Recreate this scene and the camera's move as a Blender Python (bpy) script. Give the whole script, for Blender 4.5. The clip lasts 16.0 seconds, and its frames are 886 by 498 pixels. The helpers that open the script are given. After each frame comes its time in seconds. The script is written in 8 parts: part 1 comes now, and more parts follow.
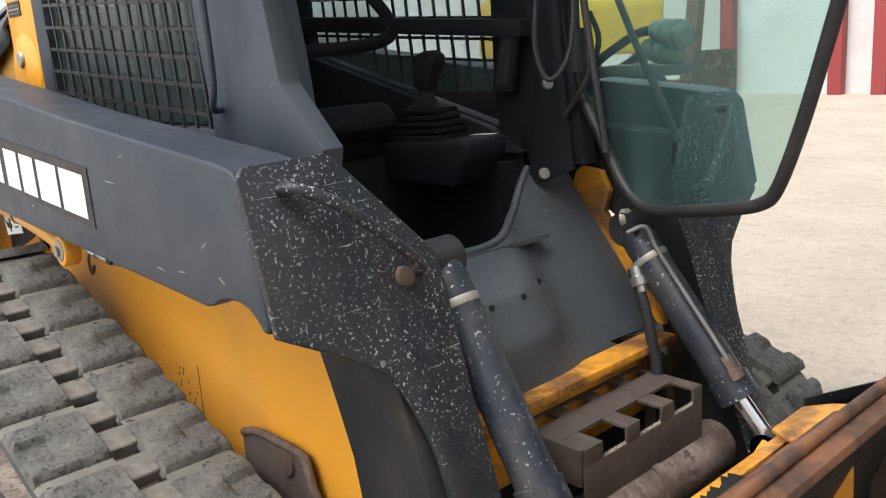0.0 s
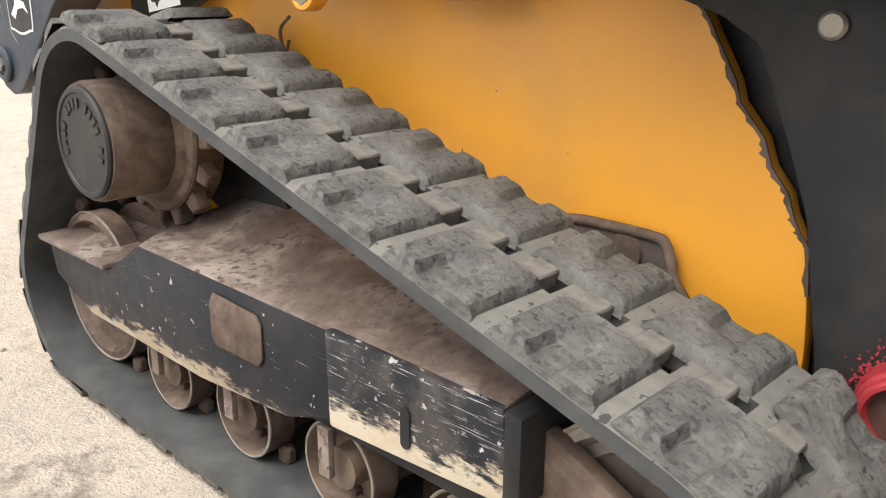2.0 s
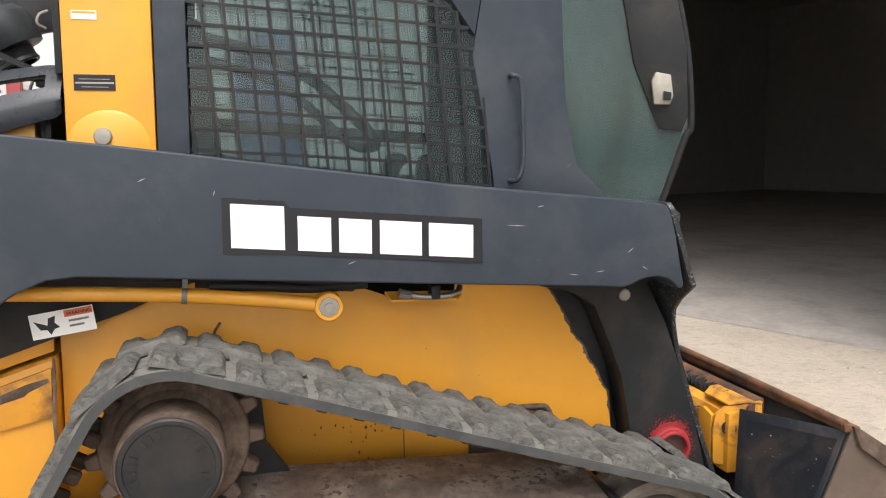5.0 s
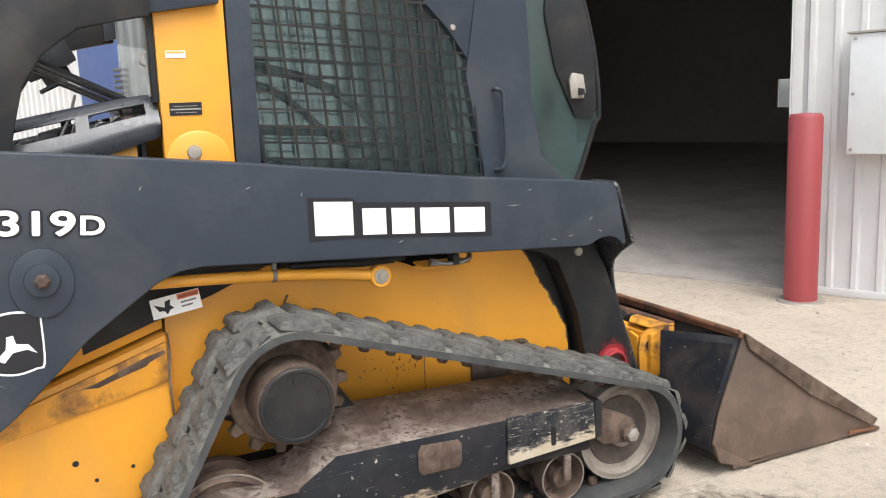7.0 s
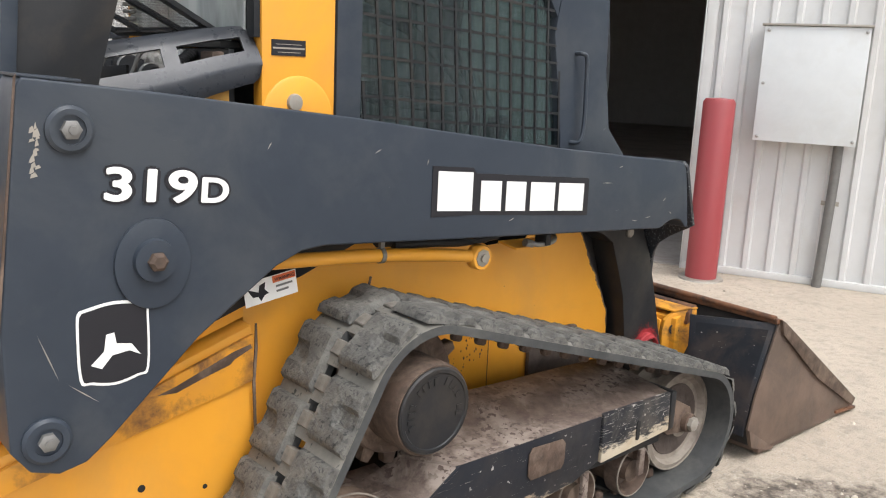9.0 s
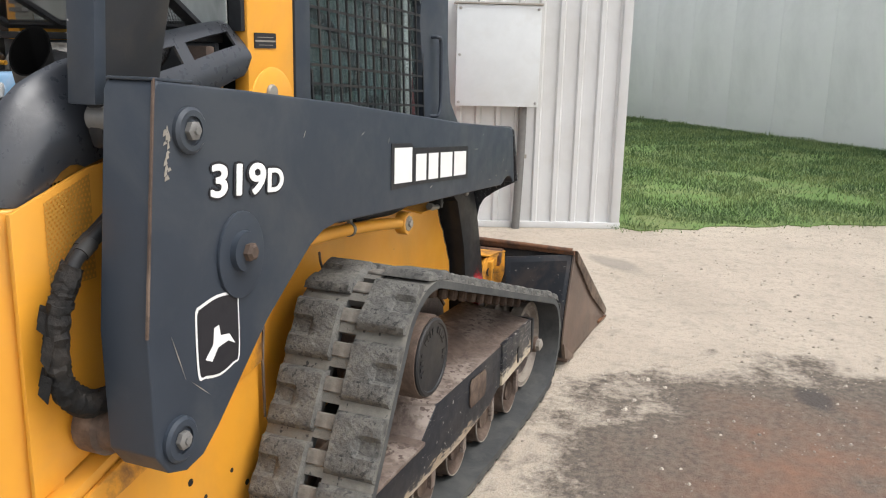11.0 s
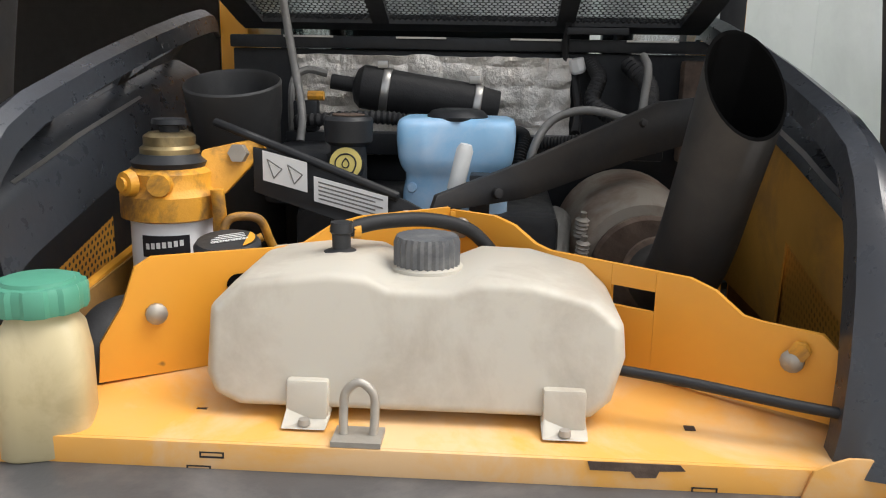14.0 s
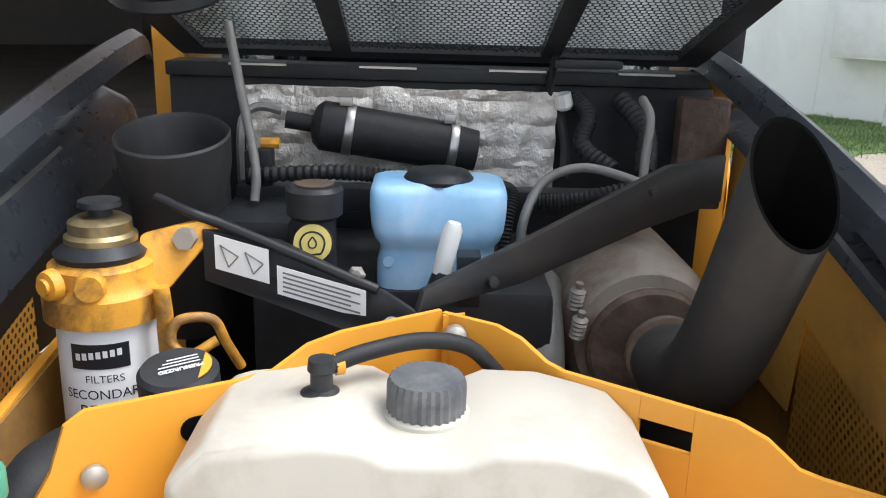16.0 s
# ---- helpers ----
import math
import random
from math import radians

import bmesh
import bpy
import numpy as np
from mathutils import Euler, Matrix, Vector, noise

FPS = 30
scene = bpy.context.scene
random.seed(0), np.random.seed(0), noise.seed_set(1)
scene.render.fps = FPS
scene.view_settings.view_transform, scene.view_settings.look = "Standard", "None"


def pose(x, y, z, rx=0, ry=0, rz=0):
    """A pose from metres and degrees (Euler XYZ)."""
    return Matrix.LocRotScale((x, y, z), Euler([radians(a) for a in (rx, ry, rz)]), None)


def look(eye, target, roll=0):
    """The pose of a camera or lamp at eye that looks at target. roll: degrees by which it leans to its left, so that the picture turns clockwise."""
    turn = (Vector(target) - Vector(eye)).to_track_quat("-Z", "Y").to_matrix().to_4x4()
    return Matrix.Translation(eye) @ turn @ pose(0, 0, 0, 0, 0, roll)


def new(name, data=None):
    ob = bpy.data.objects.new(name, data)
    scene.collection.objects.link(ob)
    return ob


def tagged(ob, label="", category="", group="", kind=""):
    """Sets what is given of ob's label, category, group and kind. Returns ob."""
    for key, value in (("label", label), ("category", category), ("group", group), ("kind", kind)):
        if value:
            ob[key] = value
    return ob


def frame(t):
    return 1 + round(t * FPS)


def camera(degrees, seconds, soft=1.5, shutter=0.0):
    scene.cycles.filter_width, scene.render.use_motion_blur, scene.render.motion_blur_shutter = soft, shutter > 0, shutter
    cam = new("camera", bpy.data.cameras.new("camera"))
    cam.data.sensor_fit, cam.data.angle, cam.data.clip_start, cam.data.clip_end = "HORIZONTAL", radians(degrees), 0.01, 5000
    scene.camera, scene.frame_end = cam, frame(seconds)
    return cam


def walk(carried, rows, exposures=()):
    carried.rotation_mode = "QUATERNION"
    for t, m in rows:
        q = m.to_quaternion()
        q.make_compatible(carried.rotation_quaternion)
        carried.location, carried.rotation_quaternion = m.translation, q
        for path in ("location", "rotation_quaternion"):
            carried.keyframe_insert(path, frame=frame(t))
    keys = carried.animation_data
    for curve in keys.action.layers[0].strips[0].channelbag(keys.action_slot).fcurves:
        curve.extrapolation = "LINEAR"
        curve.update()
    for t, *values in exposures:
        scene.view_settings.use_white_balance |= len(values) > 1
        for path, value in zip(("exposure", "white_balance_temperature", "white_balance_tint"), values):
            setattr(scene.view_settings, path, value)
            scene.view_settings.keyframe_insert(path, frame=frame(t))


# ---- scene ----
cam = camera(54.6, 16.0, soft=1.1)
PATH = [
    (0, (2.204, -1.107, 1.212), (0.756, 0.193, 0.752), -3.8),
    (0.5, (2.11, -1.326, 1.161), (0.744, 0.032, 0.624), -4.3),
    (1, (1.953, -1.413, 1.054), (0.63, -0.036, 0.459), -4.5),
    (1.4, (1.735, -1.37, 0.949), (0.401, 0.009, 0.386), -2.0),
    (1.5, (1.713, -1.378, 0.938), (0.361, -0.016, 0.374), -1.6),
    (1.6, (1.71, -1.386, 0.933), (0.34, -0.062, 0.324), 0.2),
    (2, (1.54, -1.433, 0.867), (0.229, -0.05, 0.262), 0.4),
    (2.5, (1.339, -1.495, 0.846), (0.178, 0.019, 0.246), 3.0),
    (3, (1.091, -1.518, 0.866), (0.2, 0.214, 0.416), 4.2),
    (3.5, (0.848, -1.717, 0.914), (0.483, 0.214, 0.538), 5.2),
    (4, (0.612, -1.897, 1.01), (0.684, 0.082, 0.724), 3.5),
    (4.2, (0.52, -2.007, 1.058), (0.689, -0.028, 0.823), 1.9),
    (6.3, (-0.408, -3.048, 1.331), (0.375, -1.227, 1.068), 0.4),
    (6.5, (-0.465, -3.051, 1.339), (0.345, -1.243, 1.062), -0.3),
    (7, (-0.609, -2.918, 1.356), (0.259, -1.147, 1.024), -2.1),
    (7.5, (-0.817, -2.771, 1.344), (0.143, -1.052, 0.995), -1.0),
    (8, (-0.987, -2.562, 1.328), (0.065, -0.906, 0.939), 1.2),
    (8.2, (-1.028, -2.47, 1.333), (0.069, -0.848, 0.927), 2.0),
    (10.3, (-1.735, -1.784, 1.368), (-0.074, -0.751, 0.953), 0.7),
    (10.5, (-1.834, -1.745, 1.377), (-0.117, -0.812, 0.951), 0.9),
    (11, (-1.962, -1.59, 1.357), (-0.16, -0.849, 0.906), 1.3),
    (11.5, (-2.023, -1.364, 1.347), (-0.187, -0.722, 0.883), 0.8),
    (12, (-2.093, -1.047, 1.343), (-0.217, -0.565, 0.846), 0.9),
    (12.5, (-2.049, -0.729, 1.323), (-0.162, -0.357, 0.776), 0.1),
    (13, (-1.844, -0.419, 1.333), (0.04, -0.039, 0.782), -1.2),
    (13.5, (-1.665, -0.153, 1.352), (0.258, 0.127, 0.877), -0.3),
    (14, (-1.498, -0.028, 1.364), (0.447, 0.09, 0.911), 1.0),
    (14.5, (-1.344, 0.019, 1.421), (0.581, -0.012, 0.88), 0.0),
    (15, (-1.292, 0.032, 1.459), (0.615, -0.108, 0.87), -0.4),
    (15.5, (-1.306, 0.03, 1.473), (0.612, -0.08, 0.918), 0.2),
    (16, (-1.346, 0.031, 1.465), (0.571, -0.013, 0.895), 1.7),
]
walk(cam, [(t, look(eye, target, roll)) for t, eye, target, roll in PATH], exposures=[(0, 1.12, 6450, 10), (1, 1.04, 6500, 10), (1.5, 1.09, 6650, 10), (2.5, 1.40, 6500, 10), (3.0, 1.40, 6350, 10), (3.2, 1.27, 6550, 10), (4, 1.0, 6700, 10), (6.5, 1.05, 6400, 10), (8, 1.03, 6400, 10), (10.5, 0.80, 6450, 10), (12.0, 0.86, 6400, 10), (12.5, 0.87, 6250, 10), (13.0, 1.05, 6200, 10), (13.5, 1.09, 6300, 10), (14, 0.85, 6600, 10), (14.5, 0.85, 6400, 10), (15, 1.09, 6200, 10), (16, 1.30, 6150, 10)])

# ---------------------------------------------------------------- light
SUN_ELEVATION, SUN_ROTATION = radians(52), radians(180)
world = bpy.data.worlds.new("sky")
scene.world = world
world.use_nodes = True
wn, wl = world.node_tree.nodes, world.node_tree.links
wn.clear()
w_out = wn.new("ShaderNodeOutputWorld")
w_bg = wn.new("ShaderNodeBackground")
w_sky = wn.new("ShaderNodeTexSky")
w_sky.sky_type = "NISHITA"
w_sky.sun_disc = False
w_sky.sun_elevation, w_sky.sun_rotation = SUN_ELEVATION, SUN_ROTATION
w_sky.dust_density, w_sky.air_density, w_sky.ozone_density = 3.0, 1.0, 1.0
w_hsv = wn.new("ShaderNodeHueSaturation")
w_hsv.inputs["Saturation"].default_value = 0.3
w_bg.inputs["Strength"].default_value = 0.15
wl.new(w_sky.outputs[0], w_hsv.inputs["Color"])
wl.new(w_hsv.outputs[0], w_bg.inputs["Color"])
wl.new(w_bg.outputs[0], w_out.inputs["Surface"])
sun_data = bpy.data.lights.new("sun", "SUN")
sun_data.energy, sun_data.angle, sun_data.color = 1.1, radians(35), (1.0, 0.98, 0.95)
sun = new("sun", sun_data)
sun.matrix_world = look((0, 0, 30), (0 - math.sin(SUN_ROTATION) * 12, -math.cos(SUN_ROTATION) * 12, 0))


# ---------------------------------------------------------------- materials
def material(name, colour, rough=0.5, metal=0.0, second=None, grain=40.0, amount=0.5, stain=4.0, stain_colour=None, stain_amount=0.0,
             bump=0.1, spec=0.5, speck_patch=0.0, specks=None, speck_scale=60.0, speck_level=0.62, bump_scale=None, coat=0.0, scratch=None, scratch_level=0.7,
             worn=None, worn_to=0.0, worn_from=0.0):
    m = bpy.data.materials.new(name)
    m.use_nodes = True
    nt = m.node_tree
    N, L = nt.nodes, nt.links
    bsdf = N["Principled BSDF"]
    co = N.new("ShaderNodeTexCoord")

    def noise_tex(scale, detail=5.0, rough_=0.6, dist=0.0):
        n = N.new("ShaderNodeTexNoise")
        n.inputs["Scale"].default_value, n.inputs["Detail"].default_value = scale, detail
        n.inputs["Roughness"].default_value, n.inputs["Distortion"].default_value = rough_, dist
        L.new(co.outputs["Object"], n.inputs["Vector"])
        return n

    def ramp(src, lo, hi):
        r = N.new("ShaderNodeMapRange")
        r.inputs["From Min"].default_value, r.inputs["From Max"].default_value = lo, hi
        L.new(src, r.inputs["Value"])
        return r.outputs[0]

    def mix(fac, a, b):
        x = N.new("ShaderNodeMix")
        x.data_type = "RGBA"
        for sock, v in ((x.inputs[6], a), (x.inputs[7], b)):
            if isinstance(v, tuple):
                sock.default_value = (*v, 1)
            else:
                L.new(v, sock)
        if isinstance(fac, float):
            x.inputs[0].default_value = fac
        else:
            L.new(fac, x.inputs[0])
        return x.outputs[2]

    def scaled(src, k):
        q = N.new("ShaderNodeMath")
        q.operation = "MULTIPLY"
        q.use_clamp = True
        q.inputs[1].default_value = k
        L.new(src, q.inputs[0])
        return q.outputs[0]

    fine = noise_tex(grain)
    second = second or tuple(c * 0.78 for c in colour)
    col = mix(scaled(ramp(fine.outputs["Fac"], 0.35, 0.7), amount), colour, second)
    rough_src = ramp(fine.outputs["Fac"], 0.2, 0.8)
    if stain_colour:
        big = noise_tex(stain, 7.0, 0.65, 0.4)
        col = mix(scaled(ramp(big.outputs["Fac"], 0.47, 0.62), stain_amount), col, stain_colour)
    if specks:
        sp = noise_tex(speck_scale, 3.0, 0.55)
        mask = ramp(sp.outputs["Fac"], speck_level, speck_level + 0.03)
        if speck_patch:
            pm = N.new("ShaderNodeMath")
            pm.operation = "MULTIPLY"
            L.new(mask, pm.inputs[0]), L.new(ramp(noise_tex(speck_patch, 4.0).outputs["Fac"], 0.38, 0.6), pm.inputs[1])
            mask = pm.outputs[0]
        col = mix(mask, col, specks)
    if scratch:
        for turn, lift in (((0.5, 0.35, 0.2), 0.0), ((0.2, -0.75, 0.9), 0.03)):
            mp = N.new("ShaderNodeMapping")
            mp.inputs["Scale"].default_value = (8.0, 8.0, 260.0)
            mp.inputs["Rotation"].default_value = turn
            L.new(co.outputs["Object"], mp.inputs["Vector"])
            sc = N.new("ShaderNodeTexNoise")
            sc.inputs["Scale"].default_value, sc.inputs["Detail"].default_value = 1.6, 5.0
            sc.inputs["Roughness"].default_value, sc.inputs["Distortion"].default_value = 0.68, 0.5
            L.new(mp.outputs[0], sc.inputs["Vector"])
            col = mix(ramp(sc.outputs["Fac"], scratch_level + lift, scratch_level + lift + 0.03), col, scratch)
    if worn:
        # paint scraped off a lower edge: height mixed with two noises
        sep = N.new("ShaderNodeSeparateXYZ")
        L.new(co.outputs["Object"], sep.inputs[0])
        wob, pit, mp = noise_tex(10.0, 6.0, 0.6, 0.3), noise_tex(42.0, 8.0, 0.75), N.new("ShaderNodeMapping")
        mp.inputs["Scale"].default_value = (0.4, 1.0, 1.5)
        L.new(co.outputs["Object"], mp.inputs["Vector"]), L.new(mp.outputs[0], pit.inputs["Vector"])
        total = sep.outputs[2]
        for src, k in ((wob, 0.10), (pit, 0.13)):
            ad = N.new("ShaderNodeMath")
            ad.operation = "MULTIPLY_ADD"
            ad.inputs[1].default_value = -k
            L.new(src.outputs["Fac"], ad.inputs[0]), L.new(total, ad.inputs[2])
            total = ad.outputs[0]
        bare = mix(scaled(ramp(wob.outputs["Fac"], 0.42, 0.62), 0.8), worn, tuple(c * k for c, k in zip(worn, (0.78, 0.68, 0.56))))
        col = mix(ramp(total, worn_from - 0.115, worn_to - 0.115), col, bare)
    L.new(col, bsdf.inputs["Base Color"])
    rr = N.new("ShaderNodeMapRange")
    rr.inputs["To Min"].default_value, rr.inputs["To Max"].default_value = max(0.05, rough - 0.1), min(1.0, rough + 0.12)
    L.new(rough_src, rr.inputs["Value"])
    L.new(rr.outputs[0], bsdf.inputs["Roughness"])
    bsdf.inputs["Metallic"].default_value = metal
    bsdf.inputs["Specular IOR Level"].default_value = spec
    bsdf.inputs["Coat Weight"].default_value = coat
    if bump:
        bt = noise_tex(bump_scale or grain * 1.7, 6.0)
        b = N.new("ShaderNodeBump")
        b.inputs["Strength"].default_value, b.inputs["Distance"].default_value = bump, 0.01
        L.new(bt.outputs["Fac"], b.inputs["Height"])
        L.new(b.outputs[0], bsdf.inputs["Normal"])
    return m


YELLOW = material("yellow_paint", (0.80, 0.362, 0.034), 0.38, grain=9, amount=0.35, second=(0.74, 0.325, 0.034), stain=2.5,
                  stain_colour=(0.45, 0.26, 0.09), stain_amount=0.22, bump=0.015, specks=(0.12, 0.07, 0.03), speck_scale=22, speck_level=0.745)
YELLOW_WORN = material("worn_yellow_paint", (0.75, 0.33, 0.025), 0.5, grain=14, amount=0.5, second=(0.62, 0.28, 0.05), stain=7,
                       stain_colour=(0.13, 0.06, 0.03), stain_amount=0.9, bump=0.08)
CHARCOAL = material("charcoal_paint", (0.032, 0.041, 0.055), 0.42, spec=0.3, grain=18, amount=0.4, second=(0.044, 0.054, 0.070), stain=3, stain_colour=(0.070, 0.077, 0.084),
                    stain_amount=0.5, bump=0.02, specks=(0.5, 0.5, 0.5), speck_scale=34, speck_level=0.765, scratch=(0.2, 0.21, 0.22), scratch_level=0.74)
SPECKLED = material("chipped_black_paint", (0.017, 0.021, 0.027), 0.42, spec=0.4, grain=30, amount=0.5, second=(0.035, 0.037, 0.04), stain=9,
                    stain_colour=(0.10, 0.055, 0.035), stain_amount=0.12, bump=0.08, specks=(0.44, 0.46, 0.46), speck_scale=190, speck_level=0.605, speck_patch=6.0, scratch=(0.40, 0.41, 0.39), scratch_level=0.655)
CYLINDER = material("chipped_blue_black_paint", (0.02, 0.026, 0.035), 0.38, spec=0.45, grain=30, amount=0.5, second=(0.035, 0.04, 0.048), stain=9, stain_colour=(0.10, 0.09, 0.075),
                    stain_amount=0.35, bump=0.05, specks=(0.42, 0.43, 0.41), speck_scale=130, speck_level=0.635, speck_patch=7.0)
IDLER = material("dusty_idler_steel", (0.30, 0.26, 0.215), 0.7, grain=22, amount=0.7, second=(0.2, 0.165, 0.135), stain=8, stain_colour=(0.07, 0.05, 0.04), stain_amount=0.5, bump=0.15)
BLACK = material("black_paint", (0.018, 0.019, 0.021), 0.45, spec=0.28, grain=25, amount=0.4, second=(0.03, 0.03, 0.031), stain=5, stain_colour=(0.06, 0.05, 0.04),
                 stain_amount=0.4, bump=0.04)
BLACK_SCRATCHED = material("scratched_black_paint", (0.014, 0.016, 0.021), 0.45, spec=0.28, grain=25, amount=0.4, second=(0.026, 0.028, 0.033), stain=6,
                           stain_colour=(0.09, 0.065, 0.05), stain_amount=0.35, bump=0.06, specks=(0.34, 0.32, 0.29), speck_scale=48, speck_level=0.70,
                           scratch=(0.36, 0.34, 0.31), scratch_level=0.68)
FRAME_BLACK = material("scraped_frame_paint", (0.014, 0.016, 0.021), 0.48, spec=0.28, grain=25, amount=0.4, second=(0.026, 0.028, 0.033), stain=6,
                       stain_colour=(0.075, 0.06, 0.05), stain_amount=0.18, bump=0.08, specks=(0.40, 0.38, 0.35), speck_scale=44, speck_level=0.68,
                       scratch=(0.40, 0.37, 0.33), scratch_level=0.665, worn=(0.42, 0.365, 0.295), worn_from=0.219, worn_to=0.205)
CREAM_SCRATCHED = material("scraped_sleeve_paint", (0.015, 0.017, 0.022), 0.48, spec=0.3, grain=25, amount=0.4, second=(0.03, 0.032, 0.036), stain=11,
                           stain_colour=(0.16, 0.14, 0.115), stain_amount=0.35, bump=0.08, specks=(0.5, 0.48, 0.44), speck_scale=70, speck_level=0.64, speck_patch=8.0,
                           scratch=(0.46, 0.44, 0.40), scratch_level=0.61, worn=(0.56, 0.49, 0.375), worn_from=0.300, worn_to=0.286)
PLASTIC = material("black_plastic", (0.016, 0.018, 0.021), 0.42, spec=0.28, grain=60, amount=0.4, second=(0.035, 0.037, 0.04), stain=4, stain_colour=(0.06, 0.06, 0.06),
                   stain_amount=0.4, bump=0.05)
CAB_BLACK = material("matt_cab_plastic", (0.011, 0.012, 0.015), 0.6, spec=0.2, grain=60, amount=0.4, second=(0.013, 0.014, 0.016), stain=6, stain_colour=(0.028, 0.028, 0.028), stain_amount=0.35, bump=0.05)
COUPLER = material("greenish_zinc_coupler", (0.30, 0.36, 0.29), 0.45, metal=0.4, grain=30, amount=0.5, second=(0.16, 0.19, 0.15), stain=9, stain_colour=(0.09, 0.09, 0.08), stain_amount=0.5, bump=0.06)
GREY_PLASTIC = material("grey_plastic", (0.060, 0.071, 0.082), 0.42, grain=70, amount=0.5, second=(0.045, 0.049, 0.055), stain=4, stain_colour=(0.10, 0.10, 0.10),
                        stain_amount=0.4, bump=0.05, specks=(0.3, 0.3, 0.3), speck_scale=40, speck_level=0.77)
TRIM = material("dark_trim_plastic", (0.034, 0.039, 0.048), 0.30, spec=0.6, grain=50, amount=0.5, second=(0.03, 0.032, 0.037), stain=5, stain_colour=(0.05, 0.05, 0.052), stain_amount=0.5, bump=0.06,
                scratch=(0.16, 0.15, 0.14), scratch_level=0.68)
# Near-black for exhaust soot and for painted shade in recesses.
SOOT_AND_RECESS = material("soot_and_recess_black", (0.004, 0.004, 0.004), 0.95, spec=0.05, bump=0.1)
DECK = material("dusty_yellow_deck", (0.78, 0.38, 0.07), 0.55, grain=16, amount=0.5, second=(0.72, 0.42, 0.15), stain=7, stain_colour=(0.70, 0.50, 0.30), stain_amount=0.7, bump=0.04)
LINK = material("dirty_track_link", (0.19, 0.175, 0.15), 0.75, grain=40, amount=0.8, second=(0.085, 0.075, 0.064), stain=3, stain_colour=(0.17, 0.08, 0.05), stain_amount=0.4, bump=0.2)
RUBBER = material("dusty_track_rubber", (0.130, 0.123, 0.107), 0.85, grain=28, amount=0.8, second=(0.20, 0.19, 0.163), stain=9, stain_colour=(0.11, 0.105, 0.095),
                  stain_amount=0.5, bump=0.35, specks=(0.04, 0.04, 0.038), speck_scale=50, speck_level=0.62)
RUBBER_LUG = material("worn_tread_rubber", (0.082, 0.079, 0.071), 0.75, grain=34, amount=0.9, second=(0.175, 0.168, 0.150), stain=8, stain_colour=(0.045, 0.045, 0.043),
                      stain_amount=0.65, bump=0.7, bump_scale=60, specks=(0.036, 0.036, 0.035), speck_scale=85, speck_level=0.56, speck_patch=9.0, scratch=(0.05, 0.05, 0.048), scratch_level=0.62)
RUBBER_EDGE = material("smooth_track_edge_rubber", (0.048, 0.050, 0.051), 0.7, spec=0.3, grain=18, amount=0.7, second=(0.085, 0.087, 0.085), stain=7, stain_colour=(0.13, 0.128, 0.115), stain_amount=0.35, bump=0.15)
HOSE = material("black_hose_rubber", (0.018, 0.018, 0.019), 0.55, spec=0.28, grain=60, amount=0.4, second=(0.04, 0.04, 0.04), bump=0.1)
RUST = material("rusty_brown_steel", (0.105, 0.068, 0.048), 0.75, grain=30, amount=0.8, second=(0.045, 0.032, 0.025), stain=7, stain_colour=(0.22, 0.16, 0.12),
                stain_amount=0.7, bump=0.3)
DIRT_STEEL = material("dirt_covered_steel", (0.090, 0.062, 0.049), 0.6, grain=24, amount=0.9, second=(0.20, 0.155, 0.128), stain=9, stain_colour=(0.31, 0.26, 0.22),
                      stain_amount=0.75, bump=0.45, bump_scale=34, specks=(0.075, 0.05, 0.04), speck_scale=55, speck_level=0.56, speck_patch=9.0, scratch=(0.26, 0.215, 0.18), scratch_level=0.66)
DARK_DIRT = material("dark_muddy_steel", (0.058, 0.043, 0.036), 0.7, grain=38, amount=0.8, second=(0.10, 0.078, 0.064), stain=7, stain_colour=(0.15, 0.12, 0.10), stain_amount=0.45, bump=0.3)
BUCKET_RUST = material("worn_bucket_steel", (0.14, 0.096, 0.072), 0.55, metal=0.25, grain=20, amount=0.7, second=(0.21, 0.15, 0.118), stain=4, stain_colour=(0.10, 0.075, 0.06),
                       stain_amount=0.7, bump=0.15)
BUCKET_ORANGE = material("orange_rust_steel", (0.24, 0.105, 0.05), 0.6, metal=0.2, grain=20, amount=0.7, second=(0.14, 0.07, 0.04), stain=6, stain_colour=(0.035, 0.03, 0.028),
                         stain_amount=0.85, bump=0.25)
STEEL = material("bare_steel", (0.45, 0.44, 0.42), 0.35, metal=0.9, grain=40, amount=0.5, bump=0.05)
CHROME = material("chrome_rod", (0.8, 0.8, 0.8), 0.12, metal=1.0, grain=40, amount=0.1, bump=0.0)
ZINC = material("zinc_plated_steel", (0.42, 0.39, 0.34), 0.55, metal=0.6, grain=50, amount=0.5, bump=0.08)
RED_PAINT = material("red_paint", (0.32, 0.025, 0.03), 0.7, grain=30, amount=0.5, second=(0.33, 0.025, 0.03), bump=0.08)
RED_POST = material("faded_red_paint", (0.31, 0.052, 0.058), 0.5, grain=14, amount=0.4, second=(0.34, 0.055, 0.06), stain=3, stain_colour=(0.28, 0.06, 0.06),
                    stain_amount=0.4, bump=0.03)
WHITE_VINYL = material("white_vinyl", (0.82, 0.82, 0.80), 0.4, grain=30, amount=0.1, bump=0.0)
BLACK_VINYL = material("black_vinyl", (0.022, 0.022, 0.026), 0.4, spec=0.28, grain=30, amount=0.2, bump=0.0)
WHITE_SHEET = material("white_sheet_metal", (0.66, 0.66, 0.65), 0.45, grain=5, amount=0.35, second=(0.58, 0.58, 0.57), stain=1.2, stain_colour=(0.50, 0.48, 0.44),
                       stain_amount=0.35, bump=0.02)
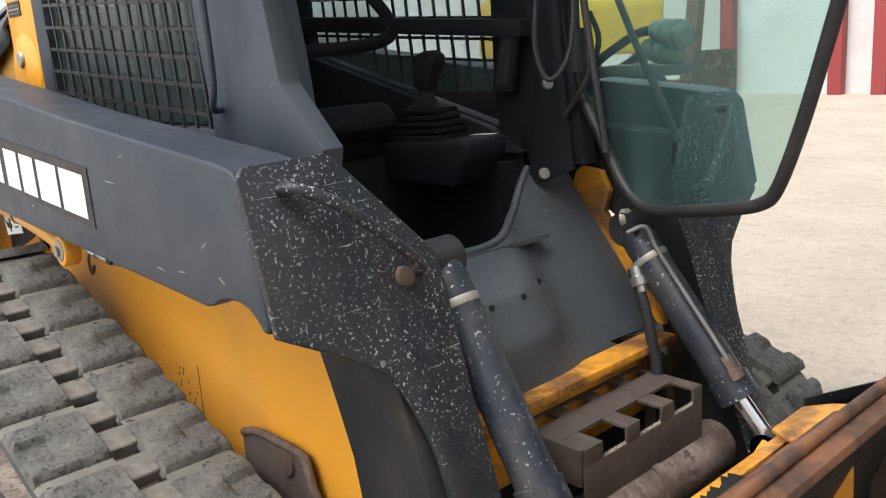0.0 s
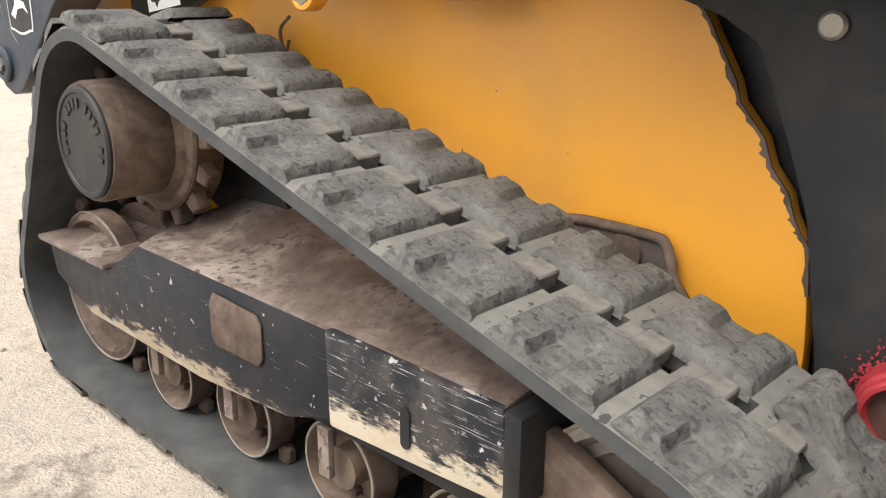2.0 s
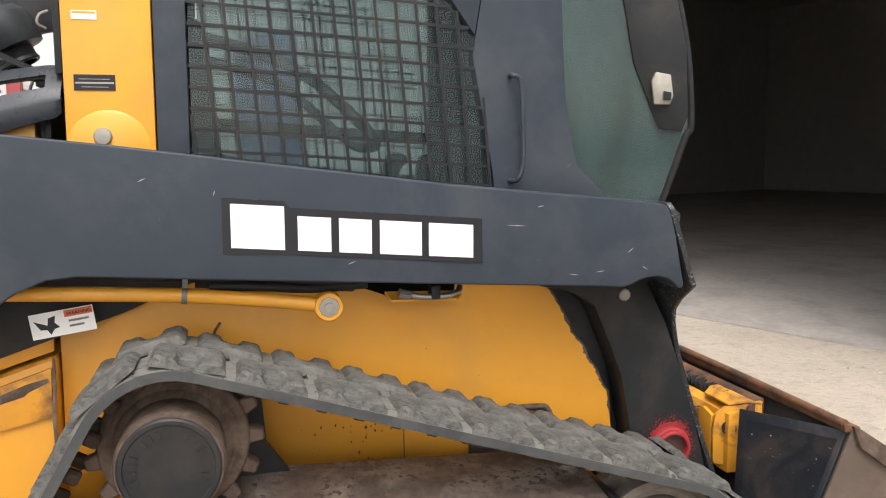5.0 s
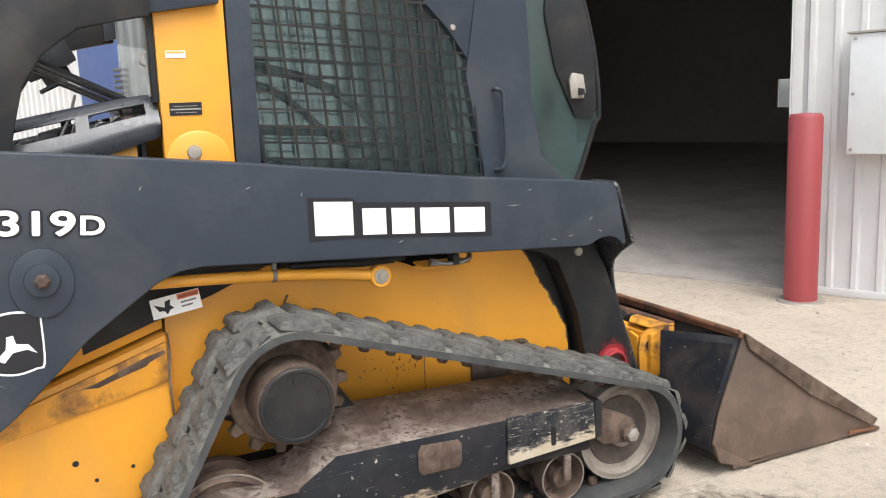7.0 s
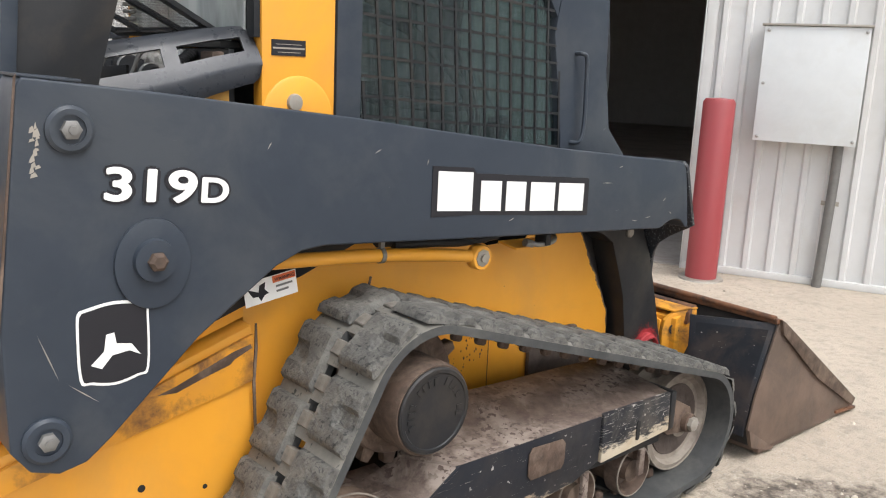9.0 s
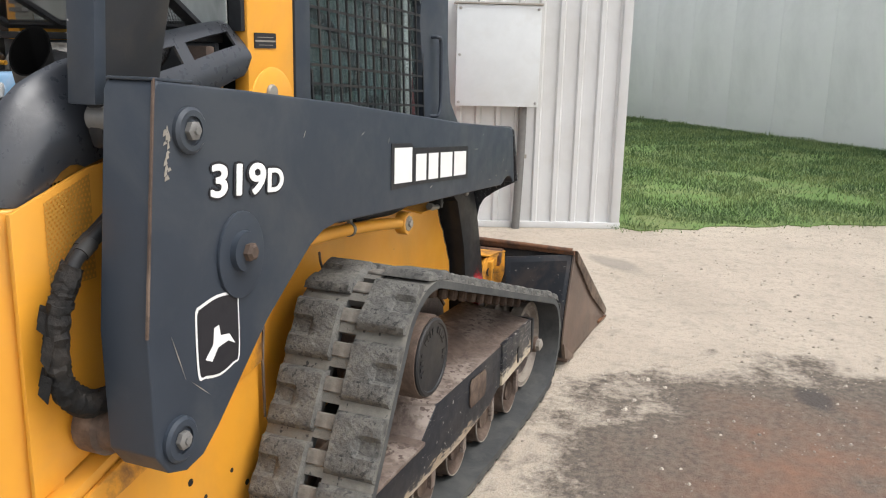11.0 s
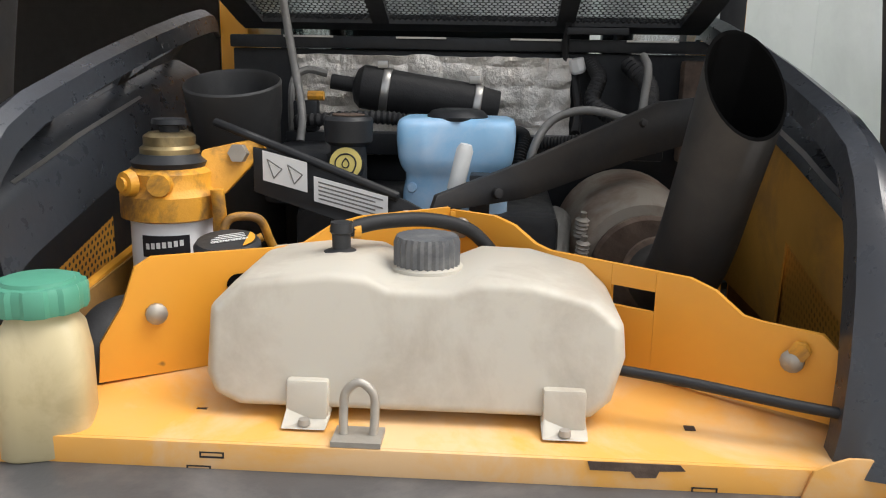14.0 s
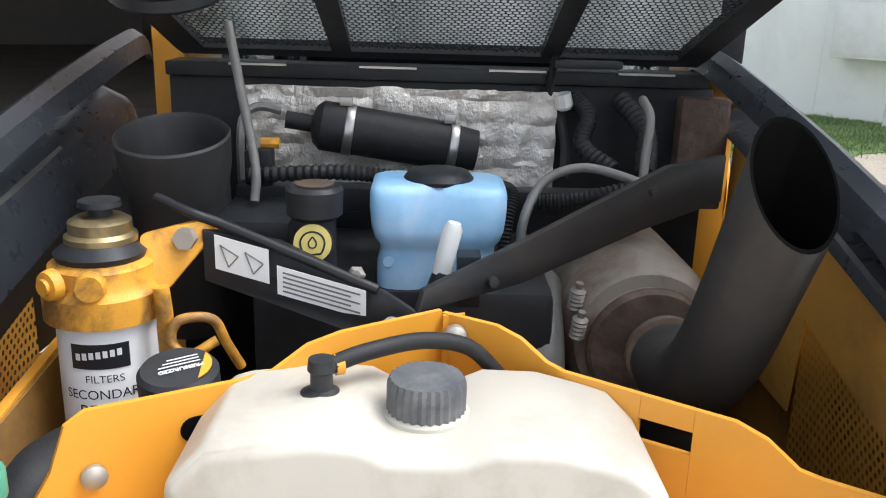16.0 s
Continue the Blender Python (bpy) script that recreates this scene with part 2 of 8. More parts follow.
GREY_SHEET = material("weathered_grey_cladding", (0.87, 0.88, 0.885), 0.55, grain=1.5, amount=0.4, second=(0.82, 0.83, 0.84), stain=0.5, stain_colour=(0.68, 0.69, 0.70),
                      stain_amount=0.5, bump=0.02)
BOX_PAINT = material("pale_enclosure_paint", (0.68, 0.70, 0.70), 0.4, grain=8, amount=0.3, stain=3, stain_colour=(0.55, 0.54, 0.5), stain_amount=0.3, bump=0.02)
DARK_WALL = material("dark_shed_lining", (0.5, 0.48, 0.46), 0.8, grain=4, amount=0.5, bump=0.05)
SHED_FLOOR = material("shed_floor_concrete", (0.42, 0.38, 0.34), 0.85, grain=20, amount=0.6, stain=1.5, stain_colour=(0.26, 0.235, 0.21), stain_amount=0.6, bump=0.15)
DUSTY_CAP = material("dusty_screw_cap_plastic", (0.075, 0.079, 0.085), 0.55, grain=50, amount=0.8, second=(0.15, 0.15, 0.148), stain=22, stain_colour=(0.24, 0.235, 0.225), stain_amount=0.6, bump=0.1)
TANK_WHITE = material("milky_tank_plastic", (0.50, 0.47, 0.40), 0.42, grain=6, amount=0.35, second=(0.57, 0.52, 0.43), stain=7, stain_colour=(0.36, 0.31, 0.245),
                      stain_amount=0.6, bump=0.03)
TANK_WHITE.node_tree.nodes["Principled BSDF"].inputs["Subsurface Weight"].default_value = 0.15
TANK_WHITE.node_tree.nodes["Principled BSDF"].inputs["Subsurface Radius"].default_value = (0.02, 0.015, 0.01)
BLUE_FLUID = material("blue_washer_fluid_bottle", (0.24, 0.52, 0.80), 0.35, grain=7, amount=0.7, second=(0.38, 0.62, 0.85), stain=9, stain_colour=(0.55, 0.68, 0.84), stain_amount=0.6, bump=0.03)
GREEN_CAP = material("green_cap_plastic", (0.08, 0.30, 0.20), 0.45, grain=20, amount=0.4, bump=0.03)
FOIL = material("foil_insulation", (0.88, 0.84, 0.78), 0.36, metal=0.6, grain=60, amount=0.5, second=(0.62, 0.57, 0.5), stain=9, stain_colour=(0.5, 0.43, 0.34),
                stain_amount=0.35, bump=0.5, bump_scale=120)
FILTER_WHITE = material("white_filter_can", (0.78, 0.78, 0.77), 0.35, grain=20, amount=0.1, bump=0.0)
YELLOW_CAST = material("yellow_painted_casting", (0.74, 0.35, 0.03), 0.5, grain=30, amount=0.5, second=(0.6, 0.27, 0.03), stain=16, stain_colour=(0.10, 0.06, 0.03),
                       stain_amount=0.8, bump=0.2)
BRASS = material("dirty_brass", (0.42, 0.33, 0.17), 0.35, metal=0.8, grain=30, amount=0.6, second=(0.16, 0.12, 0.07), stain=14, stain_colour=(0.05, 0.045, 0.04), stain_amount=0.6, bump=0.05)
GUNMETAL = material("dull_grey_casting", (0.2, 0.195, 0.185), 0.55, metal=0.3, grain=40, amount=0.5, bump=0.2)
MUFFLER = material("heat_stained_steel", (0.36, 0.32, 0.265), 0.6, metal=0.1, grain=20, amount=0.45, second=(0.3, 0.25, 0.2), stain=9, stain_colour=(0.16, 0.07, 0.04), stain_amount=0.6, bump=0.1)
BLUE_DOOR = material("blue_door_paint", (0.06, 0.11, 0.28), 0.45, grain=6, amount=0.3, bump=0.02)
WOOD = material("weathered_brown_timber", (0.16, 0.09, 0.05), 0.8, grain=15, amount=0.7, bump=0.2)
FAR_YELLOW = material("faded_machine_yellow", (0.62, 0.42, 0.06), 0.5, grain=3, amount=0.4, bump=0.02)
RADIATOR = material("dusty_radiator_core", (0.012, 0.012, 0.013), 0.8, spec=0.15, grain=120, amount=0.6, second=(0.04, 0.038, 0.036), bump=0.3)


def glass(name, tint, film_amount, film_colour, rough=0.04):
    """Thin pane: tinted see-through, mirror gloss by angle and a streaky diffuse film."""
    m = bpy.data.materials.new(name)
    m.use_nodes = True
    N, L = m.node_tree.nodes, m.node_tree.links
    N.clear()
    out, tr, gl, mx, df, mx2 = (N.new("ShaderNode" + k) for k in ("OutputMaterial", "BsdfTransparent", "BsdfGlossy", "MixShader", "BsdfDiffuse", "MixShader"))
    lw, pw, fr = N.new("ShaderNodeLayerWeight"), N.new("ShaderNodeMath"), N.new("ShaderNodeMapRange")
    pw.operation = "POWER"
    pw.inputs[1].default_value = 4.0
    fr.inputs["To Min"].default_value, fr.inputs["To Max"].default_value = 0.03, 0.7
    L.new(lw.outputs["Facing"], pw.inputs[0]), L.new(pw.outputs[0], fr.inputs["Value"])
    tr.inputs["Color"].default_value = (*tint, 1)
    gl.inputs["Roughness"].default_value = rough
    df.inputs["Color"].default_value = (*film_colour, 1)
    co, mp, nz, rg = (N.new("ShaderNode" + k) for k in ("TexCoord", "Mapping", "TexNoise", "MapRange"))
    mp.inputs["Scale"].default_value = (7, 7, 2.2)
    nz.inputs["Scale"].default_value, nz.inputs["Detail"].default_value, nz.inputs["Distortion"].default_value = 1.0, 6.0, 0.8
    rg.inputs["From Min"].default_value, rg.inputs["From Max"].default_value = 0.35, 0.72
    rg.inputs["To Min"].default_value, rg.inputs["To Max"].default_value = film_amount * 0.55, film_amount * 1.7
    L.new(co.outputs["Object"], mp.inputs["Vector"]), L.new(mp.outputs[0], nz.inputs["Vector"]), L.new(nz.outputs["Fac"], rg.inputs["Value"])
    L.new(fr.outputs[0], mx.inputs[0]), L.new(tr.outputs[0], mx.inputs[1]), L.new(gl.outputs[0], mx.inputs[2])
    L.new(rg.outputs[0], mx2.inputs[0]), L.new(mx.outputs[0], mx2.inputs[1]), L.new(df.outputs[0], mx2.inputs[2])
    L.new(mx2.outputs[0], out.inputs[0])
    return m


BOWL = material("dusty_grey_black_plastic", (0.03, 0.03, 0.031), 0.5, grain=20, amount=0.6, second=(0.045, 0.045, 0.044), stain=8, stain_colour=(0.08, 0.078, 0.074), stain_amount=0.5, bump=0.05)
TINTED = glass("green_tinted_glass", (0.64, 0.70, 0.70), 0.08, (0.33, 0.42, 0.43))
# Pale diffuse film on this pane stands in for reflected bright sky.
REAR_GLASS = glass("sky_film_rear_glass", (0.8, 0.88, 0.86), 0.42, (0.70, 0.72, 0.70))
DUSTY = glass("dusty_green_tinted_glass", (0.74, 0.86, 0.83), 0.06, (0.32, 0.50, 0.52))


def perforated(name, colour, pitch, radius):
    """Sheet metal with a staggered field of small round holes."""
    m = bpy.data.materials.new(name)
    m.use_nodes = True
    N, L = m.node_tree.nodes, m.node_tree.links
    bsdf = N["Principled BSDF"]
    bsdf.inputs["Base Color"].default_value, bsdf.inputs["Roughness"].default_value = (*colour, 1), 0.5
    uv = N.new("ShaderNodeUVMap")
    uv.uv_map = "flat"

    def math_(op, a, b=None):
        q = N.new("ShaderNodeMath")
        q.operation = op
        for i, v in enumerate((a, b)):
            if v is None:
                continue
            if isinstance(v, (int, float)):
                q.inputs[i].default_value = v
            else:
                L.new(v, q.inputs[i])
        return q.outputs[0]

    sep = N.new("ShaderNodeSeparateXYZ")
    L.new(uv.outputs[0], sep.inputs[0])
    v = math_("DIVIDE", sep.outputs[1], pitch * 0.87)
    row = math_("FLOOR", v)
    shift = math_("MULTIPLY", math_("MODULO", row, 2.0), 0.5)
    u = math_("ADD", math_("DIVIDE", sep.outputs[0], pitch), shift)
    du = math_("SUBTRACT", math_("FRACT", u), 0.5)
    dv = math_("MULTIPLY", math_("SUBTRACT", math_("FRACT", v), 0.5), 0.87)
    d = math_("SQRT", math_("ADD", math_("MULTIPLY", du, du), math_("MULTIPLY", dv, dv)))
    hole = math_("LESS_THAN", d, radius / pitch)
    out, tr, mx = N["Material Output"], N.new("ShaderNodeBsdfTransparent"), N.new("ShaderNodeMixShader")
    L.new(hole, mx.inputs[0]), L.new(bsdf.outputs[0], mx.inputs[1]), L.new(tr.outputs[0], mx.inputs[2])
    L.new(mx.outputs[0], out.inputs[0])
    return m


PERF_BLACK = perforated("perforated_black_sheet", (0.02, 0.02, 0.021), 0.0075, 0.0030)
# Panel yellow darkened to stand for shade in the bay, with random stains.
SHADED_YELLOW = material("shade_toned_yellow", (0.44, 0.225, 0.045), 0.6, grain=12, amount=0.6, second=(0.34, 0.175, 0.045), stain=5, stain_colour=(0.09, 0.06, 0.035), stain_amount=0.7, bump=0.08)
LINER = material("stained_yellow_liner", (0.66, 0.34, 0.055), 0.55, grain=12, amount=0.6, second=(0.55, 0.29, 0.06), stain=6, stain_colour=(0.26, 0.16, 0.06), stain_amount=0.55, bump=0.05)
FLUID_CREAM = material("yellowed_fluid_bottle", (0.52, 0.44, 0.25), 0.42, grain=8, amount=0.5, second=(0.58, 0.52, 0.36), stain=14, stain_colour=(0.34, 0.27, 0.14), stain_amount=0.5, bump=0.03)
OIL_YELLOW = material("oil_label_yellow", (0.62, 0.50, 0.14), 0.5, grain=60, amount=0.4, bump=0.02)
DUSTY_BLACK = material("dusty_black_pipe", (0.030, 0.030, 0.030), 0.62, spec=0.3, grain=22, amount=0.6, second=(0.055, 0.053, 0.05), stain=7, stain_colour=(0.075, 0.068, 0.06), stain_amount=0.5, bump=0.06)
# Rust brown darkened for the shade inside the hinge bore.
BORE_SHADE = material("rust_bore_shade", (0.075, 0.040, 0.032), 0.5, grain=40, amount=0.6, second=(0.10, 0.055, 0.042), bump=0.2)
BAR_GREY = material("dull_grille_wire", (0.10, 0.10, 0.10), 0.5, metal=0.3, grain=40, amount=0.6, second=(0.08, 0.08, 0.08), stain=18, stain_colour=(0.2, 0.195, 0.185), stain_amount=0.5, bump=0.05)
SLEEVE = material("torn_black_sleeve", (0.010, 0.010, 0.010), 0.7, spec=0.15, grain=40, amount=0.5, second=(0.03, 0.029, 0.028), stain=12, stain_colour=(0.06, 0.052, 0.045), stain_amount=0.5, bump=0.6, bump_scale=45)
WORN_BAR = material("worn_grille_paint", (0.058, 0.060, 0.064), 0.45, grain=26, amount=0.6, second=(0.10, 0.10, 0.10), stain=8, stain_colour=(0.20, 0.19, 0.18), stain_amount=0.45, bump=0.06, scratch=(0.32, 0.31, 0.29), scratch_level=0.68)
PERF_YELLOW = perforated("perforated_yellow_sheet", (0.50, 0.25, 0.04), 0.009, 0.0024)


def ground_material():
    m = bpy.data.materials.new("stained_crushed_concrete")
    m.use_nodes = True
    N, L = m.node_tree.nodes, m.node_tree.links
    bsdf = N["Principled BSDF"]
    co = N.new("ShaderNodeTexCoord")

    def noi(scale, detail=6.0, rough_=0.65):
        n = N.new("ShaderNodeTexNoise")
        n.inputs["Scale"].default_value, n.inputs["Detail"].default_value, n.inputs["Roughness"].default_value = scale, detail, rough_
        L.new(co.outputs["Object"], n.inputs["Vector"])
        return n.outputs["Fac"]

    def rng(src, lo, hi, to=1.0):
        r = N.new("ShaderNodeMapRange")
        r.inputs["From Min"].default_value, r.inputs["From Max"].default_value, r.inputs["To Max"].default_value = lo, hi, to
        L.new(src, r.inputs["Value"])
        return r.outputs[0]

    def mix(f, a, b):
        x = N.new("ShaderNodeMix")
        x.data_type = "RGBA"
        L.new(f, x.inputs[0])
        for s, v in ((x.inputs[6], a), (x.inputs[7], b)):
            if isinstance(v, tuple):
                s.default_value = (*v, 1)
            else:
                L.new(v, s)
        return x.outputs[2]

    def mth(op, a, b):
        q = N.new("ShaderNodeMath")
        q.operation = op
        q.use_clamp = op == "MULTIPLY"
        for i, v in enumerate((a, b)):
            if isinstance(v, (int, float)):
                q.inputs[i].default_value = v
            else:
                L.new(v, q.inputs[i])
        return q.outputs[0]

    def patch(cx, cy, rx, ry, turn):
        mp = N.new("ShaderNodeMapping")
        mp.vector_type = "TEXTURE"
        mp.inputs["Location"].default_value, mp.inputs["Rotation"].default_value = (cx, cy, 0), (0, 0, turn)
        mp.inputs["Scale"].default_value = (rx, ry, 1)
        L.new(co.outputs["Object"], mp.inputs["Vector"])
        ln = N.new("ShaderNodeVectorMath")
        ln.operation = "LENGTH"
        L.new(mp.outputs[0], ln.inputs[0])
        return mth("ADD", mth("ADD", ln.outputs["Value"], mth("MULTIPLY", noi(3.0), 0.9)), mth("SUBTRACT", mth("MULTIPLY", noi(17.0, 9.0, 0.75), 0.55), 0.275))

    col = mix(rng(noi(1.1), 0.35, 0.65), (0.45, 0.382, 0.304), (0.555, 0.475, 0.379))
    col = mix(rng(noi(26.0), 0.5, 0.72, 0.6), col, (0.26, 0.23, 0.195))
    col = mix(rng(noi(90.0), 0.58, 0.68, 0.8), col, (0.58, 0.55, 0.49))
    col = mix(rng(noi(60.0), 0.62, 0.72, 0.7), col, (0.22, 0.19, 0.16))
    col = mix(rng(noi(170.0, 3.0), 0.55, 0.66, 0.55), col, (0.17, 0.15, 0.13))
    col = mix(rng(noi(9.0, 8.0), 0.52, 0.7, 0.5), col, (0.27, 0.235, 0.195))
    wet = rng(patch(0.85, -2.15, 1.55, 1.6, 0.3), 1.36, 1.18)
    dark = mix(rng(noi(34.0), 0.4, 0.6), (0.062, 0.048, 0.038), (0.15, 0.118, 0.092))
    col = mix(mth("MULTIPLY", wet, 0.88), col, dark)
    red = rng(patch(0.75, -2.05, 1.1, 0.95, 0.3), 1.45, 0.85)
    col = mix(mth("MULTIPLY", red, mth("MULTIPLY", rng(noi(5.0, 8.0), 0.3, 0.65), 0.85)), col, (0.25, 0.13, 0.08))
    oil = rng(patch(1.67, -1.76, 0.16, 0.09, 0.3), 1.4, 1.0)
    col = mix(mth("MULTIPLY", oil, 0.8), col, (0.06, 0.055, 0.05))
    oil2 = rng(patch(3.6, -0.55, 0.32, 0.14, 0.9), 1.4, 1.0)
    col = mix(mth("MULTIPLY", oil2, 0.55), col, (0.22, 0.20, 0.17))
    L.new(col, bsdf.inputs["Base Color"])
    bsdf.inputs["Roughness"].default_value = 0.88
    b = N.new("ShaderNodeBump")
    b.inputs["Strength"].default_value, b.inputs["Distance"].default_value = 0.8, 0.012
    L.new(mth("ADD", noi(95.0), noi(22.0)), b.inputs["Height"])
    L.new(b.outputs[0], bsdf.inputs["Normal"])
    return m


GROUND = ground_material()
GRASS = material("lawn_soil", (0.10, 0.18, 0.04), 0.9, grain=14, amount=0.8, second=(0.16, 0.24, 0.07), stain=1.2, stain_colour=(0.22, 0.19, 0.10), stain_amount=0.4, bump=0.5)


def blade_material():
    m = material("grass_blades", (0.10, 0.20, 0.03), 0.6, bump=0.0)
    N, L = m.node_tree.nodes, m.node_tree.links
    g = N.new("ShaderNodeNewGeometry")
    r = N.new("ShaderNodeValToRGB")
    r.color_ramp.elements[0].color, r.color_ramp.elements[1].color = (0.095, 0.170, 0.058, 1), (0.265, 0.350, 0.135, 1)
    L.new(g.outputs["Random Per Island"], r.inputs[0])
    co, nz, mx = N.new("ShaderNodeTexCoord"), N.new("ShaderNodeTexNoise"), N.new("ShaderNodeMix")
    nz.inputs["Scale"].default_value, nz.inputs["Detail"].default_value = 1.3, 6.0
    mx.data_type, mx.blend_type = "RGBA", "MULTIPLY"
    mx.inputs[0].default_value = 1.0
    r2 = N.new("ShaderNodeValToRGB")
    r2.color_ramp.elements[0].position, r2.color_ramp.elements[1].position = 0.36, 0.66
    r2.color_ramp.elements[0].color, r2.color_ramp.elements[1].color = (0.45, 0.55, 0.5, 1), (1.1, 1.0, 1.0, 1)
    L.new(co.outputs["Object"], nz.inputs["Vector"]), L.new(nz.outputs["Fac"], r2.inputs[0])
    L.new(r.outputs[0], mx.inputs[6]), L.new(r2.outputs[0], mx.inputs[7])
    L.new(mx.outputs[2], N["Principled BSDF"].inputs["Base Color"])
    return m


BLADES = blade_material()


# ---------------------------------------------------------------- mesh helpers
def B(x0, x1, y0, y1, z0, z1):
    """A box."""
    def op(bm):
        r = bmesh.ops.create_cube(bm, size=1.0)
        bmesh.ops.transform(bm, verts=r["verts"], matrix=Matrix.LocRotScale(((x0 + x1) / 2, (y0 + y1) / 2, (z0 + z1) / 2), None, (abs(x1 - x0), abs(y1 - y0), abs(z1 - z0))))
    return op


def PR(points, vec):
    """A polygon drawn out along a vector."""
    def op(bm):
        a = [bm.verts.new(p) for p in points]
        b = [bm.verts.new(Vector(p) + Vector(vec)) for p in points]
        bm.faces.new(a)
        bm.faces.new(b[::-1])
        for i in range(len(a)):
            j = (i + 1) % len(a)
            bm.faces.new((a[j], a[i], b[i], b[j]))
    return op


def XZ(points, y0, y1):
    return PR([(x, y0, z) for x, z in points], (0, y1 - y0, 0))


def YZ(points, x0, x1):
    return PR([(x0, y, z) for y, z in points], (x1 - x0, 0, 0))


def XY(points, z0, z1):
    return PR([(x, y, z0) for x, y in points], (0, 0, z1 - z0))


def basis(axis):
    w = Vector(axis).normalized()
    u = w.cross((0, 0, 1)) if abs(w.z) < 0.9 else w.cross((1, 0, 0))
    u.normalize()
    return u, w.cross(u), w


def LA(centre, axis, profile, n=32):
    """A turned form: (radius, height along the axis) pairs; it is closed at both ends."""
    def op(bm):
        c = Vector(centre)
        u, v, w = basis(axis)
        rings = []
        for r, h in profile:
            if r < 1e-6:
                rings.append([bm.verts.new(c + w * h)])
            else:
                rings.append([bm.verts.new(c + w * h + (u * math.cos(k * math.tau / n) + v * math.sin(k * math.tau / n)) * r) for k in range(n)])
        for a, b in zip(rings, rings[1:]):
            for k in range(n):
                l = (k + 1) % n
                if len(a) == 1 and len(b) == 1:
                    continue
                if len(a) == 1:
                    bm.faces.new((a[0], b[k], b[l]))
                elif len(b) == 1:
                    bm.faces.new((a[l], a[k], b[0]))
                else:
                    bm.faces.new((a[l], a[k], b[k], b[l]))
        for ring in (rings[0], rings[-1]):
            if len(ring) > 1:
                bm.faces.new(ring)
    return op


def CY(a, b, r, n=24, r2=None):
    a, b = Vector(a), Vector(b)
    return LA(a, b - a, [(r, 0), (r if r2 is None else r2, (b - a).length)], n)


def spline(points, steps=8):
    p = [Vector(q) for q in points]
    p = [2 * p[0] - p[1]] + p + [2 * p[-1] - p[-2]]
    out = []
    for i in range(1, len(p) - 2):
        for k in range(steps):
            t = k / steps
            a, b, c, d = p[i - 1], p[i], p[i + 1], p[i + 2]
            out.append(0.5 * (2 * b + (c - a) * t + (2 * a - 5 * b + 4 * c - d) * t * t + (3 * b - a - 3 * c + d) * t ** 3))
    return out + [p[-2]]


def TU(points, r, n=12, smooth=8, rib=0.0):
    """A tube along a smoothed line."""
    def op(bm):
        line = spline(points, smooth) if smooth else [Vector(q) for q in points]
        rings, u = [], None
        for i, q in enumerate(line):
            w = (line[min(i + 1, len(line) - 1)] - line[max(i - 1, 0)]).normalized()
            u = basis(w)[0] if u is None else (u - w * u.dot(w)).normalized()
            v = w.cross(u)
            rr = r * (1 + (rib if i % 2 else -rib))
            rings.append([bm.verts.new(q + (u * math.cos(k * math.tau / n) + v * math.sin(k * math.tau / n)) * rr) for k in range(n)])
        for a, b in zip(rings, rings[1:]):
            for k in range(n):
                l = (k + 1) % n
                bm.faces.new((a[l], a[k], b[k], b[l]))
        bm.faces.new(rings[0])
        bm.faces.new(rings[-1])
    return op


def finish(bm, bev=0.0, seg=2):
    bmesh.ops.recalc_face_normals(bm, faces=bm.faces[:])
    if bev:
        edges = [e for e in bm.edges if len(e.link_faces) == 2 and e.calc_face_angle(0) > radians(32)]
        bmesh.ops.bevel(bm, geom=edges, offset=bev, segments=seg, affect="EDGES", clamp_overlap=True, profile=0.6)


def mesh_of(name, ops, mat, bev=0.0, seg=2, smooth=38):
    bm = bmesh.new()
    for op in ops:
        op(bm)
    finish(bm, bev, seg)
    me = bpy.data.meshes.new(name)
    bm.to_mesh(me)
    bm.free()
    me.materials.append(mat)
    me.shade_smooth()
    me.set_sharp_from_angle(angle=radians(smooth))
    return me


def mk(name, mat, parent, *ops, bev=0.0, seg=2, label="", smooth=38):
    """One mesh object out of shape operations, under a thing or part."""
    ob = new(name, mesh_of(name, ops, mat, bev, seg, smooth))
    if parent is not None:
        ob.parent = parent
    if label:
        ob["label"] = label
    return ob


def thing(name, label, category, at=(0, 0, 0), group="", kind=""):
    e = new(name)
    e.empty_display_size = 0.2
    e.location = at
    return tagged(e, label, category, group, kind)


def flat(name, mat, parent, corners, label=""):
    """A four-cornered sheet with a flat map in metres."""
    a, b, c, d = (Vector(q) for q in corners)
    me = bpy.data.meshes.new(name)
    me.from_pydata([a, b, c, d], [], [(0, 1, 2, 3)])
    uv = me.uv_layers.new(name="flat")
    w, h = (b - a).length, (d - a).length
    top = (c - d).length
    off = (d - a).dot((b - a).normalized())
    for i, q in enumerate(((0, 0), (w, 0), (off + top, h), (off, h))):
        uv.data[i].uv = q
    me.materials.append(mat)
    ob = new(name, me)
    ob.parent = parent
    if label:
        ob["label"] = label
    return ob


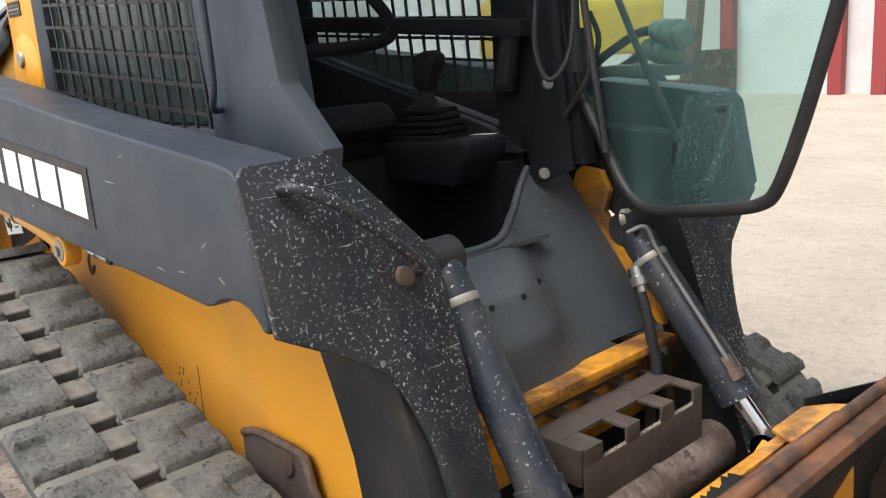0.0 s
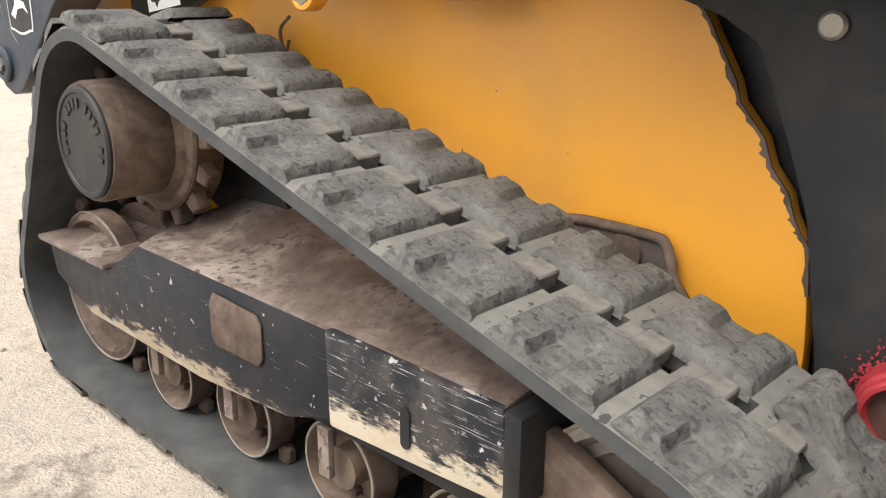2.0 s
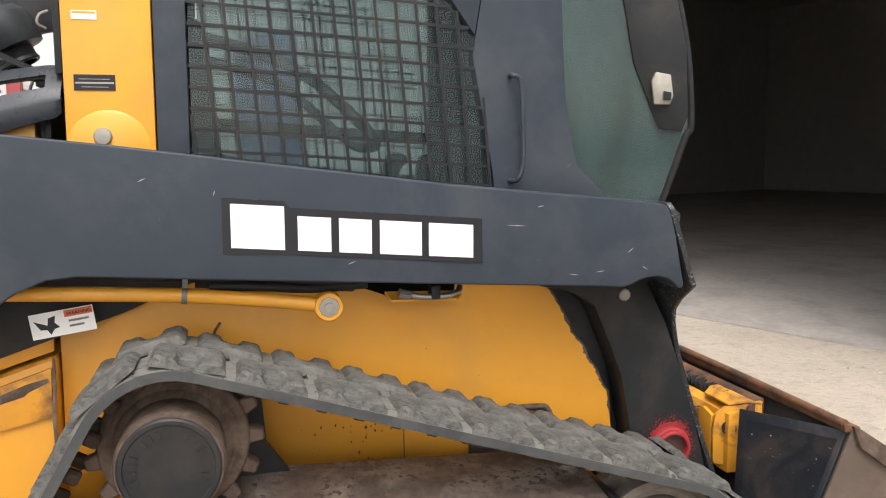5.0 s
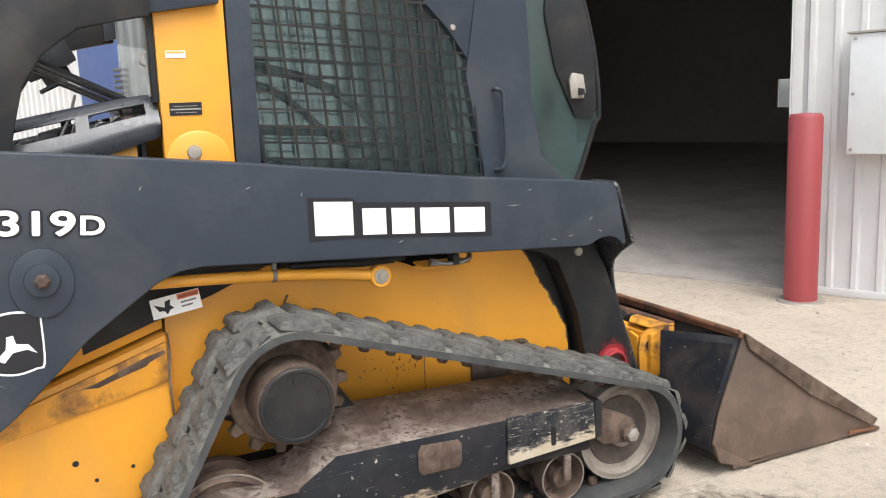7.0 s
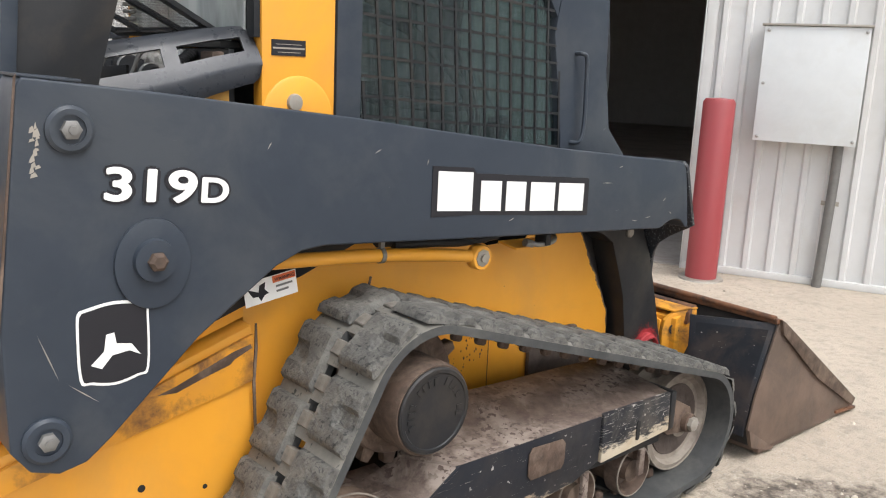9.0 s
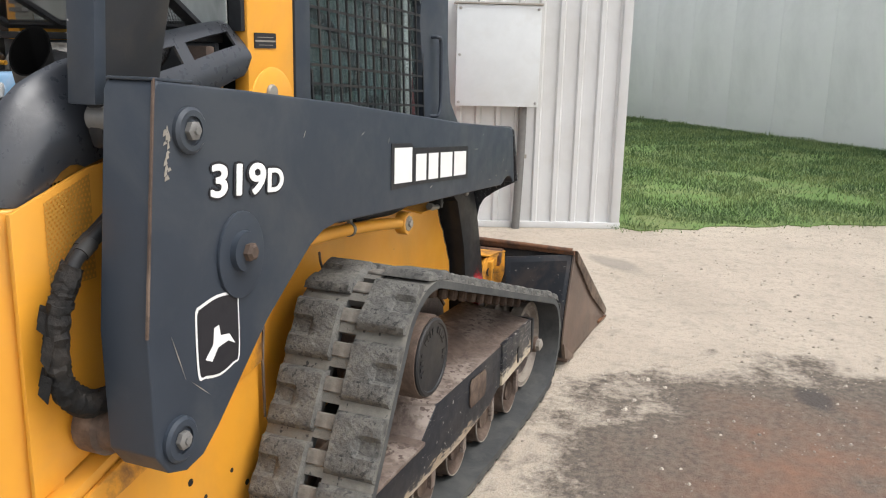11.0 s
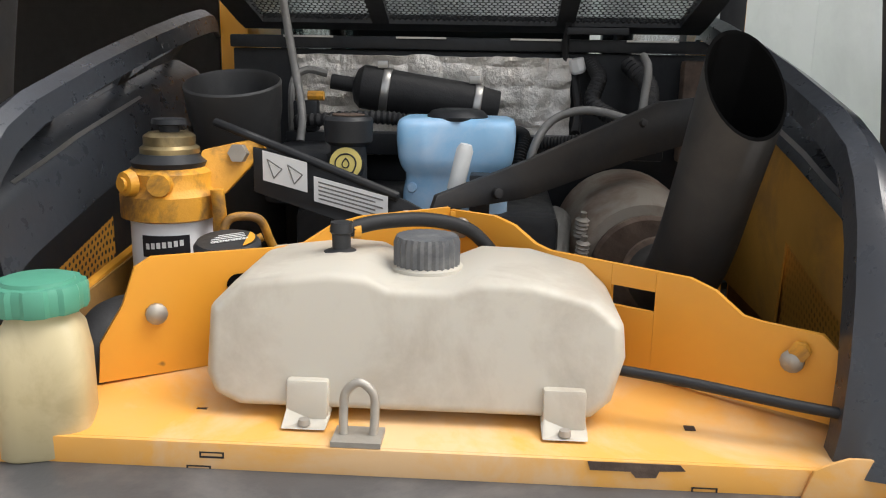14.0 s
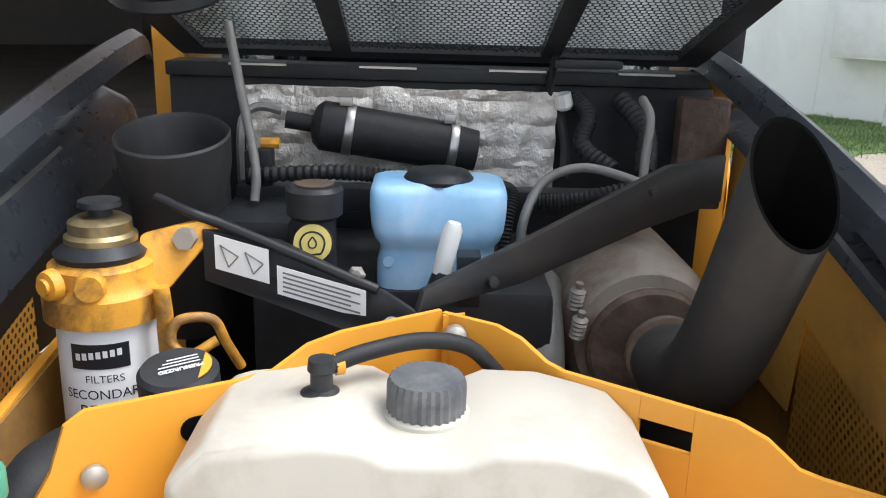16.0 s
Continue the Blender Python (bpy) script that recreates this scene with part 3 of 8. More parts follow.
def lettering(name, text, size, m, mat, parent, depth=0.0006, grow=0.0, width=0.0):
    """Raised lettering as a mesh, in the plane of m."""
    cu = bpy.data.curves.new(name, "FONT")
    big = size > 0.05
    cu.body, cu.size, cu.extrude, cu.offset = text, size, depth, 0.0 if big else size * 0.02
    tmp = new(name + "_curve", cu)
    dg = bpy.context.evaluated_depsgraph_get()
    me = bpy.data.meshes.new_from_object(tmp.evaluated_get(dg))
    bpy.data.objects.remove(tmp)
    bpy.data.curves.remove(cu)
    if big:
        # heavy strokes: shifted copies laid over one another
        bm, r = bmesh.new(), size * 0.026 + grow
        for k in range(17):
            a, d = k * math.tau / 8, (0.0 if k == 16 else r if k < 8 else r * 0.5)
            n0 = len(bm.verts)
            bm.from_mesh(me)
            bm.verts.ensure_lookup_table()
            for v in bm.verts[n0:]:
                v.co += Vector((d * math.cos(a), d * math.sin(a), -0.00005 * k))
        bm.to_mesh(me)
        bm.free()
    if width:
        lo, hi = min(v.co.x for v in me.vertices), max(v.co.x for v in me.vertices)
        me.transform(Matrix.Diagonal(((width + 2 * grow) / (hi - lo), 1, 1, 1)) @ Matrix.Translation((-lo, 0, 0)))
        me.transform(Matrix.Translation((-grow, 0, 0)))
    me.transform(m)
    me.materials.clear()
    me.materials.append(mat)
    ob = new(name, me)
    ob.parent = parent
    return ob


# ---------------------------------------------------------------- ground and buildings
ground = mk("ground", GROUND, None, B(-60, 60, -60, 60, -0.3, 0.0))
tagged(ground, "pale crushed concrete yard with dark damp stains", "ground", kind="structure")

# lawn between the shed corner and the far building
LAWN = [(4.84, -0.31), (4.80, -0.50), (5.30, -1.2), (6.05, -2.37), (6.62, -3.3), (7.45, -4.75), (8.3, -6.2), (10.5, -9.5), (24, -10), (24, 8.2), (21.3, 7.1), (7.6, 1.0)]
_r = random.Random(12)
_edge = LAWN[1:7]
LAWN = LAWN[:1] + [(a[0] + (b[0] - a[0]) * k / 9 + _r.gauss(0, 0.035), a[1] + (b[1] - a[1]) * k / 9 + _r.gauss(0, 0.035)) for a, b in zip(_edge, _edge[1:]) for k in range(9)] + LAWN[6:]
lawn = mk("lawn", GRASS, None, XY(LAWN, 0.0, 0.010), bev=0.008)
tagged(lawn, "green lawn with thin dry patches beside the yard", "lawn", kind="structure")


def inside(p, poly):
    hit = False
    for (ax, ay), (bx, by) in zip(poly, poly[1:] + poly[:1]):
        if (ay > p[1]) != (by > p[1]) and p[0] < (bx - ax) * (p[1] - ay) / (by - ay) + ax:
            hit = not hit
    return hit


def grass():
    rnd = random.Random(5)
    verts, faces = [], []
    while len(faces) < 110000:
        k = rnd.random()
        x, y = 4.6 + 12.5 * k ** 1.7, rnd.uniform(-8.5, 4)
        if not inside((x + rnd.gauss(0, 0.08), y + rnd.gauss(0, 0.08)), LAWN):
            continue
        if noise.noise((x * 0.9, y * 0.9, 0)) < -0.28 and rnd.random() < 0.75:
            continue
        far = 1 + 0.16 * max(0, x - 5)
        h, w, a = rnd.uniform(0.010, 0.030) * far ** 0.5 * (1.7 if noise.noise((x * 2.3, y * 2.3, 4)) > 0.25 else 1.0), 0.0045 * far, rnd.uniform(0, math.tau)
        ca, sa, lean = math.cos(a), math.sin(a), rnd.uniform(0, 0.05)
        b = rnd.uniform(0, math.tau)
        n = len(verts)
        verts += [(x - w * ca, y - w * sa, 0.008), (x + w * ca, y + w * sa, 0.008), (x + lean * math.cos(b), y + lean * math.sin(b), 0.022 + h)]
        faces.append((n, n + 1, n + 2))
    me = bpy.data.meshes.new("grass")
    me.from_pydata(verts, [], faces)
    me.materials.append(BLADES)
    return tagged(new("grass", me), "short green grass blades with bare spots", "grass", kind="stuff")


grass()


def pebbles():
    rnd = random.Random(9)
    verts, faces = [], []
    for _ in range(9000):
        x, y = rnd.uniform(-0.6, 6.0), rnd.uniform(-4.2, 1.5)
        if noise.noise((x * 1.7, y * 1.7, 2)) < 0.05 - 0.3 * (y < -1.2):
            continue
        r = 0.0025 + 0.009 * rnd.random() ** 5
        n = len(verts)
        ring = [(math.cos(k * 1.2566 + rnd.random()) * r * rnd.uniform(0.8, 1.3), math.sin(k * 1.2566 + rnd.random()) * r) for k in range(5)]
        verts += [(x + a, y + b, 0.0) for a, b in ring] + [(x + a * 0.55, y + b * 0.55, r * 0.7) for a, b in ring]
        faces += [(n + k, n + (k + 1) % 5, n + 5 + (k + 1) % 5, n + 5 + k) for k in range(5)] + [tuple(n + 5 + k for k in range(5))]
    me = bpy.data.meshes.new("gravel")
    me.from_pydata(verts, [], faces)
    m = material("loose_chippings", (0.5, 0.45, 0.38), 0.85, bump=0.1)
    N, L = m.node_tree.nodes, m.node_tree.links
    g, r = N.new("ShaderNodeNewGeometry"), N.new("ShaderNodeValToRGB")
    r.color_ramp.elements[0].color, r.color_ramp.elements[1].color = (0.24, 0.205, 0.165, 1), (0.60, 0.53, 0.44, 1)
    L.new(g.outputs["Random Per Island"], r.inputs[0]), L.new(r.outputs[0], N["Principled BSDF"].inputs["Base Color"])
    me.materials.append(m)
    return tagged(new("gravel", me), "loose pale stone chippings scattered on the yard", "gravel", kind="stuff")


pebbles()

# the shed: x along its front (0 at its corner, negative towards the opening), y inwards
SHED = pose(4.80, -0.305, 0, 0, 0, -65.5)
OPEN0, OPEN1, OPEN_H, WALL_END = -1.72, -5.85, 4.0, -13.4


def on_shed(ob):
    ob.matrix_world = SHED
    return ob


def ribbed(x0, x1, z0, z1, pitch=0.155, depth=0.022):
    """Ribbed sheet cladding whose outer skin is turned to -y."""
    pts, x = [], x0
    while x < x1 - 1e-6:
        for dx, dy in ((0, 0), (pitch * 0.58, 0), (pitch * 0.66, -depth), (pitch * 0.86, -depth), (pitch * 0.94, 0)):
            if x + dx <= x1:
                pts.append((x + dx, dy))
        x += pitch
    pts.append((x1, 0))
    return PR([(a, b, z0) for a, b in pts] + [(x1, 0.1, z0), (x0, 0.1, z0)], (0, 0, z1 - z0))


for nm, a, b, z0, z1 in (("wall_east", OPEN0, 0.0, 0.05, 5.2), ("wall_west", WALL_END, OPEN1, 0.05, 5.2), ("wall_lintel", OPEN1, OPEN0, OPEN_H, 5.2)):
    w = on_shed(mk(nm, WHITE_SHEET, None, ribbed(a, b, z0, z1), smooth=20))
    tagged(w, "white ribbed sheet metal shed wall", "wall", kind="structure")
for nm, a, b in (("wall_sill", OPEN0, 0.02), ("wall_sill_west", WALL_END, OPEN1)):
    tagged(on_shed(mk(nm, WHITE_SHEET, None, B(a, b, -0.035, 0.1, 0.0, 0.05), bev=0.006)), "pale base rail under the sheet wall", "base rail", kind="structure")
tagged(on_shed(mk("corner_trim", WHITE_SHEET, None, B(-0.06, 0.012, -0.034, -0.024, 0.05, 5.2), B(0.002, 0.012, -0.024, 0.12, 0.05, 5.2), bev=0.002)), "white folded corner trim of the shed", "trim", kind="structure")
tagged(on_shed(mk("jamb_trim_west", WOOD, None, B(OPEN1 - 0.09, OPEN1 - 0.002, -0.036, -0.024, 0.05, 4.1), bev=0.002)), "weathered brown trim at the doorway", "trim", kind="structure")
tagged(on_shed(mk("jamb_trim", WHITE_SHEET, None, B(OPEN0, OPEN0 + 0.07, -0.034, -0.024, 0.05, 4.1), B(OPEN0 - 0.012, OPEN0 - 0.002, -0.034, 0.1, 0.0, 4.0), bev=0.002)), "white folded trim at the doorway", "trim", kind="structure")
tagged(on_shed(mk("shed_floor", SHED_FLOOR, None, B(-14, 0, 0.02, 18, 0.0, 0.012))), "dusty concrete floor inside the shed", "floor", kind="structure")
# side and back walls, roof
tagged(on_shed(mk("wall_side", GREY_SHEET, None, B(-0.1, 0.0, 0.122, 18, 0.03, 5.2))), "plain shed side wall", "wall", kind="structure")
tagged(on_shed(mk("wall_far_side", DARK_WALL, None, B(-14, -13.9, 0.1, 18, 0.0, 5.2))), "dark inner shed wall", "wall", kind="structure")
tagged(on_shed(mk("wall_back", DARK_WALL, None, B(-14, -7.68, 18, 18.1, 0.0, 5.2), B(-7.34, 0, 18, 18.1, 0.0, 5.2), B(-7.68, -7.34, 18, 18.1, 0.0, 0.95), B(-7.68, -7.34, 18, 18.1, 1.7, 5.2))), "dark back wall of the shed with a small window", "wall", kind="structure")
tagged(on_shed(mk("wall_lining", DARK_WALL, None, B(OPEN0 + 0.01, -0.12, 0.13, 0.15, 0.02, 5.1), B(-0.14, -0.12, 0.16, 17.9, 0.02, 5.1), B(WALL_END, OPEN1, 0.13, 0.15, 0.02, 5.1))), "dark timber lining inside the shed", "lining", kind="structure")
tagged(on_shed(mk("shed_roof", DARK_WALL, None, B(-14.2, 0.2, -0.2, 18.2, 5.2, 5.3))), "dark shed roof", "roof", kind="structure")
tagged(on_shed(mk("wall_end", WHITE_SHEET, None, B(WALL_END - 0.1, WALL_END, -0.02, 0.1, 0.0, 5.2), B(-14, WALL_END - 0.1, 2.2, 2.1, 0.0, 5.2))), "white end wall of the shed", "wall", kind="structure")

door = on_shed(thing("door_blue", "closed blue steel door in the white shed wall", "door", kind="structure"))
mk("door_leaf", BLUE_DOOR, door, B(-10.85, -9.1, -0.05, -0.026, 0.05, 2.68), bev=0.004)
mk("door_frame", WHITE_SHEET, door, B(-10.95, -10.855, -0.07, -0.026, 0.05, 2.80), B(-9.095, -9.0, -0.07, -0.026, 0.05, 2.80), B(-10.85, -9.1, -0.07, -0.026, 2.685, 2.80), bev=0.004)
mk("door_knob", STEEL, door, LA((-9.25, -0.05, 1.0), (0, -1, 0), [(0.012, 0), (0.012, 0.03), (0.03, 0.04), (0.03, 0.06), (0.0, 0.07)], 16))

bollard = thing("bollard", "faded red steel bollard beside the shed doorway", "bollard", (3.90, 0.985, 0))
mk("post", RED_POST, bollard, LA((0, 0, 0), (0, 0, 1), [(0.104, 0.0), (0.104, 1.19), (0.09, 1.215), (0.0, 1.222)], 32))
mk("base_collar", ZINC, bollard, LA((0, 0, 0), (0, 0, 1), [(0.15, 0.0), (0.145, 0.012), (0.108, 0.014)], 32), label="cracked concrete collar")

panel = on_shed(thing("electrical_enclosure", "pale painted steel electrical enclosure mounted on the shed wall", "electrical box"))
mk("cabinet", BOX_PAINT, panel, B(-1.316, -0.713, -0.17, -0.022, 0.966, 1.682), bev=0.006)
mk("cover", BOX_PAINT, panel, B(-1.326, -0.703, -0.187, -0.171, 0.956, 1.692), bev=0.005)
mk("drip_lip", ZINC, panel, B(-1.345, -0.69, -0.2, -0.022, 1.694, 1.708), bev=0.003)
for sx, sz in ((-1.30, 0.985), (-0.725, 0.985), (-1.30, 1.665), (-0.725, 1.665), (-1.30, 1.33)):
    mk("screw", STEEL, panel, LA((sx, -0.187, sz), (0, -1, 0), [(0.011, 0), (0.011, 0.006), (0.006, 0.009)], 10))
conduit = on_shed(thing("conduit", "dark grey cable conduit running down the shed wall to the ground", "conduit"))
mk("pipe", GUNMETAL, conduit, TU([(-0.80, -0.06, 0.956), (-0.80, -0.06, 0.7), (-0.81, -0.06, 0.3), (-0.82, -0.06, 0.0)], 0.032, 14))
mk("clip", ZINC, conduit, B(-0.86, -0.75, -0.03, -0.022, 0.55, 0.58), bev=0.002)

# far grey building behind the lawn
FAR = pose(16.8, 1.4, 0, 0, 0, -133.8)
fw = mk("wall_far_building", GREY_SHEET, None, B(-8, 22, 0.0, 0.2, 0.0, 8.0))
fw.matrix_world = FAR
panel_mesh = mesh_of("panel", [B(0, 1.147, -0.05, -0.0005, 0.0, 8.0)], GREY_SHEET, bev=0.004)
for k in range(26):
    pn = new("panel", panel_mesh)
    pn.parent, pn.matrix_local = fw, Matrix.Translation((-8 + 1.15 * k, 0, 0))
tagged(fw, "tall pale grey panel wall of a building behind the lawn", "wall", kind="structure")
fb = mk("wall_unit", BOX_PAINT, None, B(9.5, 10.45, -0.5, -0.055, 0.82, 1.55), bev=0.02)
mk("lid", BOX_PAINT, fb, B(9.48, 10.47, -0.52, -0.05, 1.552, 1.58), bev=0.008)
mk("front_cover", BOX_PAINT, fb, B(9.55, 10.40, -0.512, -0.501, 0.87, 1.50), bev=0.004)
fb.matrix_world = FAR
tagged(fb, "pale grey metal cabinet fixed to the far wall", "wall unit")
dp = mk("downpipe", BOX_PAINT, None, TU([(10.25, -0.3, 0.82), (10.25, -0.3, 0.4), (10.25, -0.3, 0.0)], 0.035, 10))
dp.matrix_world = FAR
tagged(dp, "pale pipe under the wall cabinet", "pipe")

# building across the yard with red trimmed bays
bay = mk("wall_bays", WHITE_SHEET, None, B(-16, -1.9, 13.62, 13.9, 0, 5.5))
tagged(bay, "white sheet wall of the building across the yard", "wall", kind="structure")
for k, x in enumerate((-10.6, -8.0, -6.1, -4.15, -3.45)):
    q = mk("bay_post", RED_POST, None, B(x, x + 0.22, 13.4, 13.6, 0, 4.5), bev=0.01)
    tagged(q, "dark red painted bay post on the white building", "post", group="bay posts", kind="structure")
for x0, x1 in ((-10.3, -8.1), (-7.7, -6.2)):
    q = mk("bay_opening", DARK_WALL, None, B(x0, x1, 13.55, 13.61, 0, 3.4))
    tagged(q, "dark open bay of the building", "bay", kind="structure")


def far_excavator():
    e = thing("excavator", "parked faded yellow excavator across the yard", "excavator", (-6.1, 8.9, 0))
    e.rotation_euler = (0, 0, radians(150))
    mk("upper_body", FAR_YELLOW, e, XZ([(-1.5, 0.95), (1.2, 0.95), (1.25, 1.75), (0.3, 1.95), (-1.35, 1.9), (-1.55, 1.6)], -0.9, 0.9), bev=0.08, seg=3)
    mk("cab", PLASTIC, e, XZ([(0.35, 1.0), (1.35, 1.0), (1.4, 1.9), (1.1, 2.6), (0.4, 2.6)], -0.95, -0.1), bev=0.06)
    mk("boom", FAR_YELLOW, e, XZ([(1.2, 1.2), (1.5, 1.2), (3.3, 2.6), (4.6, 2.2), (4.6, 2.5), (3.3, 3.05)], -0.15, 0.15), bev=0.03)
    mk("turntable", PLASTIC, e, CY((0, 0, 0.7), (0, 0, 0.95), 0.6))
    for y in (-0.75, 0.75):
        mk("crawler", PLASTIC, e, XZ([(-1.5, 0.15), (-1.3, 0.0), (1.3, 0.0), (1.5, 0.15), (1.5, 0.55), (1.3, 0.72), (-1.3, 0.72), (-1.5, 0.55)], y - 0.22, y + 0.22), bev=0.05)


far_excavator()


def junk():
    rnd = random.Random(3)
    d = thing("oil_drum", "rusty brown steel drum by the far building", "drum", (-4.9, 11.2, 0))
    mk("shell", RUST, d, LA((0, 0, 0), (0, 0, 1), [(0.28, 0), (0.29, 0.02), (0.28, 0.3), (0.295, 0.31), (0.28, 0.32), (0.28, 0.6), (0.295, 0.61), (0.28, 0.62), (0.28, 0.86), (0.29, 0.88), (0.27, 0.88), (0.27, 0.86)], 24))
    t = thing("timber_stack", "stack of weathered timbers by the far building", "timber", (-6.6, 10.8, 0))
    for k in range(9):
        mk("timber", WOOD, t, B(-1.2, 1.2, -0.4 + 0.28 * (k % 3), -0.16 + 0.28 * (k % 3), 0.15 * (k // 3), 0.15 * (k // 3) + 0.14), bev=0.01)
    t2 = thing("pallet_post", "tall weathered timber post leaning by the junk", "post", (-5.7, 11.6, 0))
    mk("pole", WOOD, t2, XZ([(-0.1, 0), (0.15, 0), (0.4, 2.6), (0.2, 2.6)], -0.1, 0.1), bev=0.01)
    c = thing("tyre_heap", "heap of worn black tyres by the far building", "tyres", (-6.0, 9.9, 0))
    for k in range(3):
        mk("tyre", HOSE, c, LA((0.15 * k, 0.1 * (k % 2), 0.22 * k), (0, 0, 1), [(0.2, 0), (0.36, 0), (0.4, 0.06), (0.4, 0.16), (0.36, 0.22), (0.2, 0.22), (0.2, 0.0)], 24))


junk()


# ---------------------------------------------------------------- the compact track loader (x ahead, its right side at -y)
loader = thing("track_loader", "yellow and charcoal compact track loader with lowered bucket and open hood", "track loader")


def yb(x):
    """Outer face of the right boom arm, which runs slightly inwards to the front."""
    return -0.589 + 0.0115 * (x + 0.8)


def ease(t):
    t = max(0.0, min(1.0, t))
    return t * t * (3 - 2 * t)


# ---- tracks
def hull(circles, n=160):
    pts = sorted((cx + r * math.cos(k * math.tau / n), cz + r * math.sin(k * math.tau / n)) for cx, cz, r in circles for k in range(n))

    def half(seq):
        h = []
        for p in seq:
            while len(h) > 1 and (h[-1][0] - h[-2][0]) * (p[1] - h[-2][1]) - (h[-1][1] - h[-2][1]) * (p[0] - h[-2][0]) <= 0:
                h.pop()
            h.append(p)
        return h[:-1]

    return half(pts) + half(pts[::-1])


def loop_points(circles, count):
    h = [Vector((x, 0, z)) for x, z in hull(circles)]
    h.append(h[0])
    ds = [0.0]
    for a, b in zip(h, h[1:]):
        ds.append(ds[-1] + (b - a).length)
    out, j = [], 0
    for k in range(count):
        s = ds[-1] * k / count
        while ds[j + 1] < s:
            j += 1
        out.append(h[j].lerp(h[j + 1], (s - ds[j]) / max(1e-9, ds[j + 1] - ds[j])))
    return out, ds[-1]


SPROCKET, IDLER_F, IDLER_R = (0.0, 0.583), (1.14, 0.235), (-0.20, 0.222)
CIRCLES = [(*SPROCKET, 0.2), (*IDLER_F, 0.2), (*IDLER_R, 0.2), (0.05, 0.2, 0.178), (0.92, 0.2, 0.178)]
PITCHES, SUB = 48, 4
TRACK_Y, TRACK_HALF = 0.605, 0.16


def carcass(line, y):
    n = len(line)
    bm = bmesh.new()
    vs = (-TRACK_HALF, -TRACK_HALF + 0.012, -0.026, 0.026, TRACK_HALF - 0.012, TRACK_HALF)
    grid = [[], []]
    for i in range(n):
        t = (line[(i + 1) % n] - line[i - 1]).normalized()
        out = Vector((t.z, 0, -t.x))
        for layer, depth in ((0, 0.0), (1, 0.028)):
            grid[layer].append([bm.verts.new(line[i] - out * (depth + (0.007 if layer == 0 and k in (0, 5) else 0)) + Vector((0, y + v, 0))) for k, v in enumerate(vs)])
    for i in range(n):
        j = (i + 1) % n
        for k in range(5):
            if k == 2 and i % SUB in (1, 2):
                continue
            for layer in (0, 1):
                g = grid[layer]
                q = (g[i][k], g[j][k], g[j][k + 1], g[i][k + 1])
                bm.faces.new(q if layer else q[::-1]).material_index = layer
    edges = [e for e in bm.edges if len(e.link_faces) == 1]
    other = {}
    for i in range(n):
        for k in range(6):
            other[grid[0][i][k]] = grid[1][i][k]
    for e in edges:
        a, b = e.verts
        if a in other and b in other:
            bm.faces.new((a, b, other[b], other[a]))
    return bm


def lug_block():
    """One worn tread block: sloped flanks, a notch open to the outer edge, slightly uneven top."""
    rnd = random.Random(77)
    us = [-0.0770, -0.0755, -0.067, -0.0595, -0.048, -0.036, -0.0265, -0.017, -0.008, 0.0, 0.008, 0.017, 0.0265, 0.036, 0.048, 0.0595, 0.067, 0.0755, 0.0770]
    vs = [0.022, 0.025, 0.031, 0.046, 0.062, 0.078, 0.094, 0.099, 0.104, 0.118, 0.132, 0.144, 0.151, 0.156, 0.1595]
    bm = bmesh.new()
    grid = []
    for u in us:
        row = []
        for v in vs:
            flank = ease(min(1.0, (0.0765 - abs(u)) / 0.0135))
            end = min(1.0, (v - 0.024) / 0.007) * (1.0 if v < 0.15 else max(0.45, 1 - (v - 0.15) / 0.016))
            h = 0.0165 * max(0.0, min(flank, end))
            if v > 0.087:
                # the notch that opens to the outer edge
                cut = ease((v - 0.088) / 0.018) * ease((0.0285 - abs(u)) / 0.014)
                h -= (h - 0.0015) * cut
            if u in (us[0], us[-1]) or v in (vs[0], vs[-1]):
                h = -0.006
            elif h > 0.009:
                h += rnd.uniform(-0.0012, 0.0008)
            row.append(bm.verts.new((u + (0 if abs(u) > 0.06 else rnd.uniform(-0.0015, 0.0015)), v, h)))
        grid.append(row)
    for i in range(len(us) - 1):
        for j in range(len(vs) - 1):
            bm.faces.new((grid[i][j], grid[i + 1][j], grid[i + 1][j + 1], grid[i][j + 1]))
    me = bpy.data.meshes.new("tread_lug")
    bm.to_mesh(me), bm.free()
    me.materials.append(RUBBER_LUG)
    me.shade_smooth()
    me.set_sharp_from_angle(angle=radians(32))
    return me


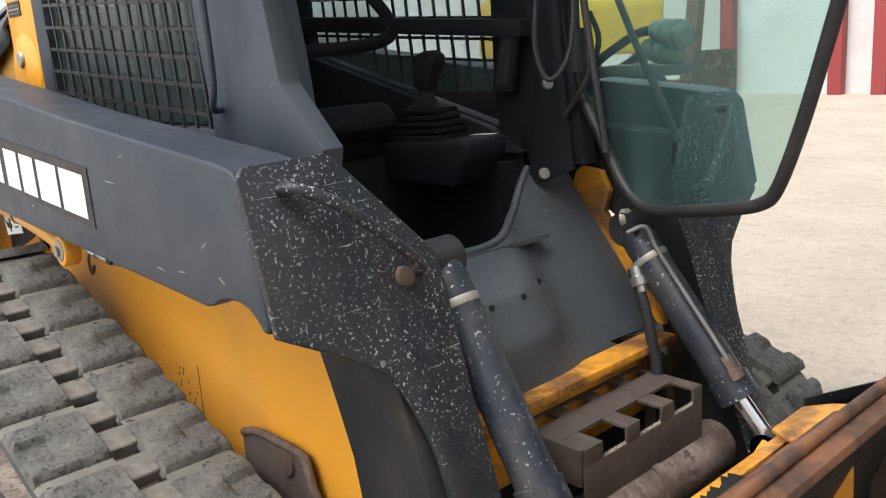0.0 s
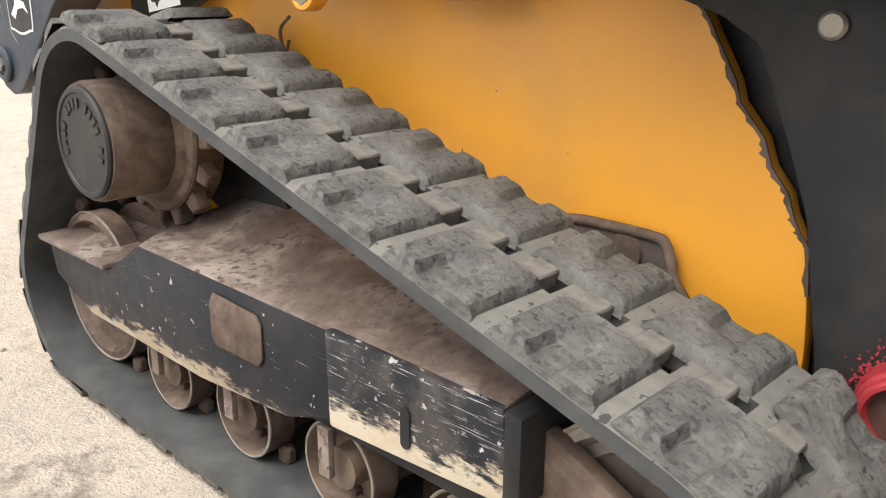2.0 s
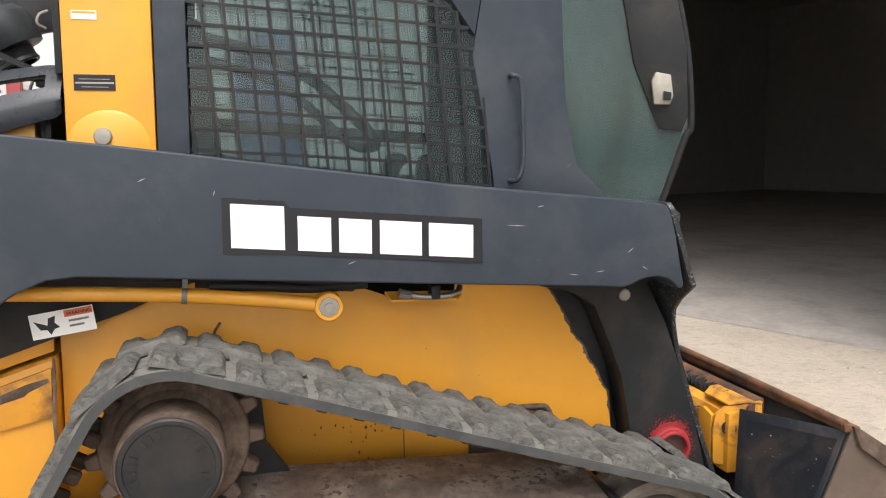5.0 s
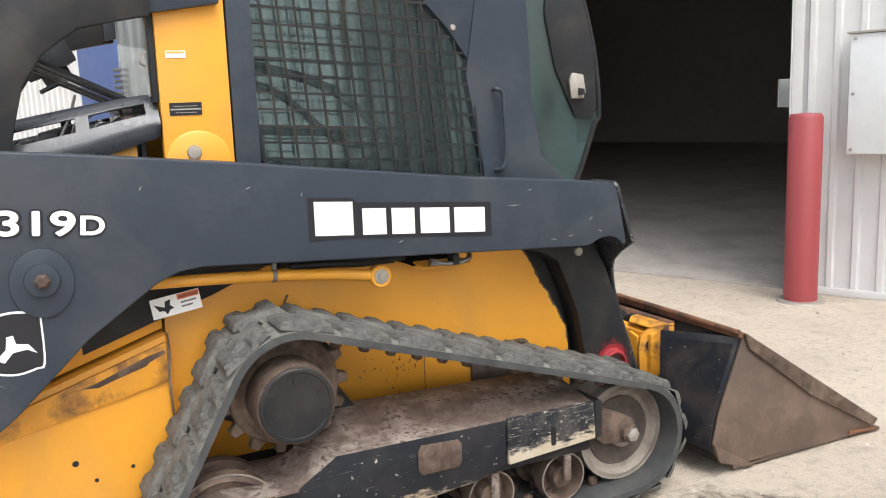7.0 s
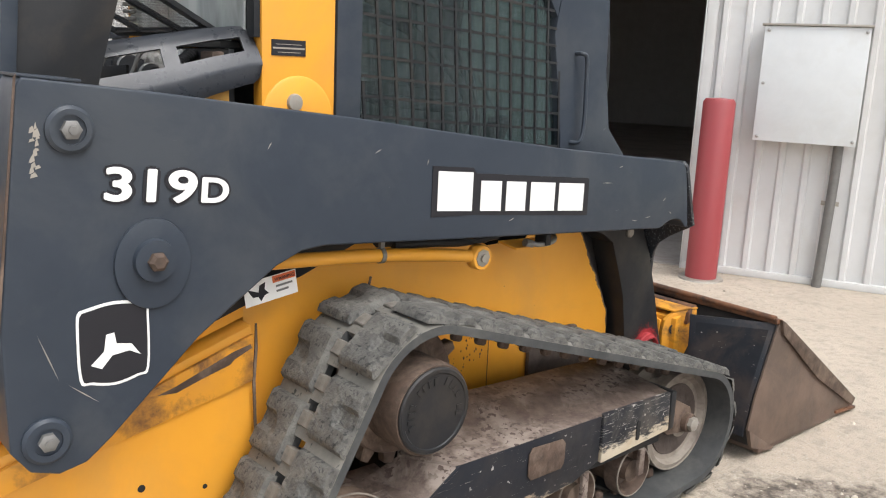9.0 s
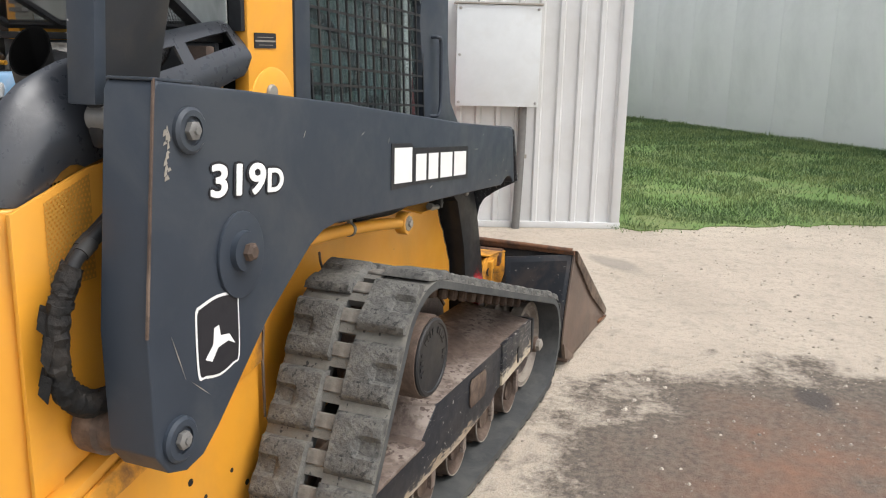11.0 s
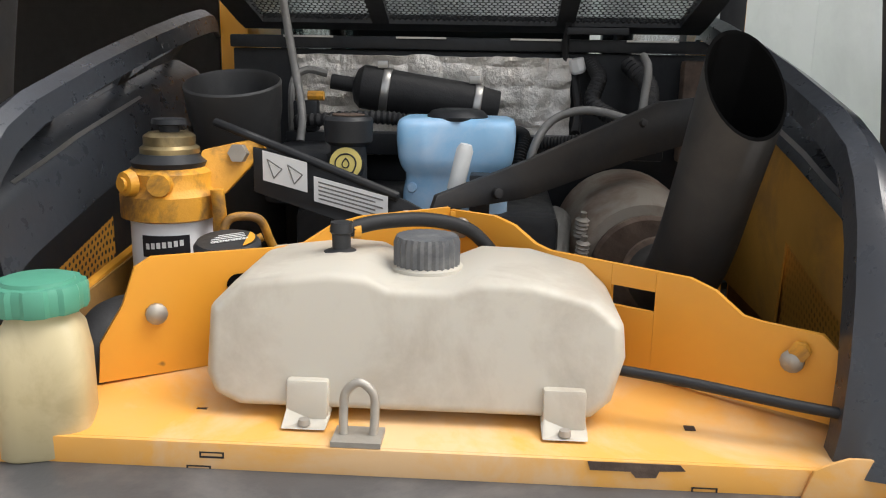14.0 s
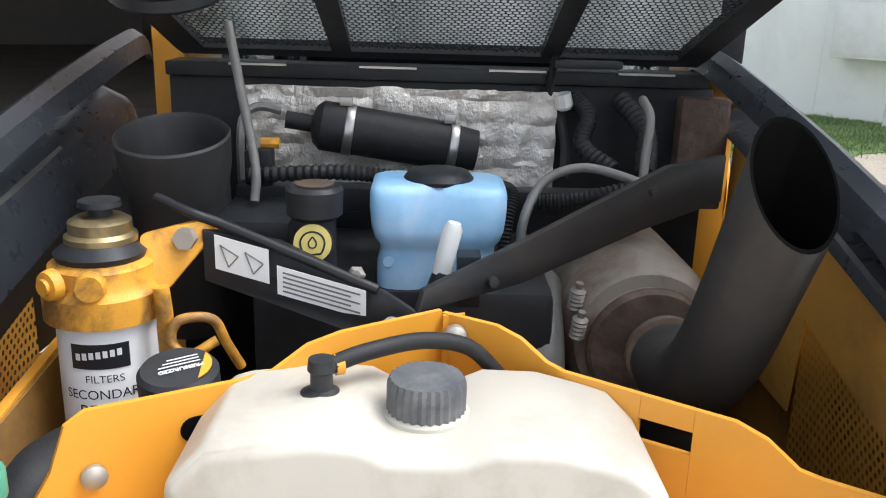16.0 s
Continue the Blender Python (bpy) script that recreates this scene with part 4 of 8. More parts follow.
def track(s):
    line, length = loop_points(CIRCLES, PITCHES * SUB)
    y = s * TRACK_Y
    bm = carcass(line, y)
    bmesh.ops.recalc_face_normals(bm, faces=bm.faces[:])
    me = bpy.data.meshes.new("rubber_track")
    bm.to_mesh(me), bm.free()
    me.materials.append(RUBBER)
    me.materials.append(RUBBER_EDGE)
    for f_ in me.polygons:
        if abs(f_.normal.y) > 0.7:
            f_.material_index = 1
    me.shade_smooth()
    me.set_sharp_from_angle(angle=radians(40))
    tr = new("rubber_track", me)
    tr.parent = loader
    tr["label"] = "dusty worn rubber track with block tread"
    lug_mesh = lug_block()
    link_mesh = mesh_of("track_link", [B(-0.019, 0.019, -0.027, 0.027, -0.02, 0.006)], LINK, bev=0.003, seg=1)
    guide_mesh = mesh_of("guide_lug", [PR([(-0.016, -0.012, 0), (0.016, -0.012, 0), (0.016, 0.012, 0), (-0.016, 0.012, 0)], (0, 0, 0.034))], RUST, bev=0.006, seg=1)
    n = len(line)

    def at(i, flip, inner=False):
        p, q = line[i % n], (line[(i + 1) % n] - line[(i - 1) % n]).normalized()
        out = Vector((q.z, 0, -q.x))
        lat = Vector((0, s * flip, 0))
        if inner:
            out, p = -out, p - out * 0.026
        tan = lat.cross(out)
        m = Matrix((tan, lat, out)).transposed().to_4x4()
        m.translation = p + Vector((0, y, 0))
        return m

    for k in range(PITCHES):
        piece = new("tread_lug", lug_mesh)
        piece.parent, piece.matrix_local = tr, at(k * SUB + 1, 1 if k % 2 else -1)
        piece = new("track_link", link_mesh)
        piece.parent, piece.matrix_local = tr, at(k * SUB + 3, 1) @ Matrix.Translation((0, 0, 0))
        if s < 0:
            for d in (-0.048, 0.048):
                piece = new("guide_lug", guide_mesh)
                piece.parent, piece.matrix_local = tr, at(k * SUB + 3, 1, True) @ Matrix.Translation((0, d, 0))
    return tr


def gear(bm, centre, r0, r1, teeth, y0, y1):
    pts = []
    for k in range(teeth):
        for f, r in ((-0.5, r0), (-0.30, r0), (-0.16, r1), (0.16, r1), (0.30, r0)):
            a = (k + f) * math.tau / teeth
            pts.append((centre[0] + r * math.cos(a), centre[1] + r * math.sin(a)))
    XZ(pts, y0, y1)(bm)


def ring(cx, y, cz, r):
    """The bright edge of a wheel: a thin round hoop."""
    return TU([(cx + r * math.cos(k * math.tau / 40), y, cz + r * math.sin(k * math.tau / 40)) for k in range(41)], 0.0028, 6, smooth=0)


def undercarriage(s):
    right = s < 0
    fr = mk("track_frame", FRAME_BLACK, loader,
            PR([(x, s * 0.735, z) for x, z in [(0.11, 0.395), (0.655, 0.39), (0.655, 0.252), (0.55, 0.215), (0.3, 0.195), (-0.12, 0.2), (-0.27, 0.25), (-0.29, 0.318), (-0.02, 0.318)]], (0, -s * 0.012, 0)), bev=0.004,
            label="scratched black track frame side")
    mk("frame_top", DIRT_STEEL, fr, PR([(0.11, s * 0.733, 0.397), (0.98, s * 0.733, 0.392), (0.98, s * 0.47, 0.43), (0.13, s * 0.47, 0.455), (0.02, s * 0.6, 0.40)], (0, 0, -0.016)),
       PR([(0.108, s * 0.735, 0.392), (0.02, s * 0.6, 0.394), (-0.08, s * 0.56, 0.33), (-0.02, s * 0.735, 0.318)], (0, 0, -0.012)), bev=0.005, label="dirt covered rusty frame top")
    mk("frame_shelf", DIRT_STEEL, fr, PR([(-0.31, s * 0.75, 0.322), (-0.01, s * 0.75, 0.322), (0.01, s * 0.52, 0.335), (-0.29, s * 0.52, 0.335)], (0, 0, 0.012)), bev=0.004, label="dusty flat steel shelf")
    mk("front_sleeve", CREAM_SCRATCHED, fr, PR([(x, s * 0.742, z) for x, z in [(0.656, 0.396), (0.982, 0.392), (0.99, 0.265), (0.66, 0.245)]], (0, -s * 0.016, 0)), bev=0.006, label="scraped black and bare steel sleeve")
    mk("slot", BLACK, fr, PR([(0.822 + 0.009 * math.cos(a), s * 0.7445, 0.307 + (0.022 if math.sin(a) > 0 else -0.022) + 0.009 * math.sin(a)) for a in (k * math.tau / 16 for k in range(16))], (0, s * 0.0015, 0)))
    mk("patch_plate", RUST, fr, PR([(0.425 + a, s * 0.7365, 0.325 + b) for a, b in [(-0.06, -0.045), (0.06, -0.045), (0.072, -0.03), (0.072, 0.028), (0.06, 0.042), (-0.06, 0.048), (-0.072, 0.03), (-0.072, -0.03)]], (0, s * 0.004, 0)), bev=0.002, label="brown rusty welded plate")
    mk("inner_beam", BLACK, fr, XZ([(0.0, 0.22), (0.98, 0.22), (0.98, 0.37), (0.1, 0.375), (0.0, 0.33)], s * 0.715, s * 0.47))
    mk("seam_strap", BLACK, fr, PR([(0.985, s * 0.745, 0.395), (1.012, s * 0.745, 0.39), (1.012, s * 0.745, 0.27), (0.985, s * 0.745, 0.262)], (0, -s * 0.2, 0)), bev=0.006)
    mk("tension_fork", RUST, fr, XZ([(1.012, 0.36), (1.06, 0.34), (1.17, 0.285), (1.19, 0.24), (1.17, 0.2), (1.05, 0.215), (1.012, 0.25)], s * 0.70, s * 0.675), CY((1.15, s * 0.72, 0.238), (1.15, s * 0.5, 0.238), 0.032), bev=0.004)
    mk("axle_nut", ZINC, fr, LA((1.15, s * 0.72, 0.238), (0, s, 0), [(0.024, 0), (0.024, 0.014), (0.012, 0.02)], 6))
    wheel = [(0.0, -0.12), (0.05, -0.12), (0.06, -0.10), (0.06, 0.10), (0.05, 0.12), (0.0, 0.12)]
    for nm, (cx, cz), r in (("front_idler", IDLER_F, 0.168), ("rear_idler", IDLER_R, 0.165)):
        w = mk(nm, IDLER if nm == "front_idler" else RUST, loader, LA((cx, s * 0.60, cz), (0, s, 0), [(0.04, -0.08), (r, -0.075), (r, -0.035), (r - 0.05, -0.03), (r - 0.05, 0.03), (r, 0.035), (r, 0.075), (r - 0.018, 0.08), (r - 0.03, 0.06), (0.05, 0.045), (0.05, 0.09), (0.0, 0.092)], 48), label="dusty steel idler wheel")
        mk("worn_rim", IDLER, w, ring(cx, s * 0.677, cz, r - 0.001), label="pale worn rim")
        if nm == "front_idler":
            mk("idler_web", DARK_DIRT, w, LA((cx, s * 0.60, cz), (0, s, 0), [(r - 0.045, 0.056), (r - 0.048, 0.0625), (0.06, 0.052), (0.0, 0.052)], 40), label="dark muddy web")
    for cx in (0.11, 0.36, 0.62, 0.89):
        w = mk("track_roller", RUST, loader, LA((cx, s * 0.585, 0.135), (0, s, 0), [(0.03, -0.12), (0.082, -0.115), (0.082, -0.06), (0.06, -0.05), (0.06, 0.05), (0.082, 0.06), (0.082, 0.108), (0.077, 0.112), (0.072, 0.098), (0.066, 0.06), (0.035, 0.055), (0.035, 0.106), (0.0, 0.108)], 36), label="rusty steel track roller")
        mk("worn_rim", IDLER, w, ring(cx, s * 0.695, 0.135, 0.080), label="pale worn rim")
        mk("roller_bracket", DIRT_STEEL, w, B(cx - 0.013, cx + 0.013, s * 0.724, s * 0.712, 0.135, 0.22), bev=0.002)
    sp = bmesh.new()
    gear(sp, SPROCKET, 0.158, 0.192, 15, s * 0.622, s * 0.590)
    LA((SPROCKET[0], s * 0.6, SPROCKET[1]), (0, s, 0), [(0.12, -0.05), (0.16, -0.03), (0.16, 0.03), (0.142, 0.036), (0.135, 0.03), (0.0, 0.03)], 48)(sp)
    finish(sp, 0.004, 1)
    me = bpy.data.meshes.new("sprocket")
    sp.to_mesh(me), sp.free()
    me.materials.append(RUST)
    me.shade_smooth(), me.set_sharp_from_angle(angle=radians(35))
    spr = new("sprocket", me)
    spr.parent = loader
    spr["label"] = "rusty toothed drive sprocket"
    mk("final_drive", RUST, spr, LA((-0.003, s * 0.56, SPROCKET[1] - 0.010), (0, s, 0), [(0.15, 0.0), (0.15, 0.04), (0.125, 0.075), (0.112, 0.08), (0.112, 0.185), (0.108, 0.196), (0.0, 0.196)], 56), label="brown stained drive housing")
    cap = mk("hub_cap", BLACK, loader, LA((-0.003, s * 0.755, SPROCKET[1] - 0.010), (0, s, 0), [(0.104, 0.0), (0.104, 0.006), (0.1, 0.010), (0.092, 0.010), (0.09, 0.007), (0.0, 0.008)], 56), label="black round hub cap with worn raised marks")
    if right:
        for k in range(17):
            a = math.radians(200 - k * 13.5)
            c = Vector((0.073 * math.cos(a) - 0.003, s * 0.7632, SPROCKET[1] - 0.010 + 0.073 * math.sin(a)))
            t, q = Vector((-math.sin(a), 0, math.cos(a))), Vector((math.cos(a), 0, math.sin(a)))
            if k % 5 == 4:
                continue
            mk("raised_mark", BLACK, cap, PR([c + t * i * 0.005 + q * j * 0.009 for i, j in ((-1, -1), (1, -1), (1, 1), (-1, 1))], (0, s * 0.002, 0)))
    mk("guard_plate", BLACK, loader, XZ([(0.02, 0.40), (0.27, 0.42), (0.2, 0.52), (0.19, 0.64), (0.12, 0.72), (-0.1, 0.70), (-0.2, 0.5)], s * 0.50, s * 0.47), bev=0.004, label="dark inner drive guard")


undercarriage(-1)
before = set(loader.children)
undercarriage(1)
for ob_ in set(loader.children) - before:
    ob_.location = (0.04, 0.083, 0)


# ---- chassis
SIDE = [(-0.27, 0.30), (1.168, 0.30), (1.166, 0.41), (1.160, 0.47), (1.153, 0.535), (1.138, 0.553), (1.128, 0.572), (1.118, 0.600), (1.092, 0.632), (1.078, 0.668), (1.040, 0.712), (1.032, 0.738), (1.010, 0.775), (0.982, 0.822), (0.958, 0.850), (0.945, 0.93), (-0.27, 0.93)]


def side_y(x):
    """Outer face of the chassis side, which runs slightly inwards to the front."""
    return 0.354 if x < 0.5 else 0.354 - 0.026 * (x - 0.5)


chassis = mk("chassis", YELLOW, loader, *[PR([(x - (0.0 if s_ < 0 or x < 0 else 0.14 if z > 0.70 else 0.05), s_ * side_y(x), z) for x, z in SIDE], (0, -s_ * 0.03, 0)) for s_ in (-1, 1)], bev=0.004, label="plain yellow steel lower body")
rnd = random.Random(17)
_front = [p for p in SIDE[1:-1]]
_fine = [(a_[0] + (b_[0] - a_[0]) * k / 6, a_[1] + (b_[1] - a_[1]) * k / 6) for a_, b_ in zip(_front[2:], _front[3:-1]) for k in range(6)]
for s_ in (-1,):
    mk("flaked_edge", RUST, chassis, PR([(x + 0.0015, s_ * (side_y(x) + 0.0006), z) for x, z in _fine] + [(x - 0.0015 - abs(rnd.gauss(0, 0.003)), s_ * (side_y(x) + 0.0006), z - 0.002) for x, z in _fine[::-1]], (0, -s_ * 0.004, 0)), label="ragged rust edge where paint has flaked")
mk("panel_seam", RUST, chassis, B(0.560, 0.5625, -0.3545, -0.3535, 0.36, 0.585), label="dark seam in the side plate")
for _ in range(46):
    x_, z_, r_ = rnd.gauss(0.46, 0.06), rnd.gauss(0.49, 0.05), rnd.uniform(0.001, 0.0035)
    mk("rust_fleck", RUST, chassis, PR([(x_ + r_ * math.cos(k * 1.05) * rnd.uniform(0.6, 1.3), -0.3543, z_ + 1.5 * r_ * math.sin(k * 1.05) * rnd.uniform(0.6, 1.4)) for k in range(6)], (0, -0.0006, 0)))
# Flat sheet whose near-black colour paints the shade of an opening.
mk("side_recess_shade", SOOT_AND_RECESS, chassis, XZ([(0.446, 0.886), (0.705, 0.886), (0.70, 0.842), (0.69, 0.835), (0.53, 0.830), (0.517, 0.838), (0.436, 0.868)], -0.3552, -0.3538), label="near-black sheet painting the shade of an opening behind the hydraulic line")
mk("belly", BLACK, chassis, B(-0.9, 1.1, -0.34, 0.34, 0.2, 0.296))
rear_body = mk("rear_body", YELLOW, loader, XZ([(-0.93, 0.40), (-0.86, 0.26), (-0.275, 0.22), (-0.275, 0.735), (-0.93, 0.52)], -0.41, 0.41), bev=0.012, label="scuffed yellow tail of the chassis")
mk("rear_upper_side", YELLOW, rear_body, XZ([(-0.93, 0.53), (-0.28, 0.745), (-0.28, 1.18), (-0.75, 1.13), (-0.93, 1.07)], -0.375, -0.365), bev=0.002, label="yellow engine side panel")
mk("rear_upper_side", YELLOW, rear_body, XZ([(-0.93, 0.53), (-0.28, 0.745), (-0.28, 1.18), (-0.75, 1.13), (-0.93, 1.07)], 0.365, 0.375), bev=0.002, label="yellow engine side panel")
# Thin sheets added inside the panels carry the shade as a darker yellow.
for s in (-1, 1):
    mk("side_liner", SHADED_YELLOW, rear_body, XZ([(-0.872, 0.60), (-0.30, 0.755), (-0.30, 1.17), (-0.75, 1.128), (-0.872, 1.085)], s * 0.3615, s * 0.3642), label="stained inner face of the side panel, darkened for shade")
for s in (-1, 1):
    mk("black_flank", BLACK, rear_body, XZ([(-0.5, 0.70), (-0.12, 0.83), (0.05, 0.90), (-0.1, 0.95), (-0.5, 0.95)], s * 0.388, s * 0.378), bev=0.003, label="black side plate behind the boom")
    mk("scuff_ridge", YELLOW_WORN, rear_body, XZ([(-0.92, 0.50), (-0.28, 0.715), (-0.28, 0.60), (-0.92, 0.455)], s * 0.424, s * 0.412), bev=0.004, label="worn yellow ridge with bare brown scuffs")

# ---- boom arms
BOOM = [(-0.80, 1.297), (-0.54, 1.272), (-0.12, 1.226), (0.64, 1.131), (1.15, 1.080), (1.195, 1.072), (1.215, 1.05), (1.252, 0.866), (1.245, 0.856), (1.235, 0.858), (1.222, 0.872), (1.205, 0.884), (1.18, 0.890), (1.15, 0.889), (1.125, 0.882),
        (1.105, 0.872), (1.085, 0.867), (0.93, 0.877), (0.79, 0.885), (0.217, 0.92), (-0.19, 0.946), (-0.25, 0.940), (-0.31, 0.915), (-0.49, 0.79), (-0.67, 0.622), (-0.72, 0.583), (-0.77, 0.573), (-0.82, 0.590),
        (-0.852, 0.635), (-0.856, 0.86), (-0.81, 1.28)]


def boom_arm(s):
    yb = (lambda x: -0.604 - 0.0213 * (x + 0.58)) if s > 0 else (lambda x: -0.589 + 0.0115 * (x + 0.8))
    e = 0.083 if s > 0 else 0.0
    arm = mk("boom_arm", CHARCOAL, loader, PR([(x, -s * yb(x), z) for x, z in BOOM], (0, -s * 0.108, 0)), bev=0.009, seg=3, label="charcoal painted steel boom arm with small white chips")
    arm.location.y = e
    for bx, bz, r in ((-0.726, 1.209, 0.042), (-0.791, 0.647, 0.044)):
        y = -s * yb(bx)
        mk("pivot_washer", CHARCOAL, arm, LA((bx, y, bz), (0, s, 0), [(r, -0.002), (r, 0.008), (r - 0.006, 0.013), (0.026, 0.013), (0.026, 0.008), (0.0, 0.008)], 28))
        mk("bolt", GUNMETAL, arm, LA((bx, y + s * 0.008, bz), (0, s, 0), [(0.018, 0), (0.018, 0.010), (0.013, 0.013), (0.008, 0.013), (0.008, 0.017), (0.0, 0.017)], 6))
    bx, bz = -0.583, 0.961
    y = -s * yb(bx)
    mk("boss_plate", CHARCOAL, arm, PR([(bx + 0.075 * math.cos(a), y - s * 0.002, bz + 0.088 * math.sin(a) - 0.008) for a in (k * math.tau / 32 for k in range(32))], (0, s * 0.01, 0)), bev=0.004)
    mk("boss_ring", CHARCOAL, arm, LA((bx, y + s * 0.008, bz), (0, s, 0), [(0.042, 0), (0.04, 0.012), (0.02, 0.014), (0.0, 0.014)], 28))
    mk("bolt", RUST, arm, LA((bx, y + s * 0.02, bz), (0, s, 0), [(0.019, 0), (0.019, 0.012), (0.012, 0.018), (0.0, 0.018)], 6))
    # rear edge flanges and the pivot tube at the foot
    mk("rear_flange", RUST, arm, PR([(-0.812, -s * yb(-0.8) + s * 0.004, 1.296), (-0.807, -s * yb(-0.8) + s * 0.004, 1.303), (-0.857, -s * yb(-0.85) + s * 0.004, 0.86), (-0.862, -s * yb(-0.85) + s * 0.004, 0.86)], (0, -s * 0.006, 0)), bev=0.002)
    mk("top_cap", CHARCOAL, arm, PR([(-0.806, -s * yb(-0.8) - s * 0.003, 1.297), (-0.70, -s * yb(-0.8) - s * 0.003, 1.289), (-0.70, s * 0.484, 1.289), (-0.806, s * 0.484, 1.297)], (0, 0, 0.006)), bev=0.003)
    mk("foot_pivot", RUST, arm, LA((-0.79, s * 0.488, 0.645), (0, -s, 0), [(0.05, 0), (0.05, 0.05), (0.06, 0.055), (0.06, 0.10), (0.05, 0.106), (0.0, 0.106)], 28))
    # front end plate, leaning with the lower arm
    front = [(0.569, 1.062), (0.555, 1.078), (0.430, 1.078), (0.415, 1.07), (0.285, 0.92), (0.278, 0.885), (0.282, 0.80), (0.285, 0.70), (0.285, 0.54), (0.297, 0.335), (0.300, 0.27),
             (0.39, 0.27), (0.378, 0.37), (0.370, 0.525), (0.375, 0.647), (0.385, 0.69), (0.400, 0.737), (0.425, 0.775), (0.478, 0.812), (0.572, 0.862)]
    plate = mk("front_plate", SPECKLED, loader, PR([(1.218 + 0.32 * (1.07 - z), (s * y_ + e), z) for y_, z in front], (-0.014, 0, -0.004)), bev=0.003, label="black end plate chipped down to bare metal")
    px = lambda z: 1.218 + 0.32 * (1.07 - z)
    mk("grab_handle", SPECKLED, plate, TU([(px(1.04) - 0.005, (s * 0.512 + e), 1.04), (px(1.04) + 0.03, (s * 0.505 + e), 1.043), (px(1.0) + 0.045, (s * 0.45 + e), 1.01), (px(0.93) + 0.04, (s * 0.36 + e), 0.93), (px(0.90) + 0.025, (s * 0.335 + e), 0.905), (px(0.89) - 0.005, (s * 0.33 + e), 0.893)], 0.009, 12))
    mk("pin_end", RUST, plate, LA((px(0.892), (s * 0.352 + e), 0.892), (1, 0, 0.32), [(0.016, 0), (0.014, 0.008), (0.0, 0.01)], 20))
    # lower arm and its red hinge ring
    side = [(0.925, 0.85), (0.93, 0.95), (1.19, 0.95), (1.225, 0.88), (1.262, 0.80), (1.295, 0.737), (1.328, 0.647), (1.37, 0.525), (1.415, 0.37), (1.435, 0.29), (1.42, 0.262), (1.215, 0.262), (1.198, 0.416), (1.165, 0.590), (1.130, 0.680), (1.082, 0.790), (1.03, 0.822), (0.975, 0.84)]
    low = mk("lower_arm", BLACK, loader, XZ(side, (s * 0.395 + e), (s * 0.30 + e) if s < 0 else 0.464), bev=0.005, label="black lower arm with flaked edges")
    if s < 0:
        # Added filler plate: its black stands for the shade in an open gap.
        mk("arm_gap_filler", BLACK, low, XZ([(0.95, 0.86), (1.20, 0.86), (1.34, 0.55), (1.40, 0.32), (1.12, 0.32), (1.06, 0.56)], (s * 0.298 + e), (s * 0.288 + e)), bev=0.002, label="black filler plate added to darken the gap behind the arm")
    mk("arm_gusset", BLACK, arm, XZ([(0.93, 0.90), (1.19, 0.90), (1.20, 1.0), (0.9, 1.02)], s * 0.46, s * 0.38), bev=0.005)
    mk("pivot_bolt", ZINC, low, LA((1.168, (s * 0.395 + e), 0.817), (0, s, 0), [(0.017, 0), (0.017, 0.006), (0.013, 0.01), (0.0, 0.01)], 24), label="pale round bolt head")
    spray, drops = random.Random(12), []
    for k in range(420):
        a_, r_ = spray.uniform(0, math.tau), 0.066 + abs(spray.gauss(0, 0.015))
        w_ = spray.uniform(0.0008, 0.0022) * max(0.35, 1.3 - (r_ - 0.066) * 22)
        cx_, cz_ = 1.315 + r_ * math.cos(a_) * 0.92, 0.378 + r_ * math.sin(a_)
        drops.append(PR([(cx_ + w_ * math.cos(j * math.tau / 6), (s * (0.3968 + 0.00001 * k) + e), cz_ + w_ * math.sin(j * math.tau / 6)) for j in range(6)], (0, s * 0.0006, 0)))
    mk("red_patch", RED_PAINT, low, PR([(1.315 + 0.068 * math.cos(k * math.tau / 48) * 0.92, (s * 0.3962 + e), 0.378 + 0.068 * math.sin(k * math.tau / 48)) for k in range(48)], (0, s * 0.0012, 0)), *drops, label="rough red overspray")
    mk("hinge_ring", RED_PAINT, low, LA((1.315, (s * 0.398 + e), 0.376), (0, s, 0), [(0.058, 0), (0.058, 0.012), (0.054, 0.016), (0.052, 0.016), (0.051, 0.026), (0.048, 0.029), (0.043, 0.029), (0.0405, 0.025), (0.0405, 0.0), (0.058, 0.0)], 40), label="red painted hinge tube")
    # Bore isn't cut: this dark disc paints the shade inside it.
    mk("ring_bore", BORE_SHADE, low, LA((1.315, (s * 0.3985 + e), 0.376), (0, s, 0), [(0.0402, 0.006), (0.0402, 0.010), (0.0, 0.010)], 36), label="bore closed by a dark rusty disc painting its shade")
    return arm


arm_right = boom_arm(-1)
arm_left = boom_arm(1)


